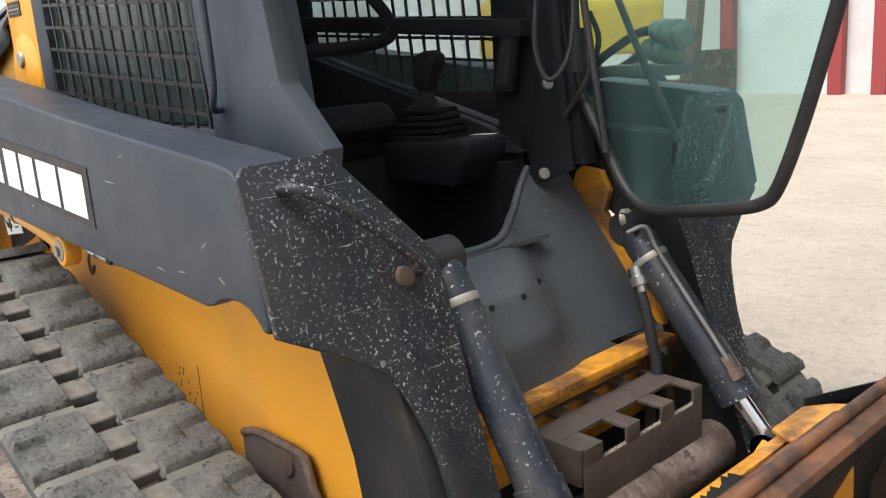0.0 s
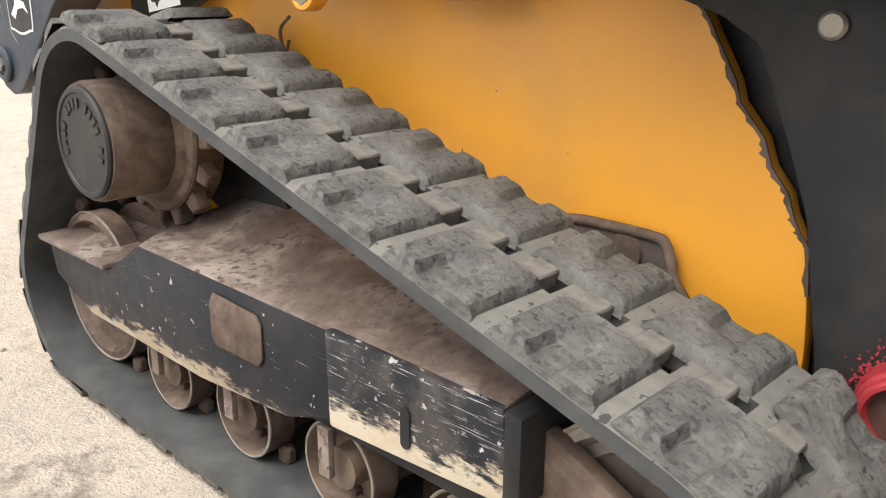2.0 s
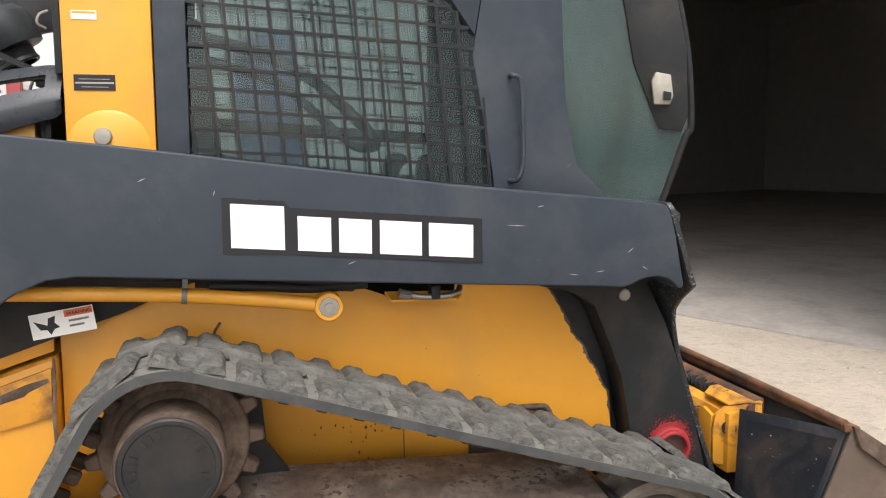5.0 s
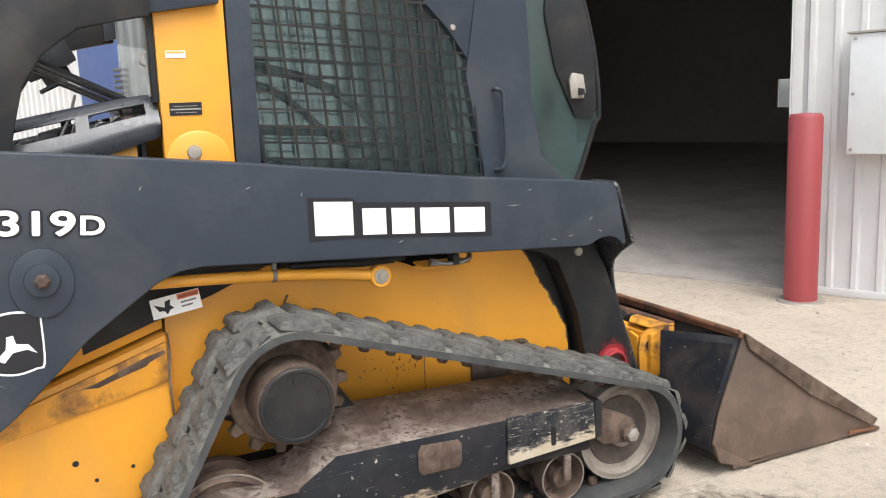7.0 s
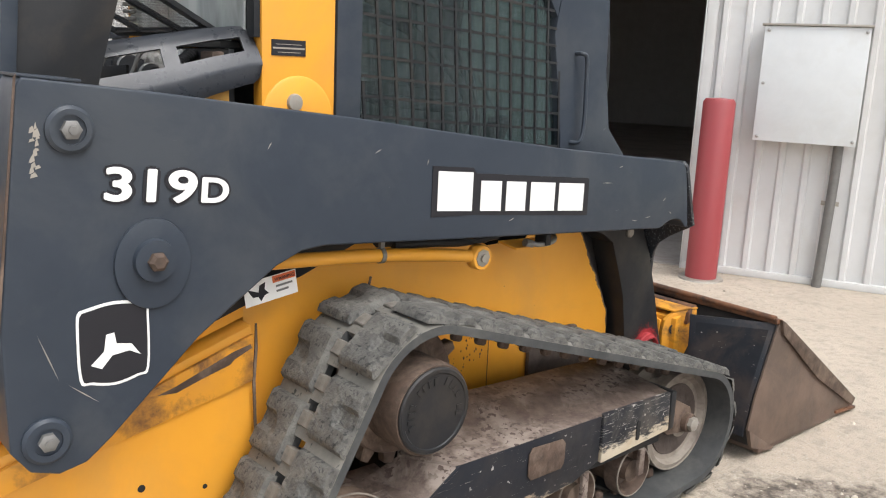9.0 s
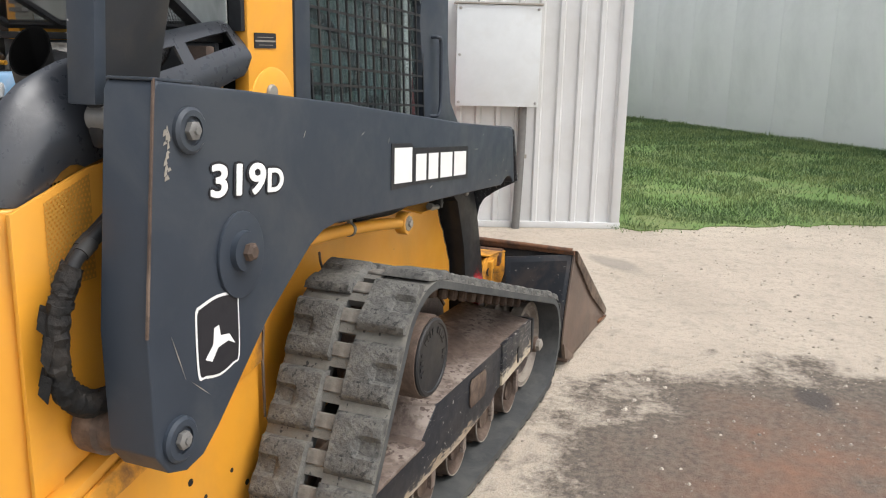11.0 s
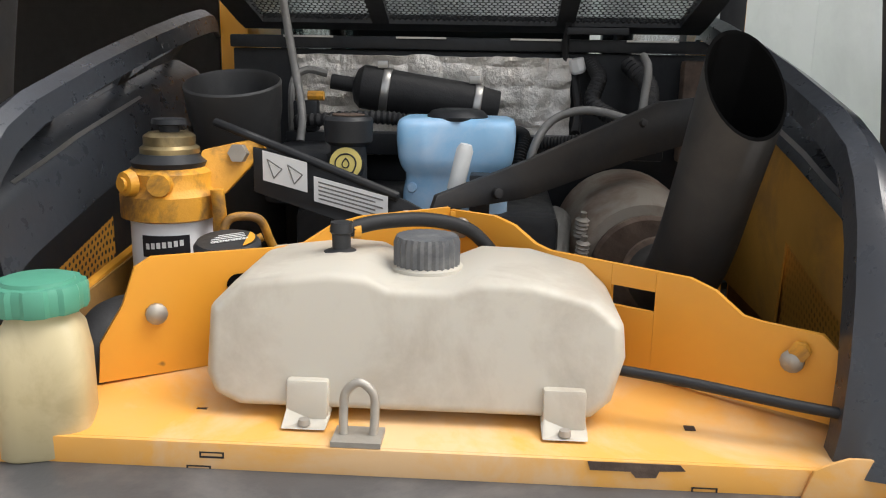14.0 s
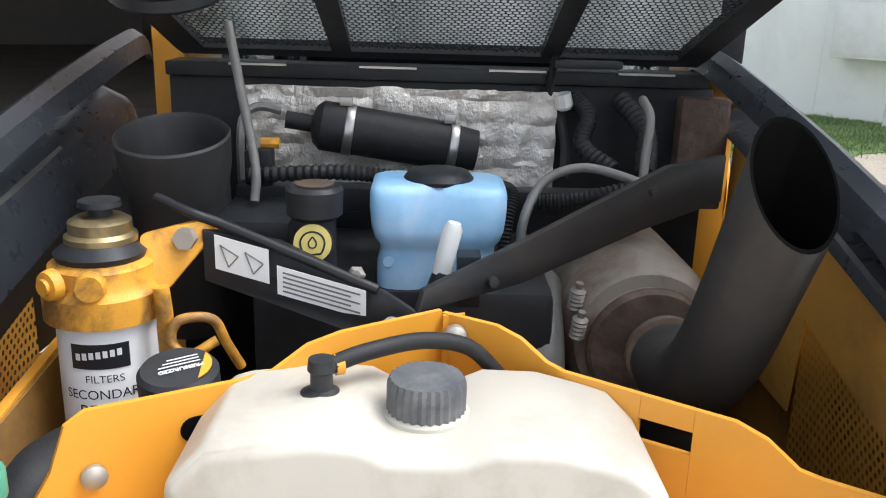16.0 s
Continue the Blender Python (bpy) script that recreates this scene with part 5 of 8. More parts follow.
def decals():
    """Plain white blocks for the maker's lettering, the model number, and the shield."""
    def on(x, z, off):
        return Vector((x, yb(x) - off, z))

    def dx(x, z):
        return x, z - 0.075 * (x - 0.14)
    ob = mk("maker_decal", BLACK_VINYL, loader, PR([on(*dx(x, z), 0.0006) for x, z in ((0.115, 1.108), (0.25, 1.108), (0.262, 1.094), (0.712, 1.092), (0.714, 0.985), (0.262, 0.988), (0.115, 0.982))], (0, -0.0012, 0)), label="dark outlined white block lettering band")
    for a, b, top in ((0.133, 0.250, 1.096), (0.279, 0.354, 1.076), (0.372, 0.447, 1.076), (0.466, 0.565, 1.076), (0.582, 0.690, 1.076)):
        mk("letter_block", WHITE_VINYL, ob, PR([on(*dx(x, z), 0.0022) for x, z in ((a, 0.998), (b, 0.998), (b, top), (a, top))], (0, -0.0008, 0)), bev=0.0, label="plain white block")
    m = Matrix.Translation(on(-0.672, 1.082, 0.0034)) @ Matrix.Rotation(radians(5.2), 4, "Y") @ Matrix.Rotation(radians(90), 4, "X")
    md = Matrix.Translation(on(-0.484, 1.0655, 0.0034)) @ Matrix.Rotation(radians(5.2), 4, "Y") @ Matrix.Rotation(radians(90), 4, "X")
    back = lettering("number_outline", "319", 0.085, Matrix.Translation((0, 0.0018, 0)) @ m, BLACK_VINYL, loader, grow=0.005, width=0.178)
    back["label"] = "white model number with a black outline"
    lettering("letter_outline", "D", 0.068, Matrix.Translation((0, 0.0018, 0)) @ md, BLACK_VINYL, back, grow=0.005, width=0.058)
    lettering("model_number", "319", 0.085, m, WHITE_VINYL, back, width=0.178)
    lettering("model_letter", "D", 0.068, md, WHITE_VINYL, back, width=0.058)
    c = (-0.662, 0.808)
    shield = [(-0.062, 0.072), (0.0, 0.082), (0.062, 0.072), (0.068, 0.05), (0.066, -0.06), (0.045, -0.073), (0.0, -0.082), (-0.045, -0.073), (-0.066, -0.06), (-0.068, 0.05)]
    shield = [(q.x, q.y) for q in spline([Vector((x, z, 0)) for x, z in shield] + [Vector((*shield[0], 0))], 4)][:-1]
    sh = mk("shield_border", WHITE_VINYL, loader, PR([on(c[0] + x, c[1] + z, 0.0006) for x, z in shield], (0, -0.001, 0)), label="white edged black shield emblem")
    mk("shield_field", BLACK_VINYL, sh, PR([on(c[0] + x * 0.93, c[1] + z * 0.93, 0.002) for x, z in shield], (0, -0.0006, 0)))
    mk("shield_mark", WHITE_VINYL, sh, PR([on(c[0] + x, c[1] + z, 0.003) for x, z in ((-0.045, -0.035), (-0.02, -0.012), (-0.015, 0.02), (0.0, 0.022), (0.004, 0.0), (0.032, -0.005), (0.05, -0.03), (0.028, -0.018), (-0.005, -0.022), (-0.025, -0.045))], (0, -0.0006, 0)))


decals()
rnd = random.Random(31)
for k in range(16):
    a, b = -0.795 + rnd.uniform(0, 0.013), 1.125 + rnd.uniform(0, 0.085)
    w, h = rnd.uniform(0.005, 0.013), rnd.uniform(0.006, 0.016)
    mk("paint_scuff", ZINC, arm_right, PR([(a + dx_, yb(a) - 0.0004 - 0.00002 * k, b + dz_) for dx_, dz_ in ((0, 0), (w, 0.003), (w * 0.7, h), (0.002, h * 0.7))], (0, -0.0006, 0)))
for x, z, l, an in ((0.80, 1.03, 0.05, -3), (0.95, 0.905, 0.03, -8), (1.02, 0.91, 0.025, 5), (1.10, 0.96, 0.022, 35), (0.86, 1.075, 0.02, 10), (1.14, 0.915, 0.02, -30), (-0.72, 0.72, 0.07, -40), (-0.78, 0.80, 0.10, -70), (0.4, 0.955, 0.02, 20), (-0.33, 1.17, 0.018, 60), (-0.05, 1.15, 0.02, 25), (0.1, 1.12, 0.014, 70)):
    d = Vector((math.cos(radians(an)), 0, math.sin(radians(an))))
    q = Vector((-d.z, 0, d.x)) * 0.0012
    c = Vector((x, yb(x) - 0.0003, z))
    mk("paint_scratch", ZINC, arm_right, PR([c - d * l / 2, c + q, c + d * l / 2 + Vector((0, 0.0213 * l * d.x * 0.5, 0)), c - q], (0, -0.0005, 0)))


# ---- front end: cowl, step, cylinders, coupler, bucket
def sheet(rows, thick):
    """A curved sheet from rows of points, with thickness along its normals."""
    def op(bm):
        g = [[bm.verts.new(p) for p in row] for row in rows]
        fs = [bm.faces.new((g[i][j], g[i + 1][j], g[i + 1][j + 1], g[i][j + 1])) for i in range(len(g) - 1) for j in range(len(g[0]) - 1)]
        bmesh.ops.recalc_face_normals(bm, faces=fs)
        bmesh.ops.solidify(bm, geom=fs, thickness=thick)
    return op


def cowl_rows():
    """Foot cowl: a stepped front below the door sill, swept back and up to its left corner."""
    rows = []
    for j in range(21):
        v = j / 20
        row = []
        for k in range(33):
            y = -0.25 + 0.695 * k / 32
            top_z = float(np.interp(y, [0.07, 0.15, 0.21, 0.255, 0.29, 0.327, 0.445], [0.813, 0.821, 0.836, 0.858, 0.893, 0.929, 0.918]))
            top_x = float(np.interp(y, [0.07, 0.327, 0.445], [1.025, 0.905, 0.920]))
            low_x = float(np.interp(y, [0.05, 0.30, 0.445], [1.205, 1.156, 1.174]))
            f = ease((y - 0.03) / 0.20)
            z = 0.585 + (top_z - 0.585) * v
            stepped = 1.205 - float(np.interp(v, [0, 0.40, 0.45, 0.75, 0.85, 1.0], [0, 0.012, 0.02, 0.060, 0.095, 0.180]))
            row.append((stepped + (low_x + (top_x - low_x) * v - stepped) * f, y, z))
        rows.append(row)
    return rows


mk("front_cowl", GREY_PLASTIC, loader, sheet(cowl_rows(), 0.014), label="dusty dark grey plastic foot cowl", smooth=60)
_top = cowl_rows()[-1]
mk("cowl_rim", GREY_PLASTIC, loader, TU([(x - 0.006, y, z + 0.002) for x, y, z in _top[9:28:2]], 0.009, 10, smooth=3), label="rolled plastic rim of the foot cowl")
for _x, _y, _z in (cowl_rows()[14][k] for k in (9, 13, 17)):
    mk("cowl_rivet", CAB_BLACK, loader, LA((_x, _y, _z), (0.9, 0, 0.4), [(0.006, -0.002), (0.006, 0.003), (0.0, 0.004)], 12))
mk("footwell_lining", CAB_BLACK, loader, XZ([(0.57, 0.62), (1.11, 0.62), (0.895, 0.912), (0.895, 1.0), (0.57, 1.0)], 0.3295, 0.3325))
mk("arm_backing", CAB_BLACK, loader, XZ([(0.72, 0.78), (0.98, 0.78), (0.94, 0.90), (1.02, 0.96), (1.02, 1.07), (0.72, 1.07)], 0.456, 0.4625), label="black plate behind the yellow upright")
mk("cowl_shelf", GREY_PLASTIC, loader, sheet([[(1.035 - 0.25 * v, -0.17 + 0.42 * k / 8, 0.812 - 0.18 * v ** 2) for k in range(9)] for v in (0, 0.06, 0.5, 1.0)], 0.01), smooth=60)
ledge = mk("front_ledge", YELLOW_WORN, loader, B(1.185, 1.245, -0.26, 0.40, 0.570, 0.588), B(1.185, 1.20, -0.26, 0.40, 0.42, 0.569), bev=0.004, label="worn yellow ledge under the cowl")
for s_, e_, pts in ((-1, -0.02, ((1.04, 0.93), (1.09, 0.965), (1.15, 0.945), (1.165, 0.90), (1.155, 0.84), (1.27, 0.64), (1.25, 0.56), (1.19, 0.56), (1.12, 0.80))),
                    (1, 0.155, ((0.945, 0.885), (0.955, 0.912), (0.972, 0.924), (1.024, 0.917), (1.048, 0.872), (1.033, 0.823), (1.087, 0.739), (1.163, 0.638), (1.19, 0.585), (1.15, 0.585), (1.086, 0.699), (1.01, 0.794), (0.979, 0.828)))):
    mk("front_gusset", YELLOW_WORN if s_ > 0 else BLACK_SCRATCHED, loader, PR([(x, s_ * 0.285 + e_, z) for x, z in pts], (0, s_ * 0.02, 0)), bev=0.004, label="yellow upright plate flaked to rust")
    mk("gusset_bolt", ZINC, loader, LA((1.155, s_ * 0.345, 0.838), (1, s_ * 0.2, 0.2), [(0.02, 0), (0.02, 0.012), (0.014, 0.018), (0.0, 0.018)], 20))
mk("front_bulkhead", BLACK, loader, B(1.10, 1.19, -0.27, 0.34, 0.25, 0.56), bev=0.004, label="dark front wall of the chassis")


def step():
    y0, y1, xa, xb, z = -0.055, 0.315, 1.205, 1.352, 0.53
    st = mk("step_plate", DARK_DIRT, loader, B(xa + 0.035, xb - 0.05, y0, y1, z - 0.006, z), label="dirt brown steel step with toothed cutouts")
    back = [(y0, y0 + 0.02), (y0 + 0.075, y0 + 0.115), (y0 + 0.17, y0 + 0.21), (y0 + 0.265, y0 + 0.30), (y1 - 0.015, y1)]
    for a, b in back:
        mk("web", DARK_DIRT, st, B(xa, xa + 0.0345, a, b, z - 0.006, z))
    mk("back_edge", DARK_DIRT, st, B(xa - 0.015, xa - 0.0005, y0, y1, z - 0.006, z))
    front = [(y0, y0 + 0.05), (y0 + 0.12, y0 + 0.16), (y0 + 0.23, y0 + 0.27), (y1 - 0.03, y1)]
    for a, b in front:
        mk("web", DARK_DIRT, st, B(xb - 0.0495, xb, a, b, z - 0.006, z), B(xb, xb + 0.006, a, b, z - 0.032, z), bev=0.001)
    mk("front_lip", DARK_DIRT, st, B(xb, xb + 0.006, y0, y1, 0.39, z - 0.0325), bev=0.001)
    for a, b in zip(front, front[1:]):
        n = int((b[0] - a[1]) / 0.008)
        for k in range(n):
            yy = a[1] + (k + 0.5) * (b[0] - a[1]) / n
            mk("tooth", ZINC, st, PR([(xb + 0.001, yy - 0.003, z - 0.0325), (xb + 0.001, yy + 0.003, z - 0.0325), (xb + 0.001, yy, z - 0.026)], (0.004, 0, 0)))
    mk("end_plate", DARK_DIRT, st, B(xa, xb, y0 - 0.006, y0, 0.46, z), bev=0.001)


step()
mk("cross_tube", DIRT_STEEL, loader, CY((1.34, -0.31, 0.37), (1.34, 0.39, 0.37), 0.052, 28), CY((1.34, 0.14, 0.37), (1.34, 0.16, 0.37), 0.056, 28), label="dusty cross tube between the lower arms")
mk("cross_plate", BLACK, loader, B(1.20, 1.33, -0.30, 0.38, 0.31, 0.33), bev=0.003)


def tilt_cylinder(y, a, b, c, side):
    a, b, c = Vector((a[0], y, a[1])), Vector((b[0], y, b[1])), Vector((c[0], y, c[1]))
    d = (b - a).normalized()
    cyl = mk("tilt_cylinder", CYLINDER, loader, LA(a, d, [(0.02, -0.03), (0.034, -0.02), (0.036, 0.0), (0.036, (b - a).length - 0.05), (0.041, (b - a).length - 0.048), (0.041, (b - a).length), (0.03, (b - a).length + 0.002), (0.0, (b - a).length + 0.002)], 28), label="chipped black hydraulic tilt cylinder")
    mk("rod", CHROME, cyl, CY(b - d * 0.01, c, 0.0165, 20), label="bright chrome rod")
    mk("rod_eye", BLACK, cyl, LA(c + Vector((0, -0.03, 0)), (0, 1, 0), [(0.034, 0), (0.034, 0.06), (0.02, 0.06), (0.02, 0.0), (0.034, 0.0)], 24))
    mk("base_eye", BLACK, cyl, LA(a - d * 0.035 + Vector((0, -0.03, 0)), (0, 1, 0), [(0.036, 0), (0.036, 0.06), (0.0, 0.06)], 24))
    mk("clamp_band", ZINC, cyl, LA(a + d * 0.035, d, [(0.037, 0), (0.038, 0.002), (0.038, 0.012), (0.037, 0.014)], 28))
    up = d.cross(Vector((0, 1, 0)))
    up = up if up.x > 0 else -up
    off = up * 0.034 + Vector((0, side * 0.02, 0))
    if side > 0:
        return
    mk("hard_line", GUNMETAL, cyl, TU([a + up * 0.02 - d * 0.02 + Vector((0, side * 0.05, 0)), a + off * 1.5 - d * 0.01, a + off * 1.25 + d * 0.04, a + off * 1.2 + d * 0.15, b + off * 1.2 - d * 0.09, b + off - d * 0.05], 0.0048, 10))
    mk("line_fitting", RUST, cyl, LA(b + off - d * 0.085, d, [(0.012, 0), (0.012, 0.03), (0.016, 0.03), (0.016, 0.05), (0.0, 0.05)], 6))


tilt_cylinder(-0.225, (1.225, 0.85), (1.425, 0.515), (1.505, 0.40), 1)
tilt_cylinder(0.36, (1.185, 0.79), (1.415, 0.50), (1.485, 0.42), -1)
mk("hose_fitting", STEEL, loader, LA((1.195, 0.325, 0.745), (0.4, -0.1, -0.9), [(0.013, 0), (0.013, 0.02), (0.017, 0.022), (0.017, 0.04), (0.011, 0.042), (0.011, 0.055), (0.0, 0.055)], 12))
mk("front_hose", HOSE, loader, TU([(1.19, 0.325, 0.74), (1.23, 0.315, 0.65), (1.26, 0.31, 0.52), (1.27, 0.31, 0.40)], 0.012, 10))


def bucket():
    W = 0.735
    bk = mk("bucket", BLACK, loader, sheet([[(x, y, z) for y in (-W + 0.008, -0.3, 0.0, 0.3, W - 0.008)] for x, z in ((1.645, 0.51), (1.62, 0.44), (1.565, 0.3), (1.53, 0.2), (1.53, 0.12), (1.56, 0.06), (1.62, 0.035))], 0.012), label="worn black and rusty steel bucket resting on the ground", smooth=60)
    mk("bucket_floor", BUCKET_RUST, bk, PR([(1.60, -W, 0.03), (2.30, -W, 0.022), (2.30, -W, 0.010), (1.60, -W, 0.012)], (0, 2 * W, 0)), bev=0.003, label="scraped brown steel floor")
    mk("cutting_edge", BUCKET_ORANGE, bk, PR([(2.20, -W - 0.01, 0.036), (2.375, -W - 0.01, 0.020), (2.375, -W - 0.01, 0.008), (2.20, -W - 0.01, 0.024)], (0, 2 * W + 0.02, 0)), bev=0.002, label="rust orange cutting edge")
    for s in (-1, 1):
        sd = mk("side_plate", BUCKET_RUST, bk, XZ([(1.638, 0.508), (2.34, 0.052), (2.33, 0.02), (1.62, 0.02), (1.53, 0.06), (1.50, 0.13), (1.53, 0.25)], s * W, s * (W - 0.008)), bev=0.002, label="worn brown side plate")
        mk("side_wear_edge", RUST, bk, XZ([(1.632, 0.518), (1.66, 0.505), (2.36, 0.058), (2.335, 0.032), (1.98, 0.225), (1.655, 0.46)], s * (W + 0.012), s * (W + 0.0005)), bev=0.003, label="thick rusty wear strip")
        mk("heel_plate", BUCKET_RUST, bk, XZ([(1.50, 0.13), (1.53, 0.055), (1.66, 0.012), (1.70, 0.012), (1.60, 0.07)], s * (W + 0.008), s * (W + 0.0005)), bev=0.002)
        mk("back_gusset", BLACK_SCRATCHED, bk, PR([(1.635, s * (W - 0.012), 0.50), (1.52, s * (W - 0.012), 0.22), (1.50, s * (W - 0.012), 0.10), (1.46, s * 0.50, 0.12), (1.50, s * 0.46, 0.49)], (-0.006, 0, 0)), bev=0.002, label="scratched black back panel")
    mk("top_lip", BUCKET_ORANGE, bk, PR([(1.612, -W, 0.522), (1.66, -W, 0.512), (1.665, -W, 0.496), (1.615, -W, 0.50)], (0, 2 * W, 0)), bev=0.004, label="rust orange top edge")
    mk("top_tube", BUCKET_ORANGE, bk, TU([(1.622, -W + 0.01, 0.518), (1.622, -0.2, 0.526), (1.62, 0.3, 0.528), (1.62, W - 0.01, 0.524)], 0.012, 14), label="rust orange reinforcing bar")
    mk("edge_angle", BUCKET_ORANGE, bk, PR([(1.545, -0.42, 0.43), (1.55, -0.42, 0.476), (1.575, -0.42, 0.50), (1.60, -0.42, 0.50), (1.60, -0.42, 0.45)], (0, 0.84, 0)), bev=0.004, label="battered rusty coupler edge")
    rnd = random.Random(4)
    for k in range(26):
        y = -0.36 + 0.018 * k
        mk("torn_tooth", BLACK, bk, PR([(1.54, y, 0.466), (1.54, y + 0.014, 0.466), (1.54 + rnd.uniform(-0.008, 0.006), y + 0.007, 0.484 + rnd.uniform(0, 0.01))], (0.03, 0, 0.004)))


bucket()
for s, e in ((-1, 0.0), (1, 0.05)):
    Y = lambda y: s * y + e
    cp = mk("coupler_plate", YELLOW_WORN, loader, PR([(1.475, Y(0.365), 0.30), (1.472, Y(0.363), 0.40), (1.478, Y(0.367), 0.445), (1.505, Y(0.383), 0.474), (1.55, Y(0.408), 0.484), (1.588, Y(0.43), 0.486), (1.592, Y(0.432), 0.28)], (0.004, -s * 0.016, 0)), bev=0.004, label="yellow coupler side plate worn at its edges")
    mk("plate_hole", BLACK, cp, LA((1.51, Y(0.388), 0.41), (-0.49, s * 0.87, 0), [(0.021, 0), (0.021, 0.004), (0.016, 0.004), (0.016, 0.001), (0.0, 0.001)], 20))
    mk("inner_plate", YELLOW_WORN, cp, PR([(1.476, Y(0.346), 0.30), (1.476, Y(0.346), 0.44), (1.476, Y(0.30), 0.452), (1.476, Y(0.25), 0.43), (1.476, Y(0.20), 0.40), (1.476, Y(0.20), 0.30)], (0.012, 0, 0)), bev=0.003)
    mk("top_flange", YELLOW_WORN, cp, PR([(1.505, Y(0.385), 0.476), (1.55, Y(0.41), 0.486), (1.588, Y(0.432), 0.488), (1.588, Y(0.22), 0.488), (1.55, Y(0.22), 0.484), (1.505, Y(0.26), 0.474)], (0, 0, 0.007)), bev=0.002)
mk("coupler_back", YELLOW_WORN, loader, PR([(1.50, -0.40, 0.455), (1.535, -0.40, 0.465), (1.535, -0.40, 0.28), (1.50, -0.40, 0.28)], (0, 0.85, 0)), bev=0.004, label="yellow coupler frame with torn rusty edge")

# ---- cab
cab = mk("cab_floor", CAB_BLACK, loader, B(-0.03, 0.55, -0.33, 0.36, 0.935, 0.96), label="black cab floor")
mk("footwell_floor", CAB_BLACK, loader, B(0.5502, 1.06, -0.33, 0.33, 0.60, 0.62))
mk("seat_riser", CAB_BLACK, loader, B(0.5502, 0.57, -0.33, 0.33, 0.6202, 0.96))
for y0, y1 in ((0.30, 0.329), (-0.329, -0.30)):
    mk("footwell_side", CAB_BLACK, loader, XZ([(0.5702, 0.6202), (1.03, 0.6202), (0.875, 0.90), (0.875, 0.945), (0.5702, 0.95)], y0, y1))
side_r = mk("cab_side_frame", CHARCOAL, loader, B(-0.028, 0.045, -0.375, -0.335, 0.945, 1.96), B(0.0452, 0.80, -0.375, -0.335, 1.775, 1.96), B(0.0452, 0.815, -0.375, -0.335, 0.945, 1.095),
            XZ([(0.8152, 0.945), (1.10, 0.945), (1.135, 1.072), (1.035, 1.17), (1.0, 1.35), (0.97, 1.96), (0.8002, 1.96), (0.8002, 1.775), (0.745, 1.45), (0.80, 1.15)], -0.375, -0.335),
            XZ([(0.7998, 1.7748), (0.545, 1.7748), (0.60, 1.68), (0.68, 1.60), (0.752, 1.50)], -0.375, -0.335), bev=0.004, label="charcoal cab side frame")
side_l = mk("cab_side_frame", CAB_BLACK, loader, B(-0.04, 0.045, 0.345, 0.385, 0.945, 1.96), B(0.0452, 0.80, 0.345, 0.385, 1.775, 1.96), XZ([(0.0452, 0.945), (0.815, 0.945), (0.815, 1.022), (0.0452, 1.22)], 0.345, 0.385),
            XZ([(0.8152, 0.945), (1.06, 0.945), (1.04, 1.1), (0.99, 1.35), (0.97, 1.96), (0.8002, 1.96), (0.8002, 1.775), (0.80, 1.15)], 0.345, 0.385), bev=0.004, label="black cab side frame")
mk("cab_roof", CHARCOAL, loader, B(-0.25, 1.0, -0.38, 0.39, 1.962, 2.02), bev=0.02, seg=3, label="charcoal cab roof")
mk("cab_rear_wall", CAB_BLACK, loader, B(-0.08, -0.042, -0.33, 0.34, 0.94, 1.30), bev=0.003)
mk("rear_window", REAR_GLASS, loader, B(-0.252, -0.247, -0.329, 0.334, 1.39, 1.955), label="rear cab window with a pale film painting reflected sky")


def window_guard(y, parent):
    """Crossed flat bars, leaning a little, cut to the window's outline."""
    def inside_(x, z):
        xr = 0.80 - (z - 1.1) * 0.12 if z < 1.50 else (0.752 - (z - 1.50) * 0.85 if z < 1.68 else 0.60 - (z - 1.68) * 2.2)
        return 0.046 <= x <= xr and 1.095 <= z <= 1.775
    bars = []
    w = 0.0072
    for k in range(16):
        x0 = 0.064 + 0.052 * k
        ok = [z for z in (1.095 + 0.005 * i for i in range(137)) if inside_(x0 - 0.085 * (z - 1.092), z)]
        if len(ok) > 4:
            a, b = ok[0], ok[-1]
            xa, xb = x0 - 0.085 * (a - 1.092), x0 - 0.085 * (b - 1.092)
            bars.append(PR([(xa, y, a), (xa + w, y, a), (xb + w, y, b), (xb, y, b)], (0, 0.005, 0)))
    for k in range(16):
        z0 = 1.112 + 0.0495 * k
        ok = [x for x in (0.046 + 0.005 * i for i in range(152)) if inside_(x, z0 - 0.062 * (x - 0.046))]
        if len(ok) > 4:
            a, b = ok[0], ok[-1]
            za, zb = z0 - 0.062 * (a - 0.046), z0 - 0.062 * (b - 0.046)
            bars.append(PR([(a, y + 0.0012, za), (b, y + 0.0012, zb), (b, y + 0.0012, zb + w), (a, y + 0.0012, za + w)], (0, 0.0026, 0)))
    return mk("window_guard", BLACK, parent, *bars, label="black steel mesh window guard")


window_guard(-0.376, side_r)
window_guard(0.38, side_l)
mk("side_glass", TINTED, side_r, B(0.05, 0.80, -0.352, -0.347, 1.10, 1.77))
mk("side_glass", TINTED, side_l, B(0.05, 0.80, 0.358, 0.363, 1.10, 1.77))
mk("grab_bar", CHARCOAL, side_r, TU([(0.845, -0.376, 1.40), (0.845, -0.40, 1.40), (0.866, -0.402, 1.385), (0.872, -0.402, 1.30), (0.874, -0.402, 1.18), (0.86, -0.40, 1.135), (0.845, -0.376, 1.13)], 0.0065, 10))
mk("side_bolt", ZINC, side_r, LA((0.70, -0.376, 1.60), (0, -1, 0), [(0.011, 0), (0.009, 0.006), (0.0, 0.007)], 14))
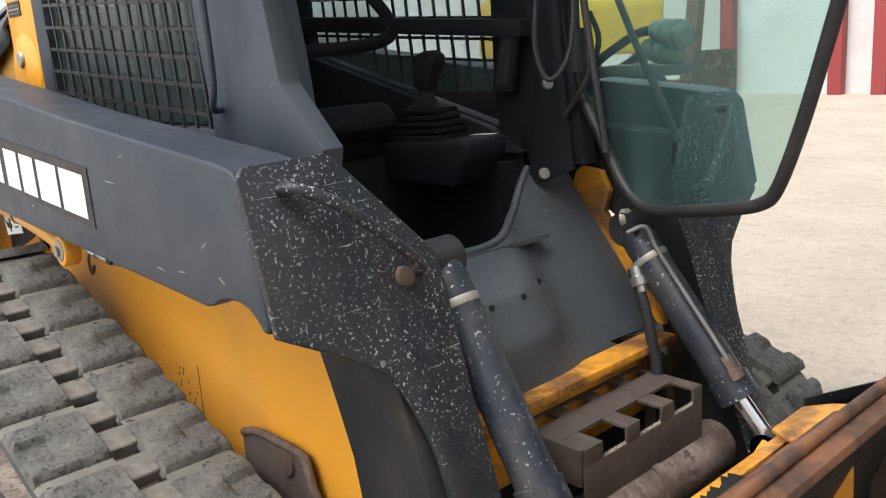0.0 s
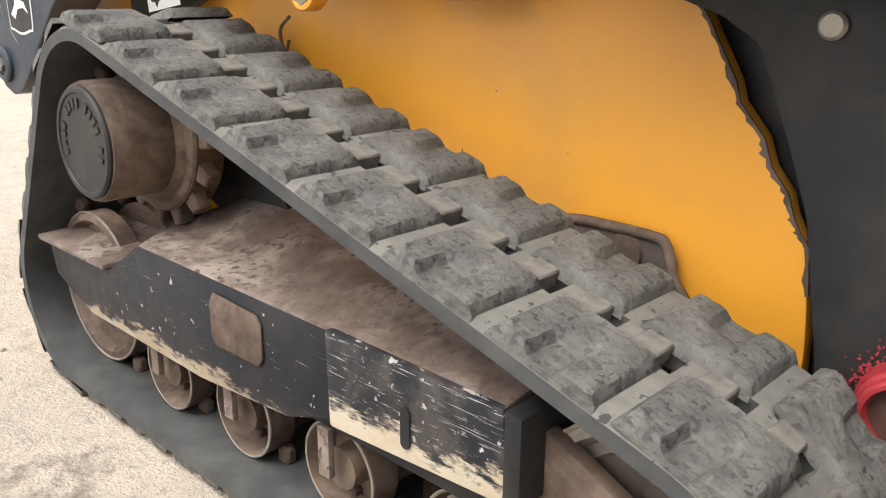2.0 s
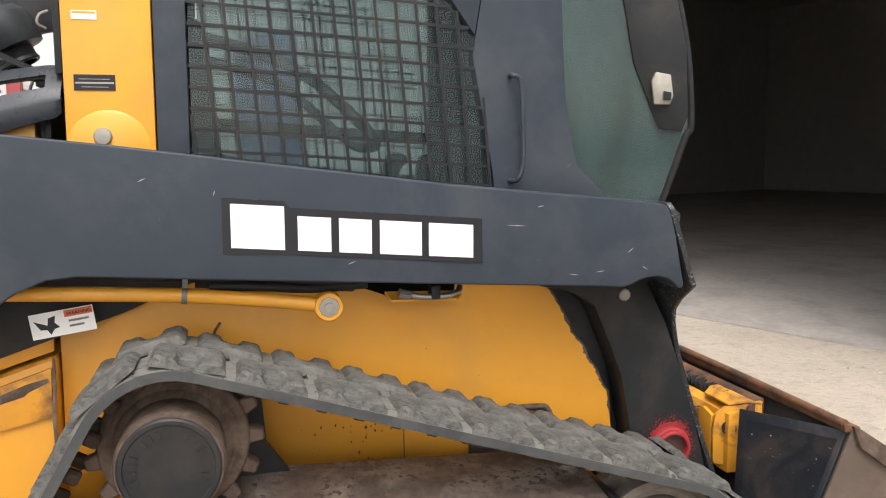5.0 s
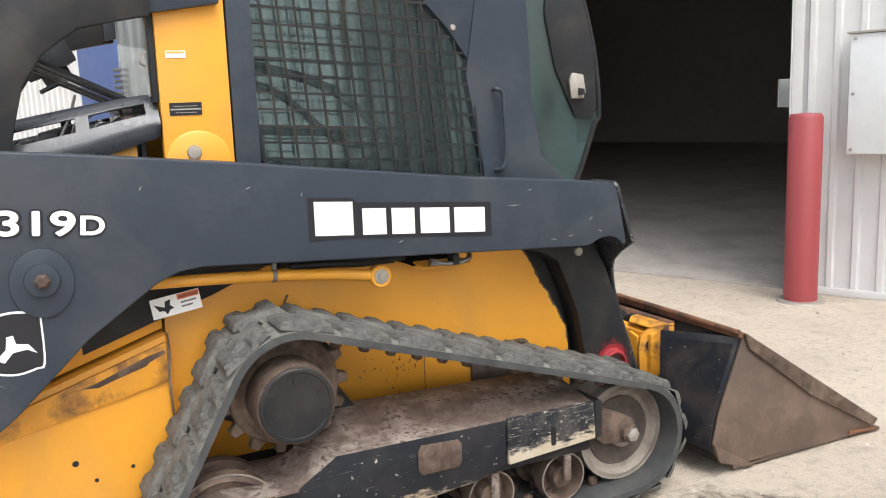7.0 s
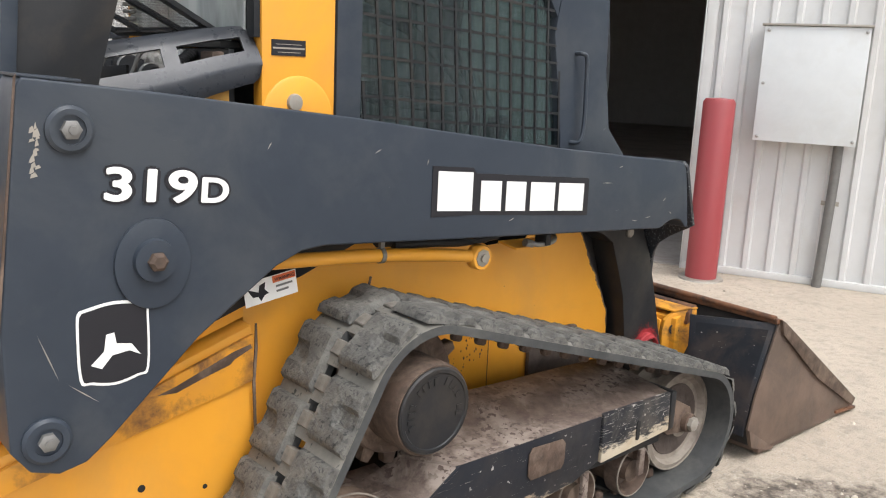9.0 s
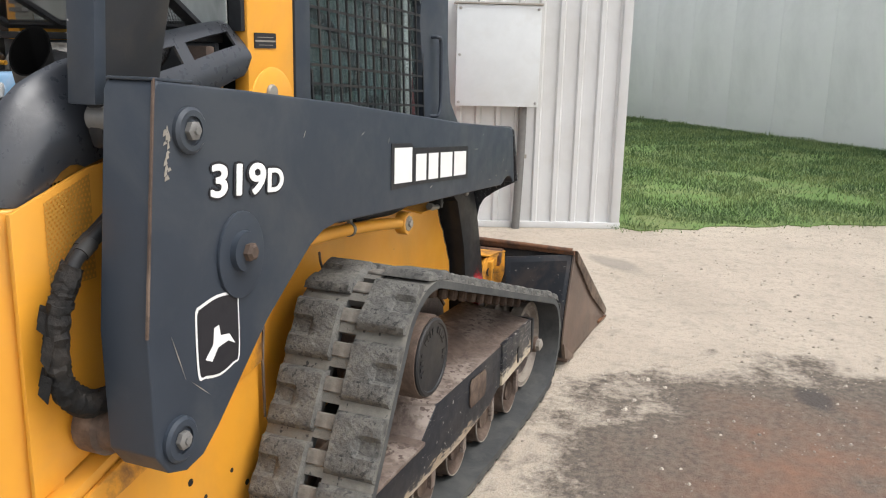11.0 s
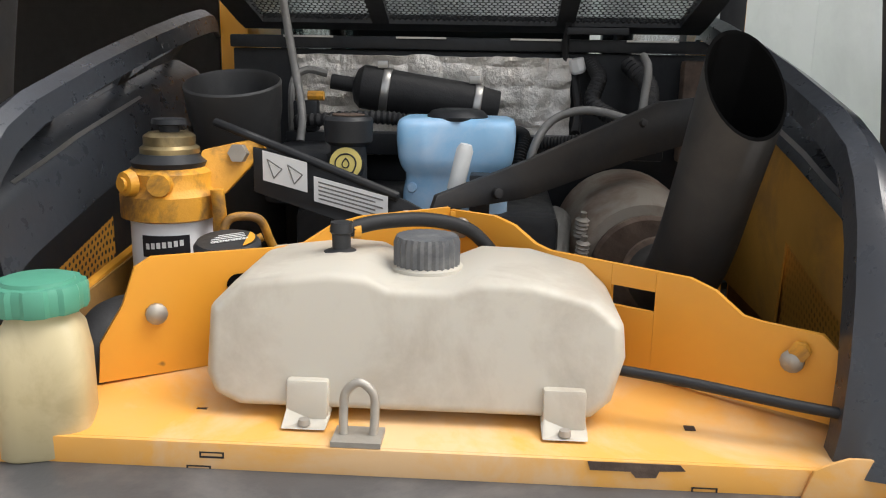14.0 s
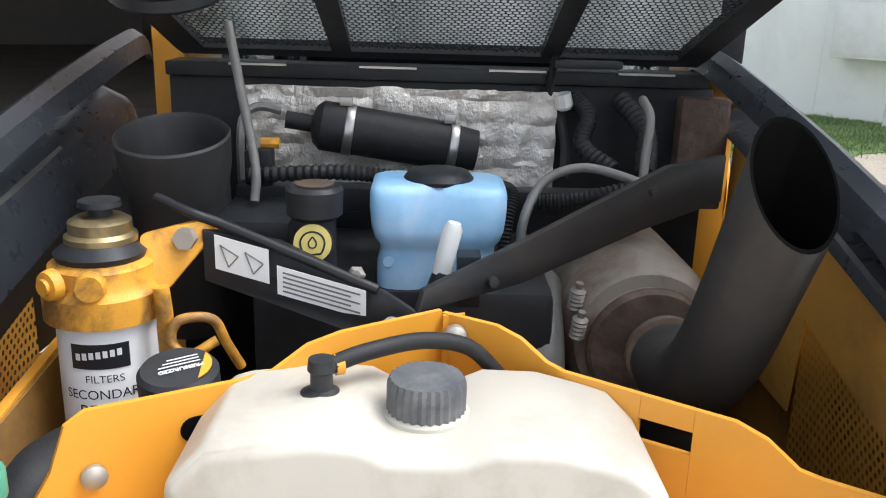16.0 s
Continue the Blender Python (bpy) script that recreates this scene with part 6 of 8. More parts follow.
# front pillars and cross bar, seen from the front
mk("front_pillar", CHARCOAL, loader, XZ([(0.96, 0.96), (1.05, 0.96), (1.02, 1.2), (0.985, 1.4), (0.96, 1.955), (0.90, 1.955)], -0.335, -0.305), bev=0.006, label="dark front cab pillar")
mk("front_pillar", CAB_BLACK, loader, XZ([(0.90, 0.885), (1.036, 0.935), (1.018, 1.13), (1.005, 1.29), (0.96, 1.955), (0.90, 1.955), (0.913, 1.29), (0.951, 1.113)], 0.33, 0.344), bev=0.005, label="black waisted front cab pillar")
mk("guard_rail", CAB_BLACK, side_l, XZ([(0.06, 1.278), (0.93, 1.219), (0.93, 1.256), (0.06, 1.318)], 0.30, 0.344), bev=0.006)
mk("rail_cover", CAB_BLACK, side_l, PR([(0.06, 0.315, 1.215), (0.80, 0.315, 1.022), (0.90, 0.315, 0.97), (0.90, 0.315, 0.965), (0.06, 0.315, 0.965)], (0, 0.029, 0)), bev=0.008)


def seat():
    st = mk("seat_cushion", CAB_BLACK, loader, XZ([(0.12, 1.0), (0.55, 1.0), (0.60, 1.04), (0.55, 1.09), (0.12, 1.06)], -0.20, 0.24), bev=0.03, seg=3, label="black vinyl operator seat")
    mk("backrest", CAB_BLACK, st, XZ([(0.03, 1.06), (0.13, 1.06), (0.08, 1.55), (0.0, 1.57), (-0.02, 1.5)], -0.18, 0.22), bev=0.03, seg=3)
    mk("seat_base", CAB_BLACK, st, B(0.10, 0.52, -0.2, 0.24, 0.96, 0.999), bev=0.01)
    mk("restraint_bar", CAB_BLACK, st, TU([(0.05, -0.27, 1.5), (0.3, -0.28, 1.42), (0.5, -0.27, 1.25), (0.52, 0.0, 1.22), (0.5, 0.30, 1.25), (0.3, 0.31, 1.42), (0.05, 0.3, 1.5)], 0.016, 12))


seat()


def joystick(y):
    """Control pod with a stepped square gaiter and a shaped grip."""
    pod = mk("control_pod", CAB_BLACK, loader, XZ([(0.53, 0.965), (0.56, 0.90), (0.80, 0.90), (0.855, 0.97), (0.858, 1.0), (0.84, 1.008), (0.56, 0.992), (0.53, 0.985)], y - 0.08, y + 0.055), bev=0.012, seg=3, label="black control pod")
    for k in range(5):
        w, z = 0.088 - 0.0055 * k, 0.992 + 0.0155 * k
        mk("gaiter_fold", CAB_BLACK, pod, PR([(0.645 - w, y - w * 0.62, z), (0.645 + w, y - w * 0.62, z + 0.006), (0.645 + w, y + w * 0.62, z + 0.006), (0.645 - w, y + w * 0.62, z)], (0, 0, 0.0135)), bev=0.005)
    mk("gaiter", CAB_BLACK, pod, LA((0.645, y, 1.068), (0, 0, 1), [(0.055, 0.0), (0.03, 0.012), (0.02, 0.03), (0.016, 0.05)], 20))
    mk("lever", CAB_BLACK, pod, CY((0.648, y, 1.09), (0.65, y, 1.14), 0.013, 12))
    mk("grip", CAB_BLACK, pod, XZ([(0.628, 1.115), (0.668, 1.112), (0.680, 1.15), (0.702, 1.172), (0.700, 1.192), (0.675, 1.205), (0.635, 1.195), (0.625, 1.16)], y - 0.022, y + 0.024), bev=0.011, seg=3)
    mk("pod_label", WHITE_VINYL, pod, PR([(0.765, y + 0.02, 1.0055), (0.835, y + 0.02, 1.0095), (0.835, y + 0.045, 1.0095), (0.765, y + 0.045, 1.0055)], (0, 0, 0.001)), label="small white label")


joystick(0.27)
joystick(-0.24)
# electric boxes, switches and cable loops on the left front pillar
mk("pillar_box", CAB_BLACK, loader, XZ([(0.822, 1.104), (0.883, 1.103), (0.91, 1.241), (0.862, 1.244)], 0.312, 0.329), bev=0.005, label="black switch housing")
mk("switch_panel", PLASTIC, loader, XZ([(0.838, 1.118), (0.876, 1.117), (0.897, 1.228), (0.866, 1.23)], 0.309, 0.3118), bev=0.003)
mk("pillar_cable", HOSE, loader, TU([(1.0, 0.36, 1.45), (1.05, 0.33, 1.30), (1.06, 0.30, 1.18), (1.03, 0.27, 1.13), (0.995, 0.27, 1.2), (0.985, 0.3, 1.35), (0.97, 0.33, 1.5)], 0.006, 8))
mk("pillar_cable", HOSE, loader, TU([(1.06, 0.37, 1.26), (1.09, 0.36, 1.20), (1.07, 0.34, 1.12), (1.02, 0.33, 1.05)], 0.006, 8))
for k, (px_, py_, pz_) in enumerate(((0.99, 0.29, 0.93), (1.0, 0.30, 1.12))):
    mk("floor_bolt", GUNMETAL, loader, LA((px_, py_, pz_), (0.8, -0.5, 0.2), [(0.013, 0), (0.011, 0.006), (0.0, 0.007)], 12))


# ---- the open door: hinge on the left front pillar, swung forward
def cab_door():
    hinge, free = Vector((1.03, 0.366)), Vector((1.65, 0.175))
    u = (free - hinge).normalized()
    nrm = Vector((-u.y, u.x))

    def at(a, z, off=0.0):
        p = hinge + u * a + nrm * off
        return (p.x, p.y, z)

    out = [(0.003, 1.10), (0.093, 0.985), (0.147, 0.917), (0.194, 0.884), (0.249, 0.874), (0.36, 0.890), (0.458, 0.908), (0.517, 0.924), (0.552, 0.955), (0.60, 1.068), (0.66, 1.25), (0.68, 1.30), (0.66, 1.55), (0.60, 1.82), (0.56, 1.93), (0.10, 1.93), (0.0, 1.6), (-0.01, 1.25)]
    line = spline([Vector((a, z, 0)) for a, z in out] + [Vector((*out[0], 0))], 4)
    dr = mk("cab_door", BLACK, loader, TU([at(q.x, q.y) for q in line], 0.012, 10, smooth=0), label="open cab door with green tinted glass in a black rubber edge")
    mk("door_glass", DUSTY, dr, PR([at(q.x, q.y, -0.003) for q in line[:-1]], (nrm.x * 0.006, nrm.y * 0.006, 0)), label="green tinted pane")
    mk("latch_panel", BLACK, dr, PR([at(a, z, -0.014) for a, z in ((0.57, 1.28), (0.645, 1.27), (0.665, 1.32), (0.655, 1.55), (0.60, 1.80), (0.45, 1.86), (0.44, 1.72), (0.48, 1.5))], (-nrm.x * 0.004, -nrm.y * 0.004, 0)), bev=0.001, label="black painted latch area")
    mk("latch", ZINC, dr, PR([at(a, z, -0.02) for a, z in ((0.545, 1.36), (0.60, 1.36), (0.61, 1.39), (0.60, 1.46), (0.55, 1.47), (0.535, 1.44))], (-nrm.x * 0.022, -nrm.y * 0.022, 0)), bev=0.006, label="grey metal door latch with a key")
    mk("latch_lever", BLACK, dr, PR([at(a, z, -0.044) for a, z in ((0.575, 1.375), (0.60, 1.375), (0.60, 1.40), (0.575, 1.405))], (-nrm.x * 0.012, -nrm.y * 0.012, 0)), bev=0.002)
    mk("wiper_arm", BLACK, dr, TU([at(0.09, 1.32, 0.02), at(0.184, 1.169, 0.02), at(0.242, 1.088, 0.02), at(0.298, 1.011, 0.015)], 0.007, 8))
    mk("gas_strut", BLACK, dr, CY(at(0.03, 1.40, -0.02), at(0.12, 0.98, -0.02), 0.008, 10))
    mk("hinge", BLACK, dr, LA(at(0.0, 1.14), (0, 0, 1), [(0.02, 0), (0.02, 0.09), (0.0, 0.09)], 14))


cab_door()
# work lamp and hydraulic coupling block by the left arm
cb = mk("coupler_block", GUNMETAL, loader, B(0.96, 1.16, 0.53, 0.60, 1.118, 1.142), bev=0.004, label="grey bracket for hydraulic couplings")
for cx, cy, cz in ((1.145, 0.55, 1.205), (1.10, 0.585, 1.168)):
    mk("quick_coupling", COUPLER, cb, LA((cx, cy, cz), (0.85, -0.5, -0.12), [(0.016, -0.085), (0.022, -0.08), (0.022, -0.05), (0.028, -0.048), (0.03, -0.02), (0.024, -0.016), (0.024, 0.0), (0.033, 0.003), (0.033, 0.03), (0.026, 0.034), (0.026, 0.05), (0.018, 0.054), (0.0, 0.05)], 20), label="greenish metal quick coupling")
for dy, dz in ((0.0, 0.04), (0.035, 0.0)):
    mk("coupling_hose", HOSE, cb, TU([(1.09, 0.58 + dy, 1.175 + dz), (1.02, 0.60 + dy, 1.17 + dz), (0.95, 0.58 + dy, 1.13 + dz), (0.88, 0.55 + dy, 1.12), (0.80, 0.53 + dy, 1.13)], 0.011, 8))

# yellow cab post, labels
post = mk("cab_post", YELLOW, loader, B(-0.23, -0.031, -0.372, -0.33, 0.95, 1.958), bev=0.008, label="yellow cab corner post with small labels")
mk("post_bulge", YELLOW, post, LA((-0.135, -0.371, 1.212), (0, -1, 0), [(0.096, 0), (0.095, 0.003), (0.088, 0.007), (0.0, 0.008)], 48))
mk("post_bolt", ZINC, post, LA((-0.148, -0.379, 1.246), (0, -1, 0), [(0.021, 0), (0.021, 0.003), (0.018, 0.008), (0.0, 0.01)], 20), label="pale rubber bump bolt")
mk("data_plate", BLACK_VINYL, post, B(-0.206, -0.116, -0.3745, -0.3725, 1.352, 1.388))
mk("caution_label", WHITE_VINYL, post, B(-0.205, -0.15, -0.3745, -0.3725, 1.512, 1.532))
for k, (a, b, z) in enumerate(((-0.195, -0.128, 1.378), (-0.203, -0.119, 1.368), (-0.19, -0.13, 1.360))):
    mk("plate_line", ZINC, post, B(a, b, -0.3752, -0.3746, z - 0.001, z + (0.003 if k == 1 else 0.0004)))
mk("caution_line", YELLOW, post, B(-0.203, -0.152, -0.3752, -0.3746, 1.525, 1.530))
post_l = mk("cab_post", YELLOW, loader, B(-0.242, -0.043, 0.335, 0.378, 0.95, 1.958), bev=0.008, label="yellow cab corner post")
mk("post_inner", PLASTIC, post, B(-0.246, -0.2302, -0.366, -0.33, 1.39, 1.95), bev=0.003, label="dark window edge seal")
for k in range(5):
    mk("vent_slit", GUNMETAL, post, B(-0.275, -0.254, 0.285, 0.33, 1.43 + 0.02 * k, 1.440 + 0.02 * k), bev=0.001)
mk("hood_latch", ZINC, post, TU([(-0.255, -0.366, 1.53), (-0.27, -0.38, 1.52), (-0.275, -0.38, 1.50), (-0.26, -0.366, 1.49)], 0.003, 8))


# ---- rear: uprights, side trims, grille, deck
for s in (-1, 1):
    LEFT = 0.06 if s > 0 else 0.0
    p = mk("rear_post", YELLOW, loader, PR([(-0.970, s * 0.306, 0.36), (-0.964, s * 0.316, 0.36), (-0.915, s * 0.360, 0.36), (-0.86, s * 0.376, 0.36), (-0.86, s * 0.306, 0.36)], (0, 0, 0.715)), bev=0.008, seg=3, label="yellow rear corner post")
    p.location.y = LEFT
    # side trim: a folded plastic band with two open slots, leaning outwards, and a flared corner horn
    xs = (-0.235, -0.25, -0.27, -0.345, -0.42, -0.455, -0.54, -0.62, -0.69, -0.75, -0.80)
    zt = (1.405, 1.413, 1.413, 1.403, 1.390, 1.384, 1.368, 1.352, 1.336, 1.322, 1.303)
    zl = (1.30, 1.288, 1.284, 1.262, 1.236, 1.226, 1.198, 1.172, 1.152, 1.138, 1.126)

    tail = ((-0.84, 1.284, 26), (-0.875, 1.254, 38), (-0.905, 1.212, 51), (-0.93, 1.163, 62), (-0.947, 1.115, 72), (-0.955, 1.084, 80))
    straight = [(x, t, t - l, 0.0 if x > -0.66 else (-0.66 - x) * 107) for x, t, l in zip(xs, zt, zl)]
    bent = [(x, z, 0.177 - 0.0145 * (k + 1), a) for k, (x, z, a) in enumerate(tail)]

    def trim(bm):
        grid = []
        for n_, (x, t, l, turn) in enumerate(straight + bent):
            k = min(1.0, l / 0.16)
            w = max(0.0, (n_ - len(straight) + 1) / len(bent))
            a = radians(turn)
            base = ((0.318, 0.03), (0.322, 0.008), (0.335, 0.0), (0.350, 0.008), (0.362, 0.030 * k), (0.385, 0.068 * k), (0.400, 0.098 * k), (0.404, 0.112 * k), (0.390, l))
            tip = [(q + (0.012 if s > 0 else 0.0), d) for q, d in ((0.288, 0.05), (0.287, 0.028), (0.306, 0.008), (0.324, 0.0), (0.344, 0.014), (0.360, 0.032), (0.370, 0.05), (0.376, 0.07), (0.374, l))]
            grid.append([bm.verts.new((x + (p[1] * (1 - w) + q[1] * w) * math.sin(a), s * (p[0] * (1 - w) + q[0] * w), t - (p[1] * (1 - w) + q[1] * w) * math.cos(a))) for p, q in zip(base, tip)])
        fs = []
        for i in range(len(grid) - 1):
            for j in range(8):
                if j == 4 and i in (2, 3, 5, 6):
                    continue
                fs.append(bm.faces.new((grid[i][j], grid[i + 1][j], grid[i + 1][j + 1], grid[i][j + 1])))
        fs.append(bm.faces.new(grid[-1]))
        bmesh.ops.recalc_face_normals(bm, faces=fs)
        bmesh.ops.solidify(bm, geom=fs, thickness=0.006)

    rail = mk("side_trim", TRIM, loader, trim, label="grey plastic engine side trim with slots", smooth=45)
    rail.location.y = LEFT if s > 0 else 0.018
    mk("inner_flange", TRIM, rail, sheet([[(x, s * 0.378, t - 0.070), (x, s * 0.350, t - 0.084), (x, s * 0.344, t - 0.094)] + ([(x, s * 0.336, t - 0.15)] if s > 0 else []) for x, t in zip(xs, zt)], 0.005), smooth=40, label="worn inner ledge of the trim")
    mk("worn_edge", STEEL, rail, sheet([[(x, s * (0.352 + 0.001 * (k % 3)), t - 0.0815), (x, s * (0.349 - 0.0012 * (k % 2)), t - 0.0838)] for k, (x, t) in enumerate(zip(xs[5:10], zt[5:10]))], 0.0008), label="pale line of worn paint")
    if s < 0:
        mk("upper_liner", LINER, rear_body, XZ([(-0.86, 1.095), (-0.555, 1.165), (-0.545, 1.06), (-0.30, 1.06), (-0.30, 1.30), (-0.455, 1.285), (-0.62, 1.255), (-0.75, 1.222), (-0.86, 1.16)], -0.3500, -0.3475), label="stained yellow sheet below the trim")
    flat("vent_screen", PERF_YELLOW, rear_body, [(-0.86, s * 0.352, 0.80), (-0.55, s * 0.352, 0.80), (-0.55, s * 0.352, 1.17), (-0.86, s * 0.352, 1.10)], label="perforated yellow side screen").location.y = LEFT
    flat("vent_screen", PERF_YELLOW, rear_body, [(-0.86, s * 0.3775, 0.92), (-0.75, s * 0.3775, 0.92), (-0.75, s * 0.3775, 1.12), (-0.86, s * 0.3775, 1.08)], label="perforated yellow side screen").location.y = LEFT
    # upright link beside the engine cover
    link = mk("tower_link", BLACK, loader, XZ([(-0.765, 1.17), (-0.72, 1.17), (-0.625, 1.25), (-0.60, 1.35), (-0.575, 1.44), (-0.52, 1.52), (-0.43, 1.585), (-0.28, 1.615), (-0.245, 1.618), (-0.245, 1.80), (-0.42, 1.80), (-0.62, 1.78), (-0.69, 1.68), (-0.752, 1.5), (-0.772, 1.3), (-0.775, 1.2)], s * 0.440, s * 0.405), bev=0.008, label="charcoal steel upper link")
    link.location.y = 0.075 if s > 0 else 0.0
    mk("link_rear_bar", CHARCOAL, link, XZ([(-0.800, 1.25), (-0.772, 1.25), (-0.752, 1.5), (-0.70, 1.68), (-0.73, 1.69), (-0.782, 1.5)], s * 0.452, s * 0.388), bev=0.005)
    mk("link_pin", GUNMETAL, link, LA((-0.755, s * 0.488, 1.225), (0, -s, 0), [(0.036, 0), (0.036, 0.02), (0.032, 0.024), (0.032, 0.034), (0.026, 0.036), (0.026, 0.082), (0.0, 0.082)], 24))
    mk("cab_bridge", CHARCOAL, link, XZ([(-0.28, 1.625), (-0.05, 1.66), (-0.05, 1.80), (-0.28, 1.80)], s * 0.4045, s * 0.375), bev=0.006)

# grille
gr = mk("rear_grille", PLASTIC, loader, B(-1.012, -0.935, -0.304, -0.288, 0.36, 1.051), B(-1.012, -0.935, 0.348, 0.364, 0.36, 1.051), B(-1.028, -0.935, -0.2878, 0.3478, 0.33, 0.362), bev=0.004, label="black rear radiator grille with bent thin bars")
mk("grille_top", WORN_BAR, gr, PR([(-1.024, -0.306, 1.046), (-1.024, -0.306, 1.057), (-1.020, -0.306, 1.061), (-0.938, -0.306, 1.066), (-0.938, -0.306, 1.052), (-1.010, -0.306, 1.0515), (-1.013, -0.306, 1.046)], (0, 0.672, 0)), bev=0.003, label="dusty grey top bar")
mk("radiator", RADIATOR, gr, B(-0.925, -0.90, -0.30, 0.36, 0.36, 1.035))
rnd = random.Random(21)
for k in range(28):
    z = 1.018 - 0.0234 * k
    ys = [-0.284, -0.19, -0.096, 0.0, 0.1, 0.22, 0.344]
    wob = [rnd.uniform(-0.0011, 0.0011) for _ in ys]
    if k in (0, 12, 17, 20):
        wob[2] += 0.007
        wob[3] -= 0.004
    mk("grille_bar", BAR_GREY, gr, TU([(-1.018 + rnd.uniform(-0.002, 0.002), y, z + w) for y, w in zip(ys, wob)], 0.0017, 6, smooth=3))
for y in (-0.12, 0.145):
    mk("grille_strap", BAR_GREY, gr, TU([(-1.023, y + rnd.uniform(-0.002, 0.002), 1.045 - 0.085 * k) for k in range(9)], 0.0026, 6, smooth=2))

for s in (-1, 1):
    mk("frame_rod", BAR_GREY, gr, TU([(-1.018, s * 0.286 + (s > 0) * 0.06, z) for z in (1.048, 0.9, 0.7, 0.37)], 0.0028, 6, smooth=2))
for y in (0.045, -0.015, -0.11):
    mk("top_hole", BLACK, gr, LA((-1.005, y, 1.0618), (-0.06, 0, 1), [(0.0045, 0), (0.0045, 0.0005), (0.0, 0.0005)], 12))
deck = mk("rear_deck", DECK, loader, PR([(-0.937, -0.30, 1.086), (-0.937, 0.36, 1.086), (-0.86, 0.372, 1.088), (-0.68, 0.02, 1.10), (-0.68, 0.0, 1.10), (-0.86, -0.312, 1.088)], (0, 0, -0.006)),
          PR([(-0.941, -0.302, 1.086), (-0.941, 0.362, 1.086), (-0.941, 0.362, 1.060), (-0.941, -0.302, 1.060)], (0.004, 0, 0)), bev=0.001, label="yellow deck sheet over the radiator")
for s in (-1, 1):
    mk("deck_wing", DECK, deck, PR([(-0.9415, s * y + (0.06 if s > 0 else 0), z) for y, z in ((0.303, 1.060), (0.303, 1.097), (0.275, 1.097), (0.264, 1.093), (0.252, 1.087), (0.244, 1.060))], (-0.003, 0, 0)), bev=0.001)
mk("scraped_patch", RUST, deck, PR([(-0.9415, y - 0.02, z + 0.002) for y, z in ((-0.078, 1.0835), (-0.142, 1.0835), (-0.146, 1.079), (-0.128, 1.078), (-0.126, 1.073), (-0.112, 1.0725), (-0.108, 1.077), (-0.08, 1.077))], (-0.0004, 0, 0)))
for y, z in ((0.19, 1.077), (-0.16, 1.067), (0.2, 1.066)):
    mk("deck_slot", BLACK, deck, B(-0.9416, -0.9412, y - 0.028, y - 0.012, z + 0.0012, z + 0.0022), B(-0.9416, -0.9412, y - 0.028, y - 0.012, z - 0.0026, z - 0.0012), B(-0.9416, -0.9412, y - 0.029, y - 0.0278, z - 0.0026, z + 0.0022), B(-0.9416, -0.9412, y - 0.0122, y - 0.011, z - 0.0026, z + 0.0022))
for x, y in ((-0.885, 0.195), (-0.885, -0.18)):
    mk("deck_mark", BLACK, deck, B(x - 0.004, x + 0.004, y - 0.004, y + 0.004, 1.0878, 1.0884))


def loft(rings):
    """Closed skin through rings of points."""
    def op(bm):
        g = [[bm.verts.new(p) for p in r] for r in rings]
        n = len(rings[0])
        fs = [bm.faces.new((a[k], a[(k + 1) % n], b[(k + 1) % n], b[k])) for a, b in zip(g, g[1:]) for k in range(n)]
        fs += [bm.faces.new(g[0]), bm.faces.new(g[-1])]
        bmesh.ops.recalc_face_normals(bm, faces=fs)
    return op


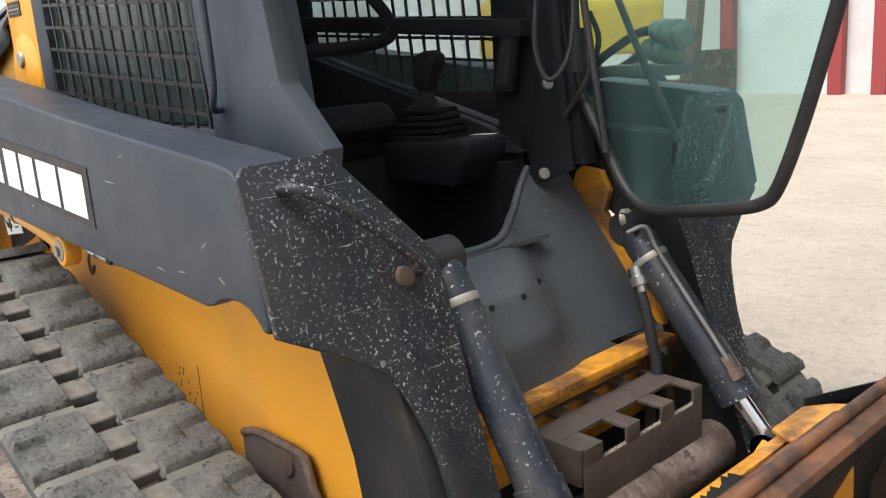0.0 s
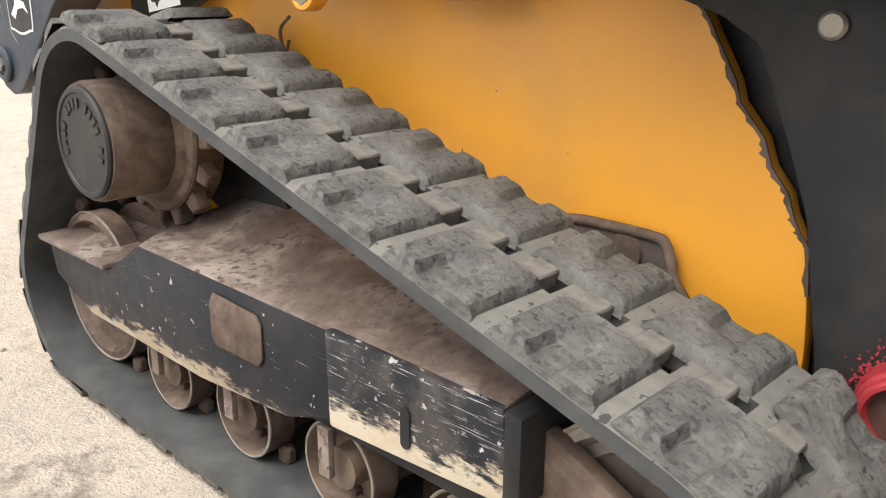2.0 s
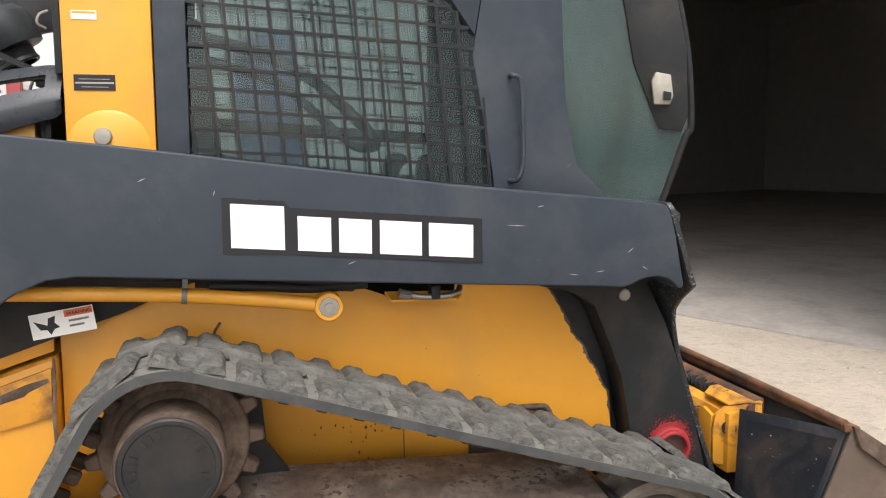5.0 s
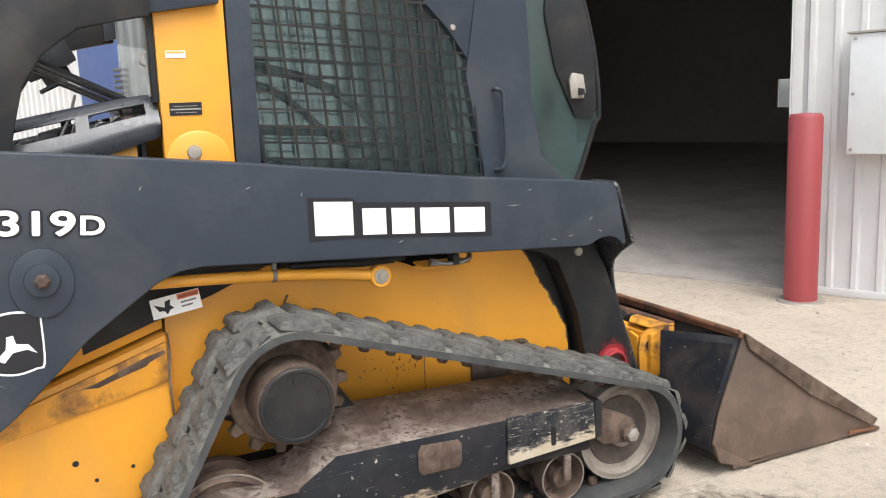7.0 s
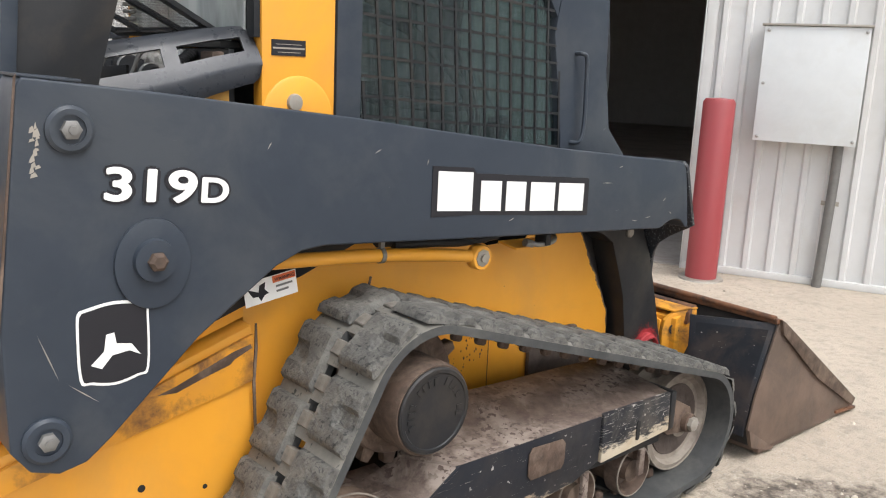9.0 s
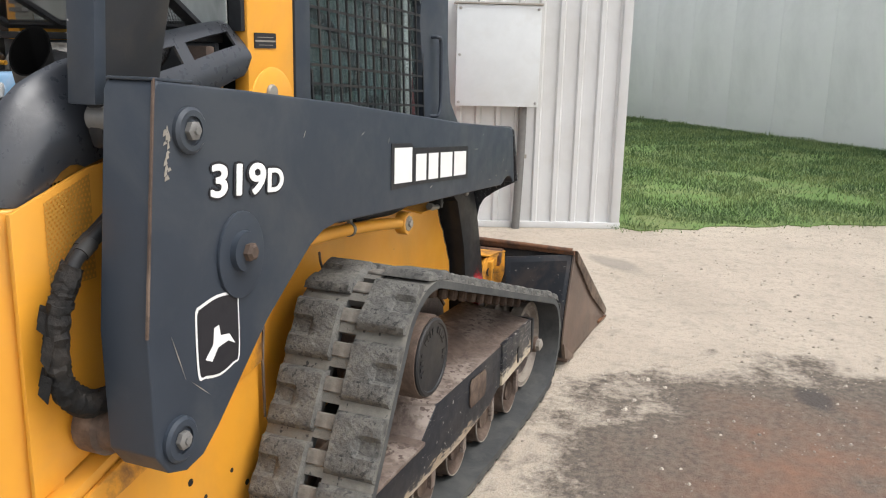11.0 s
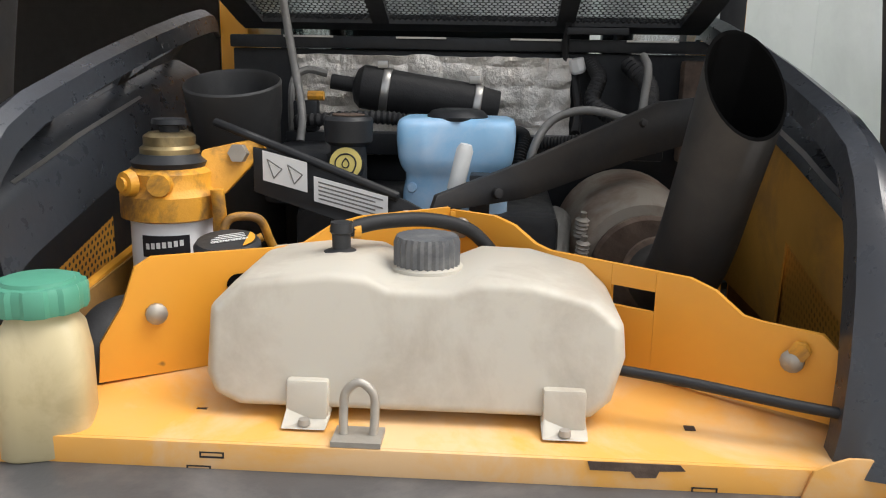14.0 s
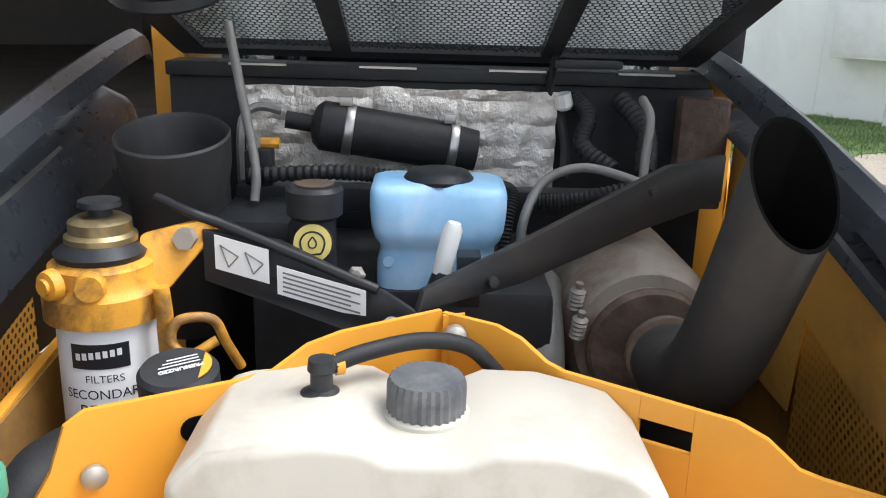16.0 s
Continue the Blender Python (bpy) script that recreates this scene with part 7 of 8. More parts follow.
def bracket():
    J = Vector((-0.685, 0.015))
    for nm, d, prof in (("right", Vector((-0.5403, -0.8415)), [(0.0, 1.095), (0.0, 1.214), (0.05, 1.214), (0.072, 1.208), (0.095, 1.194), (0.11, 1.190), (0.24, 1.187), (0.262, 1.180), (0.285, 1.164), (0.30, 1.162), (0.345, 1.161), (0.358, 1.15), (0.372, 1.12), (0.376, 1.092)]),
                        ("left", Vector((-0.5223, 0.8528)), [(0.0, 1.095), (0.0, 1.216), (0.09, 1.214), (0.118, 1.209), (0.146, 1.194), (0.17, 1.192), (0.278, 1.194), (0.292, 1.186), (0.303, 1.155), (0.322, 1.125), (0.325, 1.092)])):
        n = Vector((-d.y, d.x))
        n = n if n.x > 0 else -n

        def at(a, z, o=0.0):
            q = J + d * a + n * o
            return (q.x, q.y, z)
        if nm == "right":
            # the long hole is left open: sheet below, above and beside it
            hole = (0.172, 0.212, 1.152, 1.170)
            cut = []
            top = lambda a: float(np.interp(a, [p[0] for p in prof[1:-1]], [p[1] for p in prof[1:-1]]))
            parts = [[(a, z) for a, z in prof if a < hole[0]] + [(hole[0], top(hole[0])), (hole[0], 1.095)],
                     [(hole[0] + 0.0002, hole[3]), (hole[0] + 0.0002, top(hole[0])), (hole[1], top(hole[1])), (hole[1], hole[3])],
                     [(hole[0] + 0.0002, 1.095), (hole[0] + 0.0002, hole[2]), (hole[1], hole[2]), (hole[1], 1.095)],
                     [(hole[1] + 0.0002, 1.095), (hole[1] + 0.0002, top(hole[1]))] + [(a, z) for a, z in prof if a > hole[1]]]
        else:
            parts = [prof]
        br = mk("tank_bracket", YELLOW, loader, *[PR([at(a, z) for a, z in q], (n.x * 0.005, n.y * 0.005, 0)) for q in parts], label="yellow sheet bracket behind the coolant tank")
        for a, z in (((0.326, 1.137),) if nm == "right" else ((0.277, 1.146),)):
            mk("bracket_bolt", ZINC, br, LA(at(a, z, -0.001), (-n.x, -n.y, 0), [(0.009, 0), (0.009, 0.004), (0.006, 0.007), (0.0, 0.008)], 12))
        if nm == "right":
            mk("lug_nut", YELLOW_CAST, br, LA(at(0.331, 1.146, -0.001), (-n.x, -n.y, 0), [(0.008, 0), (0.008, 0.006), (0.0, 0.006)], 6))
        if nm == "left":
            # Slot isn't cut: the shade inside it is painted as a patch.
            mk("bracket_slot_shade", SOOT_AND_RECESS, br, PR([at(0.196 + 0.0095 * math.cos(q) + (0.012 if math.cos(q) > 0 else -0.012), 1.163 + 0.0095 * math.sin(q), -0.0006) for q in (k * math.tau / 20 for k in range(20))], (-n.x * 0.0006, -n.y * 0.0006, 0)), label="near-black patch painting the shade of a slot")
            mk("join_flange", YELLOW, br, PR([at(0.0, 1.10, -0.002), at(0.0, 1.213, -0.002), at(-0.02, 1.212, -0.004), at(-0.02, 1.10, -0.004)], (-0.004, 0, 0)))
            mk("join_bolt", ZINC, br, LA((-0.698, 0.004, 1.199), (-1, 0, 0.15), [(0.010, 0), (0.009, 0.006), (0.005, 0.009), (0.0, 0.01)], 16))
            mk("join_bolt", ZINC, br, LA((-0.70, 0.056, 1.207), (-0.8, -0.4, 0.3), [(0.008, 0), (0.007, 0.006), (0.0, 0.008)], 14))


bracket()


def coolant_tank():
    prof = [(0.191, 1.118), (0.190, 1.168), (0.168, 1.190), (0.10, 1.198), (0.07, 1.196), (0.052, 1.187), (0.002, 1.187), (-0.018, 1.195), (-0.06, 1.194), (-0.108, 1.182), (-0.128, 1.165), (-0.130, 1.14), (-0.120, 1.108), (-0.105, 1.095), (0.165, 1.095), (0.184, 1.103)]
    rows = []
    for x, k, dz in ((-0.899, 0.925, 0.0), (-0.891, 1.0, 0.0), (-0.785, 0.985, 0.002), (-0.768, 0.88, 0.002)):
        rows.append([(x + 0.028 * (z - 1.09) / 0.12, 0.03 + (y - 0.03) * (0.5 + k / 2), 1.146 + (z - 1.146) * k + dz) for y, z in prof])

    def skin(bm):
        g = [[bm.verts.new(p) for p in r] for r in rows]
        n = len(prof)
        for a, b in zip(g, g[1:]):
            for k in range(n):
                bm.faces.new((a[k], a[(k + 1) % n], b[(k + 1) % n], b[k]))
        bm.faces.new(g[0])
        bm.faces.new(g[-1])
    tk = mk("coolant_tank", TANK_WHITE, loader, skin, bev=0.009, seg=4, label="milky white plastic coolant tank with a black cap", smooth=75)
    n = 28
    ribs = [(0.0275 if k % 2 else 0.0262) for k in range(2 * n)]
    cap = []
    for z, kk in ((1.189, 1.0), (1.210, 1.0), (1.215, 0.93)):
        cap.append([(-0.810 + r * kk * math.cos(k * math.pi / n), 0.027 + r * kk * math.sin(k * math.pi / n), z) for k, r in enumerate(ribs)])

    def cap_op(bm):
        g = [[bm.verts.new(p) for p in r] for r in cap]
        for a, b in zip(g, g[1:]):
            for k in range(2 * n):
                bm.faces.new((a[k], a[(k + 1) % (2 * n)], b[(k + 1) % (2 * n)], b[k]))
        bm.faces.new(g[0]), bm.faces.new(g[-1])
    mk("ribbed_cap", DUSTY_CAP, tk, cap_op, label="grey black ribbed screw cap", smooth=25)
    mk("neck", TANK_WHITE, tk, LA((-0.81, 0.027, 1.176), (0, 0, 1), [(0.032, 0), (0.03, 0.014), (0.026, 0.016)], 28))
    mk("outlet_elbow", PLASTIC, tk, LA((-0.80, 0.10, 1.192), (0, 0, 1), [(0.014, 0), (0.015, 0.005), (0.008, 0.008), (0.008, 0.02), (0.010, 0.022), (0.009, 0.03), (0.0, 0.031)], 18))
    mk("hose_clip", YELLOW, tk, LA((-0.792, 0.092, 1.214), (0.4, -0.9, 0.05), [(0.008, 0), (0.008, 0.006), (0.0, 0.006)], 14))
    mk("overflow_hose", HOSE, tk, TU([(-0.797, 0.098, 1.214), (-0.78, 0.07, 1.219), (-0.75, 0.03, 1.216), (-0.735, -0.005, 1.205), (-0.73, -0.03, 1.18)], 0.0065, 10))
    mk("drain_hose", HOSE, tk, TU([(-0.87, -0.12, 1.128), (-0.885, -0.18, 1.124), (-0.905, -0.25, 1.118), (-0.92, -0.315, 1.114)], 0.0042, 10))
    for y in (0.109, -0.084):
        mk("mount_tab", TANK_WHITE, tk, PR([(-0.890, y - 0.015, 1.11), (-0.890, y + 0.015, 1.11), (-0.901, y + 0.017, 1.090), (-0.918, y + 0.017, 1.0885), (-0.918, y - 0.017, 1.0885), (-0.901, y - 0.017, 1.090)], (0.012, 0, 0.003)), bev=0.003)
        mk("mount_strap", TANK_WHITE, tk, PR([(-0.906, y - 0.016, 1.090), (-0.906, y + 0.016, 1.090), (-0.900, y + 0.016, 1.120), (-0.900, y - 0.016, 1.120)], (0.01, 0, 0)), bev=0.003)
        mk("tab_bolt", ZINC, tk, LA((-0.912, y, 1.0905), (0, 0, 1), [(0.005, 0), (0.004, 0.004), (0.0, 0.005)], 10))
    lp = mk("latch_loop", ZINC, loader, TU([(-0.925 + dx_, 0.066 + dy_, 1.089 + dz_) for dx_, dy_, dz_ in ((0, -0.011, 0), (0.004, -0.0115, 0.018), (0.006, -0.010, 0.031), (0.006, 0, 0.039), (0.006, 0.010, 0.031), (0.004, 0.0115, 0.018), (0, 0.011, 0))], 0.0034, 10),
            B(-0.940, -0.912, 0.048, 0.084, 1.0865, 1.0905), bev=0.0, label="steel hood latch loop")


coolant_tank()


def washer_reservoir():
    c, turn = Vector((-0.912, 0.304, 0.0)), radians(18)

    def ring(z, half, power=0.45):
        out = []
        for k in range(32):
            a = k * math.tau / 32
            x, y = (half * math.copysign(abs(q) ** power, q) for q in (math.cos(a), math.sin(a)))
            out.append((c.x + x * math.cos(turn) - y * math.sin(turn), c.y + x * math.sin(turn) + y * math.cos(turn), z))
        return out
    b = mk("brake_reservoir", FLUID_CREAM, loader, loft([ring(1.062, 0.028), ring(1.068, 0.033), ring(1.135, 0.0325), ring(1.158, 0.029), ring(1.168, 0.024, 0.7), ring(1.172, 0.022, 1.0), ring(1.18, 0.022, 1.0)]), label="cream fluid bottle with a green cap", smooth=50)
    cap = []
    for z, kk in ((1.174, 0.96), (1.177, 1.0), (1.190, 1.0), (1.194, 0.95)):
        cap.append([(c.x + r * math.cos(a), c.y + r * math.sin(a), z) for a, r in ((k * math.tau / 64, 0.0345 * kk - 0.0022 * (math.cos(k * math.tau / 8) > 0.3)) for k in range(64))])
    g = mk("green_cap", GREEN_CAP, b, loft(cap), label="green screw cap", smooth=25)
    mk("cap_disc", GREEN_CAP, g, LA((c.x, c.y, 1.1938), (0, 0, 1), [(0.026, 0), (0.025, 0.003), (0.023, 0.0035), (0.0, 0.0045)], 32))


washer_reservoir()

# ---- engine bay
mk("engine_floor", BLACK, loader, B(-0.88, -0.28, -0.36, 0.36, 0.93, 0.95))
bulk = mk("engine_bulkhead", PLASTIC, loader, B(-0.285, -0.27, -0.32, 0.345, 0.95, 1.362), bev=0.003, label="dark engine bay front wall")
hinge_bar = mk("hinge_bar", PLASTIC, loader, B(-0.30, -0.24, -0.31, 0.345, 1.363, 1.380), bev=0.003, label="black hood hinge bar")
for k in range(4):
    y = 0.27 - 0.155 * k
    mk("hinge_strip", STEEL, hinge_bar, B(-0.306, -0.3005, y - 0.07, y - 0.002, 1.3775, 1.3800))


def foil():
    """Quilted foil: stitched cells, creases at two scales."""
    rows = []
    for i in range(34):
        row = []
        for j in range(96):
            y, z = 0.25 - 0.375 * j / 95, 1.22 + 0.135 * i / 33
            cell = abs(math.sin((y + 0.012 * noise.noise((z * 20, y * 9, 2))) * math.pi / 0.047)) ** 0.35 * abs(math.sin((z + 0.006 * noise.noise((y * 14, z * 9, 5))) * math.pi / 0.028)) ** 0.35
            x = -0.300 - 0.0045 * cell + 0.005 * noise.noise((y * 45, z * 60, 1)) + 0.0022 * noise.noise((y * 120, z * 150, 3))
            row.append((x, y, z + 0.002 * noise.noise((y * 30, 0, 7))))
        rows.append(row)
    return rows


mk("heat_shield", FOIL, loader, sheet(foil(), 0.004), label="crumpled silver foil heat insulation", smooth=30)


def hood():
    a, L = radians(26), 0.27

    def at(u, y, off=0.0):
        return (-0.29 - u * math.cos(a) - off * math.sin(a), y, 1.388 + u * math.sin(a) - off * math.cos(a))
    edges = [(-0.295, 0.325), (-0.325, 0.36)]
    h = mk("engine_hood", PLASTIC, loader, PR([at(0.0, -0.295), at(0.02, -0.30), at(0.02, 0.33), at(0.0, 0.325)], (0, 0, 0.012)), label="raised black engine hood with perforated screens")
    for q in ((-0.30, -0.335, -0.305, -0.265), (0.33, 0.365, 0.335, 0.295), (0.145, 0.155, 0.128, 0.122), (-0.125, -0.135, -0.108, -0.102)):
        mk("hood_rail", PLASTIC, h, PR([at(0.0202, q[0]), at(L, q[1]), at(L, q[2]), at(0.0202, q[3])], (0, 0, 0.012)))
    mk("hood_front_rail", PLASTIC, h, PR([at(L + 0.0005, -0.335), at(L + 0.03, -0.338), at(L + 0.03, 0.368), at(L + 0.0005, 0.365)], (0, 0, 0.012)))
    for y0, y1, t0, t1 in ((-0.265, -0.125, -0.305, -0.135), (-0.102, 0.122, -0.108, 0.128), (0.145, 0.295, 0.155, 0.335)):
        flat("hood_screen", PERF_BLACK, h, [at(0.0204, y0, -0.004), at(0.0204, y1, -0.004), at(L, t1, -0.004), at(L, t0, -0.004)], label="perforated black screen")
    mk("hood_catch", PLASTIC, h, B(-0.335, -0.312, -0.195, -0.115, 1.386, 1.395), bev=0.002)
    mk("hood_prop", GUNMETAL, h, TU([(-0.485, 0.206, 1.255), (-0.47, 0.207, 1.29), (-0.435, 0.226, 1.36), (-0.41, 0.243, 1.43)], 0.005, 10))
    up = Vector((-math.sin(a), 0, math.cos(a)))
    base = Vector(at(0.185, 0.288, -0.014))
    pcn = mk("pre_cleaner", PLASTIC, h, LA(base, up, [(0.046, 0), (0.046, 0.03), (0.082, 0.034), (0.085, 0.045), (0.085, 0.10), (0.078, 0.128), (0.076, 0.13), (0.074, 0.136), (0.06, 0.15), (0.058, 0.158), (0.0, 0.16)], 40), label="black mushroom shaped air pre-cleaner", smooth=30)
    mk("intake_seal", PLASTIC, h, LA(Vector(at(0.185, 0.288, 0.002)), -up, [(0.060, -0.01), (0.063, 0.0), (0.060, 0.004), (0.052, 0.004), (0.050, -0.008), (0.0, -0.008)], 36))
    mk("hood_cable", HOSE, h, TU([(-0.325, -0.118, 1.40), (-0.31, -0.115, 1.37), (-0.30, -0.118, 1.34)], 0.005, 8))


hood()


def engine_parts():
    # fuel filter
    c = Vector((-0.645, 0.305, 0))
    ff = mk("fuel_filter", FILTER_WHITE, loader, LA(c + Vector((0, 0, 1.04)), (0, 0, 1), [(0.036, 0), (0.041, 0.006), (0.041, 0.142), (0.038, 0.146), (0.0, 0.146)], 40), label="white spin-on fuel filter under a yellow head")
    mk("filter_collar", YELLOW_CAST, ff, LA(c + Vector((0, 0, 1.182)), (0, 0, 1), [(0.041, 0), (0.050, 0.003), (0.050, 0.026), (0.046, 0.030), (0.043, 0.034), (0.043, 0.048), (0.036, 0.053), (0.0, 0.054)], 36), LA(c + Vector((-0.040, 0.024, 1.222)), (-1, 0.6, 0), [(0.014, 0), (0.012, 0.008), (0.007, 0.009), (0.007, 0.012), (0, 0.012)], 12), LA(c + Vector((-0.042, -0.006, 1.222)), (-1, -0.2, 0), [(0.013, 0), (0.011, 0.01), (0, 0.01)], 12), bev=0.0, label="stained yellow filter head")
    mk("filter_arm", YELLOW_CAST, ff, PR([c + Vector((0.01, -0.03, 1.25)), c + Vector((0.03, -0.085, 1.262)), c + Vector((0.035, -0.09, 1.248)), c + Vector((0.0, -0.055, 1.205)), c + Vector((-0.01, -0.03, 1.215))], (0.012, 0, 0)), bev=0.003)
    mk("arm_bolt", ZINC, ff, LA(c + Vector((0.02, -0.068, 1.247)), (-1, 0, 0.1), [(0.010, 0), (0.010, 0.012), (0, 0.012)], 6))
    mk("primer_pump", PLASTIC, ff, LA(c + Vector((0.0, 0.0, 1.234)), (0, 0, 1), [(0.036, 0), (0.038, 0.006), (0.028, 0.014), (0.0, 0.014)], 28))
    mk("primer_band", BRASS, ff, LA(c + Vector((0.004, 0, 1.248)), (0, 0, 1), [(0.030, 0), (0.030, 0.005), (0.026, 0.008), (0.026, 0.017), (0.020, 0.021), (0.0, 0.021)], 28), label="brass coloured band")
    mk("primer_knob", PLASTIC, ff, LA(c + Vector((0.006, 0, 1.269)), (0, 0, 1), [(0.010, 0), (0.010, 0.006), (0.018, 0.008), (0.017, 0.013), (0.0, 0.014)], 20))
    mk("fuel_line", YELLOW_CAST, ff, TU([c + Vector((-0.02, -0.055, 1.215)), c + Vector((-0.02, -0.057, 1.19)), c + Vector((-0.018, -0.056, 1.17)), c + Vector((-0.016, -0.06, 1.10))], 0.007, 12), TU([c + Vector((-0.02, -0.10, 1.168)), c + Vector((-0.03, -0.078, 1.158)), c + Vector((-0.03, -0.064, 1.17)), c + Vector((-0.025, -0.07, 1.187)), c + Vector((-0.015, -0.095, 1.185)), c + Vector((-0.008, -0.105, 1.16)), c + Vector((0.0, -0.115, 1.135))], 0.0045, 10))

    def band(name, mat, parent, a0, a1, z0, z1, r=0.0416):
        pts = [(c.x + r * math.cos(a0 + (a1 - a0) * k / 12), c.y + r * math.sin(a0 + (a1 - a0) * k / 12)) for k in range(13)]
        rows = [[(x, y, z0) for x, y in pts], [(x, y, z1) for x, y in pts]]
        return mk(name, mat, parent, sheet(rows, 0.0004), smooth=60)
    fwd = math.radians(188)
    band("maker_band", BLACK_VINYL, ff, fwd - 0.55, fwd + 0.62, 1.148, 1.170)
    for k in range(7):
        band("maker_bar", WHITE_VINYL, ff, fwd - 0.44 + 0.135 * k, fwd - 0.44 + 0.135 * k + 0.09, 1.156 + 0.0006 * k, 1.162 + 0.0006 * k, 0.0424)

    def wrap(name, text, size, z):
        cu = bpy.data.curves.new(name, "FONT")
        cu.body, cu.size, cu.align_x = text, size, "CENTER"
        tmp = new(name + "_curve", cu)
        me = bpy.data.meshes.new_from_object(tmp.evaluated_get(bpy.context.evaluated_depsgraph_get()))
        bpy.data.objects.remove(tmp), bpy.data.curves.remove(cu)
        for v in me.vertices:
            ang = fwd + 0.1 + v.co.x / 0.042
            v.co = (c.x + 0.0423 * math.cos(ang), c.y + 0.0423 * math.sin(ang), z + v.co.y)
        me.materials.clear(), me.materials.append(BLACK_VINYL)
        ob = new(name, me)
        ob.parent = ff
    wrap("filter_name", "FILTERS", 0.0095, 1.136)
    wrap("filter_word", "SECONDARY", 0.0120, 1.121)
    wrap("filter_number", "BF7949", 0.0155, 1.105)

    ff.location.z = 0.009
    # pressurized filler cap
    pc = mk("pressure_cap", PLASTIC, loader, LA((-0.741, 0.212, 1.163), (-0.15, 0, 1), [(0.024, 0.0), (0.030, 0.006), (0.030, 0.022), (0.027, 0.026), (0.0, 0.026)], 30), label="black pressure cap with a yellow warning segment", smooth=25)
    t = Matrix.Translation((-0.7450, 0.212, 1.1893)) @ Matrix.Rotation(radians(-8.5), 4, "Y")
    seg = [(0.025 * math.cos(a), 0.025 * math.sin(a)) for a in [math.radians(k) for k in range(-130, -39, 10)]]
    mk("warning_segment", YELLOW, pc, PR([t @ Vector((x, y, 0.0005)) for x, y in seg], (0, 0, 0.0005)))
    turn = t @ Matrix.Rotation(radians(118), 4, "Z")
    lettering("cap_word", "PRESSURIZED", 0.0056, turn @ Matrix.Translation((-0.018, 0.0035, 0.0008)), WHITE_VINYL, pc, 0.0003)
    for k in range(3):
        mk("cap_line", WHITE_VINYL, pc, PR([turn @ Vector((x, y - 0.0015 - 0.0042 * k, 0.0006)) for x, y in ((-0.017, 0.0), (0.014 - 0.004 * k, 0.0), (0.014 - 0.004 * k, 0.0012), (-0.017, 0.0012))], (0, 0, 0.0003)))
    pc.location = (-0.012, 0, 0.005)
    mk("cap_neck", GUNMETAL, pc, LA((-0.73, 0.212, 1.06), (-0.1, 0, 1), [(0.022, 0), (0.022, 0.105)], 24))
    mk("side_hose", HOSE, loader, TU([(-0.75, 0.30, 1.115), (-0.80, 0.305, 1.12), (-0.835, 0.31, 1.09), (-0.84, 0.31, 1.02)], 0.024, 14), label="thick black hose")
    # air intake bowl
    bw = mk("air_intake", BOWL, loader, LA((-0.425, 0.288, 1.105), (-0.24, 0, 0.97), [(0.046, 0), (0.050, 0.06), (0.052, 0.17), (0.056, 0.19), (0.058, 0.222), (0.056, 0.2245), (0.0535, 0.22), (0.050, 0.10), (0.0, 0.10)], 44), label="open black plastic air intake tube")
    # air canister with clamps
    an = mk("air_canister", HOSE, loader, LA((-0.345, 0.165, 1.316), (0.06, -1, -0.15), [(0.010, -0.03), (0.010, 0.0), (0.022, 0.004), (0.029, 0.012), (0.029, 0.05), (0.0285, 0.055), (0.0285, 0.17), (0.026, 0.175), (0.024, 0.195), (0.0, 0.195)], 30), label="black rubber air duct with steel clamps")
    for d in (0.038, 0.16):
        q = Vector((0.06, -1, -0.15)).normalized()
        p = Vector((-0.345, 0.165, 1.316)) + q * d
        mk("band_clamp", STEEL, an, LA(p, q, [(0.0298, 0), (0.0304, 0.001), (0.0304, 0.010), (0.0298, 0.011)], 30), B(p.x - 0.012, p.x - 0.002, p.y - 0.010, p.y + 0.004, p.z + 0.028, p.z + 0.038), bev=0.001)
    mk("breather_tube", GUNMETAL, an, TU([(-0.345, 0.20, 1.33), (-0.35, 0.225, 1.335), (-0.36, 0.24, 1.325), (-0.37, 0.243, 1.30), (-0.37, 0.243, 1.25)], 0.005, 8))
    # washer bottle
    def bottle_ring(z, half, front):
        out = []
        for k in range(64):
            a = k * math.tau / 64
            p, q = math.cos(a), math.sin(a)
            y = 0.018 + half * math.copysign(abs(q) ** 0.32, q)
            x = -0.508 - front * math.copysign(abs(p) ** 0.32, p)
            if p > 0:
                up = max(0.0, min(1.0, (z - 1.228) / 0.05))
                x += 0.016 * min(1.0, (0.25 + up)) * math.exp(-((y - 0.017) / (0.010 + 0.008 * up)) ** 2)
            out.append((x, y, z))
        return out
    levels = ((1.130, 0.050, 0.028), (1.136, 0.058, 0.034), (1.17, 0.060, 0.036), (1.207, 0.060, 0.036), (1.220, 0.057, 0.035), (1.227, 0.057, 0.037), (1.235, 0.062, 0.044), (1.245, 0.065, 0.047), (1.265, 0.067, 0.047), (1.279, 0.067, 0.046), (1.286, 0.065, 0.043), (1.289, 0.058, 0.035))
    wb = mk("washer_bottle", BLUE_FLUID, loader, loft([bottle_ring(*q) for q in levels]), label="translucent bottle of blue washer fluid", smooth=70)
    mk("bottle_lid", PLASTIC, wb, LA((-0.505, 0.018, 1.286), (0, 0, 1), [(0.034, 0), (0.035, 0.004), (0.03, 0.010), (0.022, 0.012), (0.0, 0.011)], 30))
    for y in (0.066, -0.028):
        mk("bottle_dimple", BLUE_FLUID, wb, LA((-0.5435, y, 1.212), (-1, 0, 0), [(0.006, 0), (0.005, 0.002), (0, 0.002)], 12))
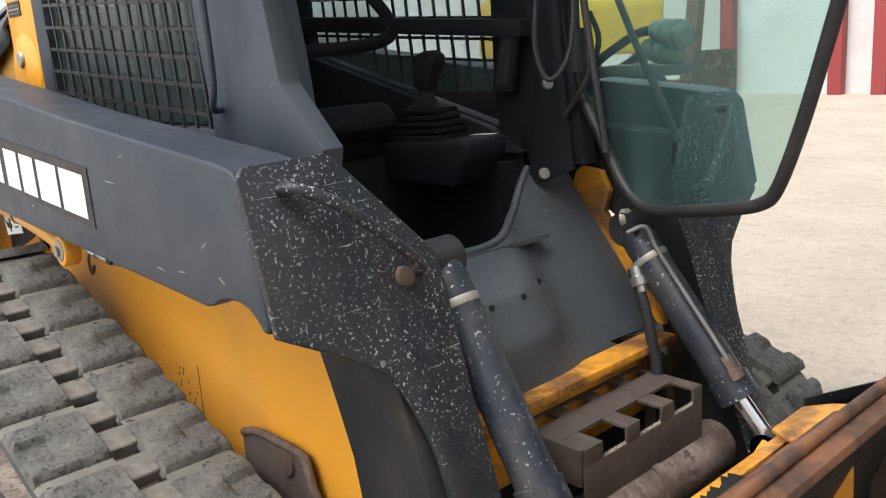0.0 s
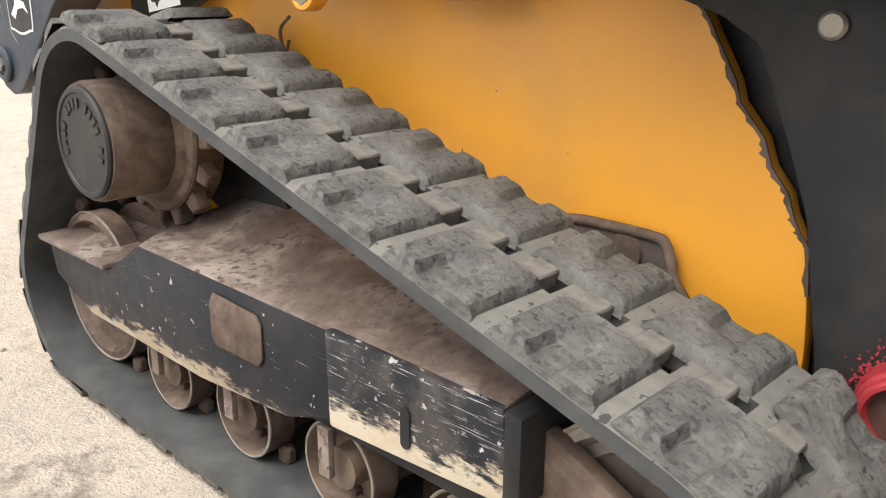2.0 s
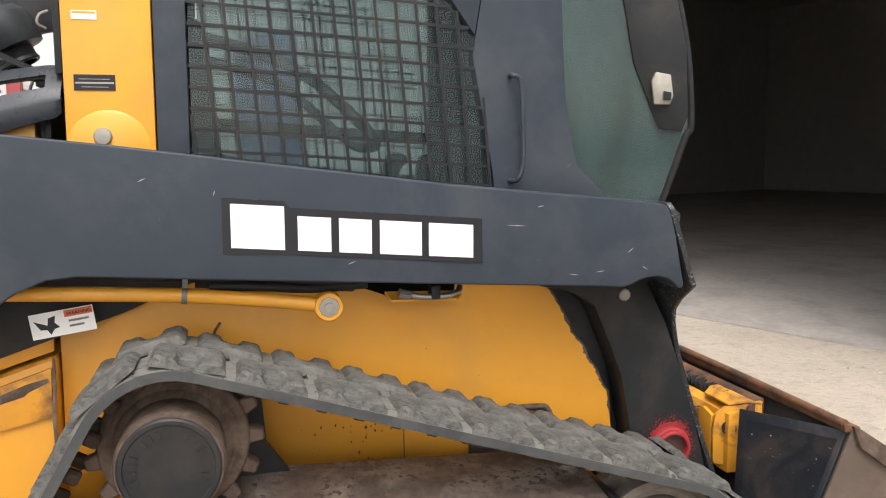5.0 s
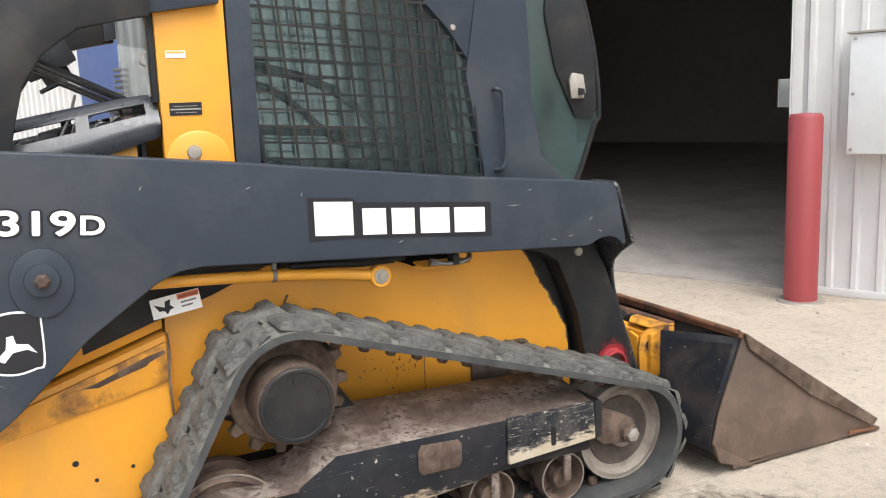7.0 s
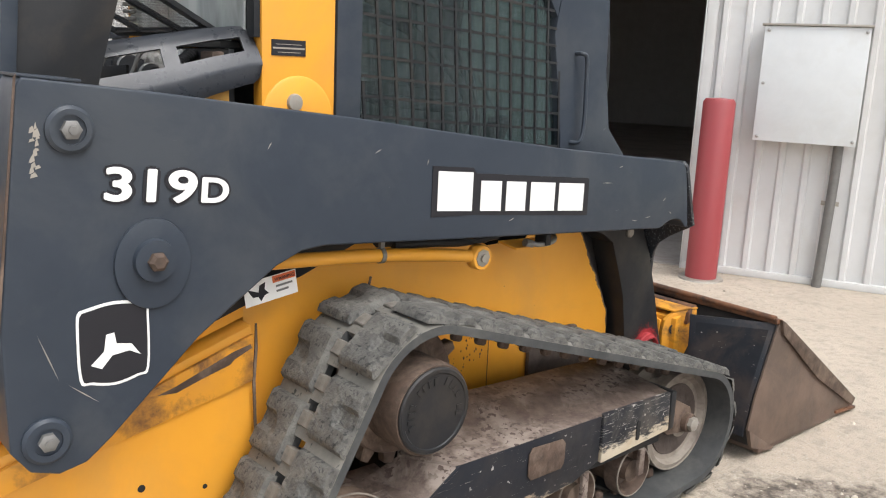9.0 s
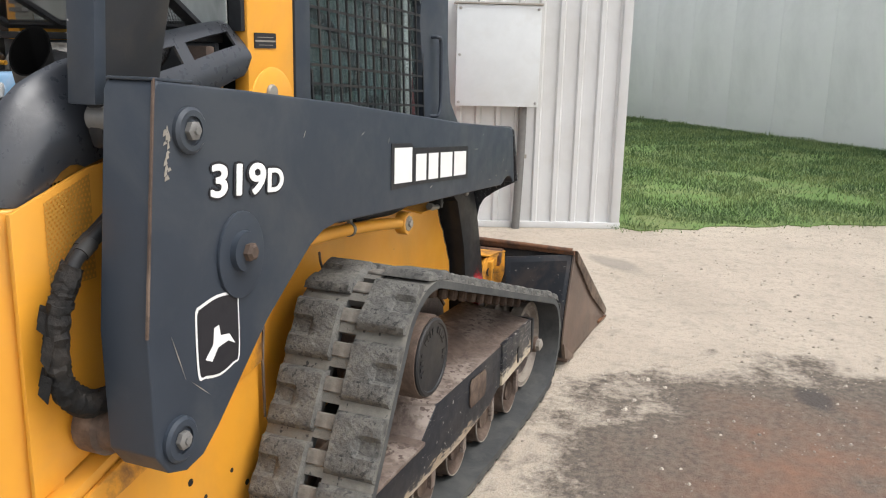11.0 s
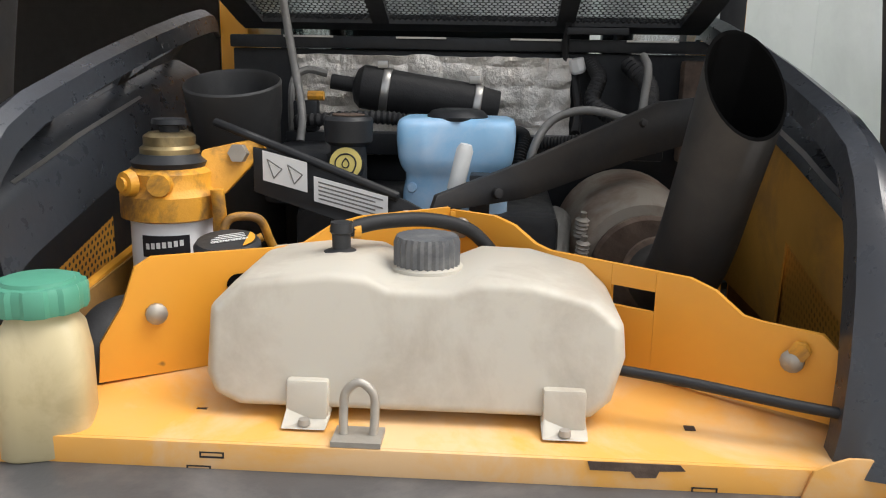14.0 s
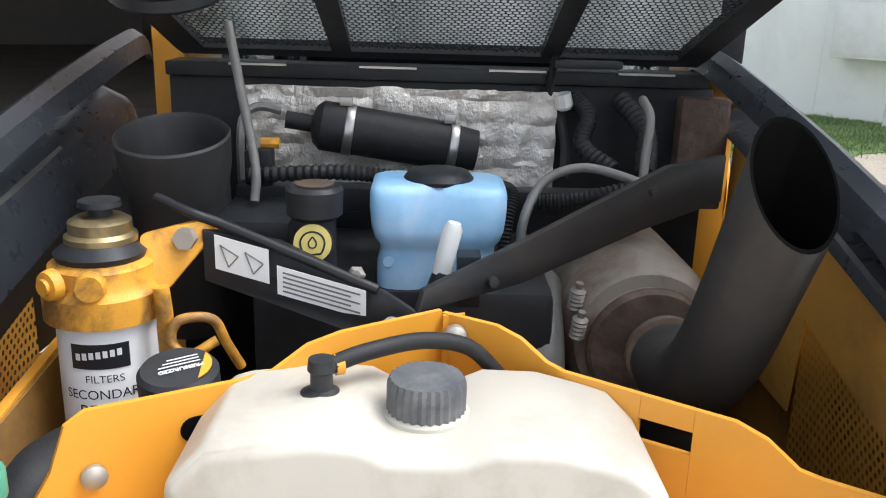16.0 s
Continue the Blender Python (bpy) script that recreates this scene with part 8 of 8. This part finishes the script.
    cn = mk("wire_connector", BOX_PAINT, loader, LA((-0.60, 0.004, 1.268), (0.05, 0.22, -1), [(0.006, 0), (0.009, 0.006), (0.009, 0.05), (0.007, 0.052), (0.0, 0.052)], 12), label="pale wire connector")
    mk("connector_boot", PLASTIC, cn, LA((-0.598, 0.012, 1.222), (0.05, 0.35, -1), [(0.010, 0), (0.010, 0.03), (0.006, 0.034), (0.0, 0.034)], 12), B(-0.596, -0.57, -0.022, 0.0, 1.185, 1.235), bev=0.003)
    # black braces
    mk("cross_brace", BLACK, loader, PR([(-0.666, 0.035, 1.205), (-0.655, 0.03, 1.222), (-0.60, -0.06, 1.252), (-0.535, -0.205, 1.312), (-0.50, -0.27, 1.318), (-0.50, -0.27, 1.27), (-0.545, -0.18, 1.25), (-0.60, -0.06, 1.212)], (0.008, 0.004, 0)), bev=0.002, label="black flat steel brace")
    mk("brace_bolt", BLACK, loader, LA((-0.625, -0.03, 1.221), (-1, -0.4, 0.2), [(0.006, 0), (0.005, 0.005), (0, 0.006)], 10))
    mk("brace_bolt", BLACK, loader, LA((-0.55, -0.185, 1.29), (-1, -0.4, 0.2), [(0.005, 0), (0.004, 0.004), (0, 0.005)], 10))
    lb = mk("belt_guard", BLACK, loader, PR([(-0.62, 0.225, 1.262), (-0.60, 0.16, 1.246), (-0.64, 0.06, 1.212), (-0.665, 0.035, 1.205), (-0.66, 0.04, 1.185), (-0.65, 0.08, 1.175), (-0.62, 0.225, 1.215)], (0.01, 0.002, 0)), TU([(-0.60, 0.27, 1.285), (-0.615, 0.235, 1.275), (-0.615, 0.20, 1.262), (-0.645, 0.07, 1.218)], 0.005, 8), bev=0.001, label="black belt guard with white instruction labels")

    def tag(y0, y1, z0, z1, slope):
        def q(y, z):
            # lies on the guard's rear face
            return Vector((-0.6245 - 0.16 * (0.225 - y) - 0.001, y, z + slope * (y - 0.15)))
        ob = mk("white_label", WHITE_VINYL, lb, PR([q(y0, z0), q(y1, z0), q(y1, z1), q(y0, z1)], (-0.0006, 0, 0)))
        return q
    q = tag(0.165, 0.213, 1.215, 1.246, 0.22)
    q2 = tag(0.08, 0.158, 1.208, 1.234, 0.22)
    for k in range(5):
        z = 1.2115 + 0.0042 * k
        mk("label_line", GUNMETAL, lb, PR([q2(0.085 + 0.008 * (k % 2), z) + Vector((-0.0008, 0, 0)), q2(0.153, z) + Vector((-0.0008, 0, 0)), q2(0.153, z + 0.0016) + Vector((-0.0008, 0, 0)), q2(0.085 + 0.008 * (k % 2), z + 0.0016) + Vector((-0.0008, 0, 0))], (-0.0003, 0, 0)))
    for yc in (0.178, 0.200):
        tri = [q(yc + 0.008, 1.238), q(yc - 0.008, 1.232), q(yc + 0.001, 1.22)]
        mk("belt_diagram", GUNMETAL, lb, *[CY(a + Vector((-0.001, 0, 0)), b + Vector((-0.001, 0, 0)), 0.0006, 6) for a, b in zip(tri, tri[1:] + tri[:1])])
    # oil filler
    of = mk("oil_filler", PLASTIC, loader, LA((-0.565, 0.134, 1.17), (0, 0, 1), [(0.02, 0), (0.02, 0.09), (0.026, 0.095), (0.027, 0.118), (0.024, 0.122), (0.0, 0.123)], 28), label="black oil filler with a yellow oil symbol")
    mk("rusty_cap_top", RUST, of, LA((-0.565, 0.134, 1.2928), (0, 0, 1), [(0.018, 0), (0.018, 0.001), (0.0, 0.001)], 24))
    m_ = Matrix.Translation((-0.5905, 0.133, 1.243)) @ Matrix.Rotation(radians(-76), 4, "Y")

    def disc(r, z0, z1, n=24):
        return PR([m_ @ Vector((r * math.cos(k * math.tau / n), r * math.sin(k * math.tau / n), z0)) for k in range(n)], m_.to_3x3() @ Vector((0, 0, z1 - z0)))
    mk("symbol_mount", PLASTIC, of, CY((-0.570, 0.133, 1.239), (-0.5895, 0.133, 1.2428), 0.0180, 20))
    mk("oil_symbol", OIL_YELLOW, of, disc(0.0175, 0.0002, 0.0012), label="yellow oil symbol")
    can = [(0.0105 * math.cos(k * math.tau / 16) * (1.25 if k in (6, 10) else 1.0), 0.0112 * math.sin(k * math.tau / 16)) for k in range(17)]
    drop = [(0.006, 0.0), (0.001, 0.0035), (-0.003, 0.003), (-0.0045, 0.0), (-0.003, -0.003), (0.001, -0.0035), (0.006, 0.0)]
    mk("oil_can_mark", BLACK_VINYL, of, TU([m_ @ Vector((x, y, 0.0014)) for x, y in can], 0.0009, 6, smooth=2), TU([m_ @ Vector((x, y, 0.0014)) for x, y in drop], 0.0007, 6, smooth=2))
    mk("bolt_green", ZINC, loader, LA((-0.565, 0.095, 1.205), (-1, 0, 0.3), [(0.009, 0), (0.009, 0.006), (0.005, 0.009), (0, 0.009)], 6))
    # engine block mass and pipes
    mk("valve_cover", PLASTIC, loader, B(-0.55, -0.31, -0.10, 0.20, 0.95, 1.185), B(-0.54, -0.33, 0.16, 0.24, 1.186, 1.25), bev=0.012, label="dark engine block and covers")
    mk("cross_rail", PLASTIC, loader, B(-0.44, -0.41, -0.23, 0.235, 1.235, 1.262), B(-0.44, -0.42, 0.195, 0.225, 1.262, 1.30), bev=0.003, label="black cross rail")
    mk("wire_loom", HOSE, loader, TU([(-0.45, 0.22, 1.275), (-0.46, 0.12, 1.283), (-0.45, 0.05, 1.275), (-0.45, -0.03, 1.272)], 0.008, 10, smooth=24, rib=0.12), label="black corrugated wire loom")
    mk("wire_loom", HOSE, loader, TU([(-0.49, -0.05, 1.20), (-0.48, -0.055, 1.24), (-0.46, -0.06, 1.265), (-0.44, -0.04, 1.27)], 0.007, 10, smooth=20, rib=0.12), label="black corrugated wire loom")
    mk("wire_loom", HOSE, loader, TU([(-0.46, -0.08, 1.255), (-0.47, -0.13, 1.262), (-0.48, -0.20, 1.282)], 0.008, 10, smooth=24, rib=0.12), label="black corrugated wire loom")
    mk("grey_cable", GUNMETAL, loader, TU([(-0.52, -0.065, 1.20), (-0.515, -0.068, 1.25), (-0.49, -0.09, 1.285), (-0.48, -0.13, 1.298), (-0.49, -0.175, 1.29), (-0.50, -0.20, 1.28)], 0.005, 10), TU([(-0.47, -0.195, 1.275), (-0.455, -0.20, 1.31), (-0.44, -0.205, 1.345), (-0.40, -0.205, 1.36)], 0.005, 10), label="grey cable bend")
    mk("harness", HOSE, loader, TU([(-0.30, -0.15, 1.35), (-0.33, -0.16, 1.33), (-0.36, -0.15, 1.30), (-0.40, -0.18, 1.28)], 0.010, 10, smooth=14, rib=0.1), TU([(-0.31, -0.20, 1.35), (-0.36, -0.22, 1.32), (-0.42, -0.21, 1.28)], 0.012, 10, smooth=14, rib=0.1), TU([(-0.305, -0.13, 1.33), (-0.33, -0.135, 1.29), (-0.36, -0.13, 1.26)], 0.006, 8), label="tangled black wiring harness")
    mk("wire_plug", WHITE_VINYL, loader, LA((-0.312, -0.13, 1.355), (0.1, -0.25, -1), [(0.010, 0), (0.011, 0.016), (0.008, 0.02), (0.0, 0.02)], 8), label="pale wire plug")
    mk("brass_fitting", YELLOW_CAST, loader, LA((-0.42, 0.21, 1.305), (0, -1, 0), [(0.006, 0), (0.006, 0.02), (0, 0.02)], 8))
    # muffler and stack
    mf = mk("muffler", MUFFLER, loader, LA((-0.52, -0.205, 1.118), (1, 0.03, 0.02), [(0.0, -0.002), (0.055, 0.0), (0.062, 0.012), (0.075, 0.014), (0.085, 0.03), (0.088, 0.06), (0.088, 0.20), (0.075, 0.215), (0.0, 0.215)], 44), label="heat stained steel muffler drum")
    mk("muffler_ring", RUST, mf, LA((-0.524, -0.205, 1.118), (1, 0.03, 0.02), [(0.040, -0.006), (0.062, -0.006), (0.066, -0.002), (0.066, 0.004), (0.060, 0.006), (0.040, 0.006)], 40))
    mk("intake_elbow", GUNMETAL, mf, TU([(-0.44, -0.10, 1.155), (-0.48, -0.095, 1.145), (-0.53, -0.092, 1.115), (-0.55, -0.092, 1.06)], 0.024, 18))
    for z in (1.155, 1.132):
        p = Vector((-0.50 - (1.155 - z), -0.128, z - 0.006))
        sp = mk("spring_bolt", ZINC, mf, LA(p, (-0.2, -0.1, 1), [(0.005, 0)] + [(0.0085 if k % 2 else 0.006, 0.002 + 0.0025 * k) for k in range(10)] + [(0.004, 0.028), (0.004, 0.034), (0.0, 0.034)], 14))
    stack_pts = spline([(-0.545, -0.212, 1.126), (-0.595, -0.213, 1.124), (-0.645, -0.215, 1.142), (-0.682, -0.220, 1.185), (-0.708, -0.228, 1.25), (-0.736, -0.239, 1.339)], 6)

    def stack(bm):
        n = 36
        rings, u = [], None
        cut_p, cut_n = Vector((-0.736, -0.239, 1.339)), Vector((-0.85, -0.30, 0.30)).normalized()
        for k, q in enumerate(stack_pts):
            w = (stack_pts[min(k + 1, len(stack_pts) - 1)] - stack_pts[max(k - 1, 0)]).normalized()
            u = basis(w)[0] if u is None else (u - w * u.dot(w)).normalized()
            v = w.cross(u)
            rings.append([q + (u * math.cos(a) + v * math.sin(a)) * 0.0372 for a in (i * math.tau / n for i in range(n))])
        w = (stack_pts[-1] - stack_pts[-2]).normalized()
        last = []
        for p in rings[-1]:
            d = (cut_p - p).dot(cut_n) / w.dot(cut_n)
            last.append(p + w * 0.68 * max(-0.10, min(0.10, d)))
        mid = sum(last, Vector()) / n
        last = [mid + (p - mid) * 1.05 for p in last]
        rings = [r for r in rings[:-6]] + [last]
        inner = [[(sum(r, Vector()) / n).lerp(p, 0.93) for p in r] for r in rings]
        g = [[bm.verts.new(p) for p in r] for r in rings]
        h = [[bm.verts.new(p) for p in r] for r in inner]
        for grid in (g,):
            for a, b in zip(grid, grid[1:]):
                for k in range(n):
                    bm.faces.new((a[k], a[(k + 1) % n], b[(k + 1) % n], b[k]))
        for k in range(n):
            bm.faces.new((g[-1][k], g[-1][(k + 1) % n], h[-1][(k + 1) % n], h[-1][k]))
        for v in h[0]:
            v.co = v.co.lerp(h[-1][0].co, 0.0)
        for a, b in zip(h[:-1], h[1:]):
            for k in range(n):
                bm.faces.new((a[k], a[(k + 1) % n], b[(k + 1) % n], b[k]))
        bm.faces.new(g[0]), bm.faces.new(h[0])
    ex = mk("exhaust_pipe", DUSTY_BLACK, loader, stack, label="sooty black exhaust stack cut at a slant", smooth=50)
    ex.data.materials.append(SOOT_AND_RECESS)
    axis_pts = [Vector(p) for p in stack_pts]
    for f_ in ex.data.polygons:
        near = min(axis_pts, key=lambda p: (p - f_.center).length)
        if f_.normal.dot(f_.center - near) < 0 or f_.normal.dot(Vector((-0.85, -0.30, 0.30)).normalized()) > 0.85:
            f_.material_index = 1
    mk("stack_clamp", RUST, mf, LA((-0.556, -0.212, 1.126), (-1, 0.0, 0.05), [(0.038, 0), (0.041, 0.001), (0.041, 0.010), (0.038, 0.011)], 30))
    mk("rusty_cover", RUST, loader, B(-0.33, -0.30, -0.33, -0.27, 1.22, 1.355), bev=0.006, label="brown rusty cover")


engine_parts()

# ---- hoses and small parts on the right flank
def torn(points, r, seed):
    """A sleeve with an uneven, frayed surface."""
    def op(bm):
        rnd = random.Random(seed)
        TU(points, r, 12)(bm)
        for v in bm.verts:
            v.co += Vector((rnd.uniform(-1, 1), rnd.uniform(-1, 1), rnd.uniform(-1, 1))) * 0.0034
    return op


for k, off in enumerate((0.0, 0.03)):
    yy = -0.440 + off * 1.05
    up = [(-0.70 + off * 0.2, yy + 0.01, 1.06), (-0.78 + off, yy + 0.004, 1.03), (-0.855 + off, yy, 0.985), (-0.885 + off, yy, 0.94)]
    down = [(-0.868 + off, yy, 0.972), (-0.892 + off, yy, 0.925), (-0.907 + off, yy, 0.885), (-0.912 + off, yy + 0.003, 0.81), (-0.90 + off, yy, 0.745), (-0.85 + off, -0.44 + off * 0.5, 0.708), (-0.76, -0.44, 0.705)]
    th = mk("tower_hose", HOSE, loader, TU(up, 0.013, 12), label="hydraulic hose loop in a torn black sleeve")
    mk("hose_sleeve", SLEEVE, th, torn(down, 0.021 if k == 0 else 0.018, 3 + k), label="torn black protective sleeve", smooth=30)
    mk("hose_ferrule", DUSTY_BLACK, th, LA((-0.845 + off, yy, 0.992), (0.85, 0.05, 0.5), [(0.015, 0), (0.0155, 0.03), (0.013, 0.032), (0.013, 0.06), (0.0, 0.06)], 12))
    for j, (dx_, dz_, l_) in enumerate(((-0.928, 0.86, 0.06), (-0.934, 0.79, 0.045), (-0.92, 0.90, 0.04))):
        mk("torn_flap", SLEEVE, th, PR([(dx_ + off, yy - 0.012 + 0.008 * j, dz_), (dx_ + off - 0.006, yy + 0.004 + 0.008 * j, dz_ + 0.006), (dx_ + off - 0.014, yy + 0.010 + 0.006 * j, dz_ - l_ * 0.6), (dx_ + off - 0.008, yy + 0.002, dz_ - l_)], (0.002, 0, 0)), label="loose flap of sleeve")
sk = Matrix.Translation((-0.245, -0.4425, 0.828)) @ Matrix.Rotation(radians(-8.5), 4, "Y")


def on_flank(x0, x1, z0, z1, d=0.0):
    return PR([sk @ Vector((x, -d, z)) for x, z in ((x0, z0), (x1, z0), (x1, z1), (x0, z1))], (0, -0.0008, 0))


st = mk("pinch_sticker", WHITE_VINYL, loader, on_flank(-0.07, 0.068, -0.032, 0.026), label="white pinch point warning sticker")
mk("sticker_header", material("orange_vinyl", (0.72, 0.16, 0.05), 0.4, bump=0), st, on_flank(0.005, 0.066, 0.008, 0.024, 0.001))
mk("sticker_pictogram", BLACK_VINYL, st, PR([sk @ Vector((x, -0.001, z)) for x, z in ((-0.062, 0.01), (-0.05, -0.012), (-0.036, -0.014), (-0.03, -0.026), (-0.02, -0.014), (-0.008, -0.012), (-0.018, 0.0), (-0.014, 0.016), (-0.03, 0.012), (-0.034, -0.004), (-0.05, 0.004))], (0, -0.0008, 0)))
for k in range(2):
    mk("sticker_line", GUNMETAL, st, on_flank(0.012, 0.056 - 0.012 * k, -0.004 - 0.012 * k, 0.001 - 0.012 * k, 0.001))
lettering("sticker_word", "WARNING", 0.011, sk @ Matrix.Translation((0.010, -0.0022, 0.0115)) @ Matrix.Rotation(radians(90), 4, "X"), BLACK_VINYL, st, 0.0003)

rod = mk("support_rod", YELLOW, loader, TU([(-0.36, -0.50, 0.905), (-0.15, -0.50, 0.895), (0.02, -0.50, 0.884), (0.20, -0.503, 0.866), (0.34, -0.506, 0.847)], 0.017, 14), label="yellow boom support rod")
mk("rod_eye", YELLOW, rod, LA((0.352, -0.525, 0.845), (0, 1, 0), [(0.032, 0), (0.035, 0.004), (0.035, 0.03), (0.032, 0.034), (0.0, 0.034)], 28))
mk("rod_bolt", ZINC, rod, LA((0.352, -0.525, 0.845), (0, -1, 0), [(0.025, 0), (0.024, 0.002), (0.012, 0.003), (0.012, 0.01), (0.0, 0.011)], 8), label="pale bolt in a grey washer")
mk("rod_clip", GUNMETAL, rod, LA((0.02, -0.50, 0.884), (1, 0, -0.08), [(0.02, 0), (0.02, 0.012), (0.0, 0.012)], 12), B(0.022, 0.034, -0.505, -0.495, 0.895, 0.93))
lift = mk("lift_cylinder", BLACK, loader, CY((0.05, -0.455, 0.925), (0.42, -0.455, 0.90), 0.032, 20), CY((-0.55, -0.455, 0.96), (0.05, -0.455, 0.925), 0.02, 16), label="black hydraulic lift cylinder under the boom")
mk("cylinder_hose", HOSE, lift, TU([(0.08, -0.48, 0.90), (0.2, -0.485, 0.895), (0.32, -0.48, 0.885), (0.45, -0.475, 0.89)], 0.012, 10))
fit_ = mk("hose_bracket", YELLOW, loader, PR([(0.505, -0.50, 0.845), (0.67, -0.50, 0.842), (0.69, -0.47, 0.846), (0.67, -0.43, 0.85), (0.50, -0.43, 0.855)], (0, 0, 0.006)), bev=0.002, label="yellow bracket with steel hose fittings")
mk("steel_line", STEEL, fit_, TU([(0.54, -0.517, 0.868), (0.575, -0.515, 0.858), (0.63, -0.51, 0.856), (0.67, -0.495, 0.862), (0.685, -0.47, 0.87)], 0.008, 10))
mk("line_nut", STEEL, fit_, LA((0.52, -0.518, 0.87), (1, 0.05, -0.25), [(0.012, 0), (0.012, 0.03), (0.0, 0.03)], 6))
mk("line_clip", HOSE, fit_, B(0.60, 0.622, -0.525, -0.48, 0.852, 0.885), bev=0.003)
mk("wire_hook", RUST, loader, TU([(0.10, -0.362, 0.79), (0.085, -0.375, 0.765), (0.095, -0.38, 0.735), (0.108, -0.38, 0.725), (0.112, -0.375, 0.745)], 0.0035, 8), label="bent rusty wire hook")
flap_line = [(0.745, 0.492), (0.80, 0.509), (0.88, 0.5115), (0.945, 0.510), (0.962, 0.503), (0.973, 0.480), (0.982, 0.450), (1.012, 0.415), (1.045, 0.382)]
flap = mk("cast_bracket", DARK_DIRT, loader, XZ([(0.74, 0.34)] + [(x - 0.004, z - 0.005) for x, z in flap_line] + [(1.05, 0.34)], -0.362, -0.347), bev=0.002, label="dark muddy cast bracket beside the track")
mk("bracket_rim", RUST, flap, TU([(x, -0.360, z) for x, z in flap_line], 0.0085, 10, smooth=4), label="raised rusty rim")
mk("bracket_boss", RUST, flap, LA((0.90, -0.360, 0.478), (0, -1, 0), [(0.03, 0), (0.027, 0.008), (0.014, 0.010), (0.0, 0.010)], 20))
for x, z, r in ((-0.55, 0.40, 0.009), (-0.50, 0.34, 0.006), (-0.40, 0.36, 0.006), (-0.34, 0.30, 0.008)):
    mk("body_hole", BLACK, rear_body, LA((x, -0.4102, z), (0, -1, 0), [(r, 0), (r, 0.0006), (0.0, 0.0006)], 14))
mk("body_seam", RUST, rear_body, PR([(x, -0.4255, z) for x, z in ((-0.276, 0.74), (-0.272, 0.74), (-0.270, 0.68), (-0.276, 0.60), (-0.272, 0.45), (-0.278, 0.45), (-0.283, 0.60), (-0.277, 0.68))], (0, 0.004, 0)))
mk("brown_scuff", RUST, rear_body, PR([(x, -0.4246, z) for x, z in ((-0.515, 0.615), (-0.47, 0.628), (-0.40, 0.655), (-0.33, 0.682), (-0.288, 0.692), (-0.285, 0.682), (-0.33, 0.662), (-0.34, 0.652), (-0.41, 0.632), (-0.47, 0.612))], (0, -0.0006, 0)), label="brown bare scuff in the paint")


track(-1)
track(1).location = (0.04, 0.083, 0)
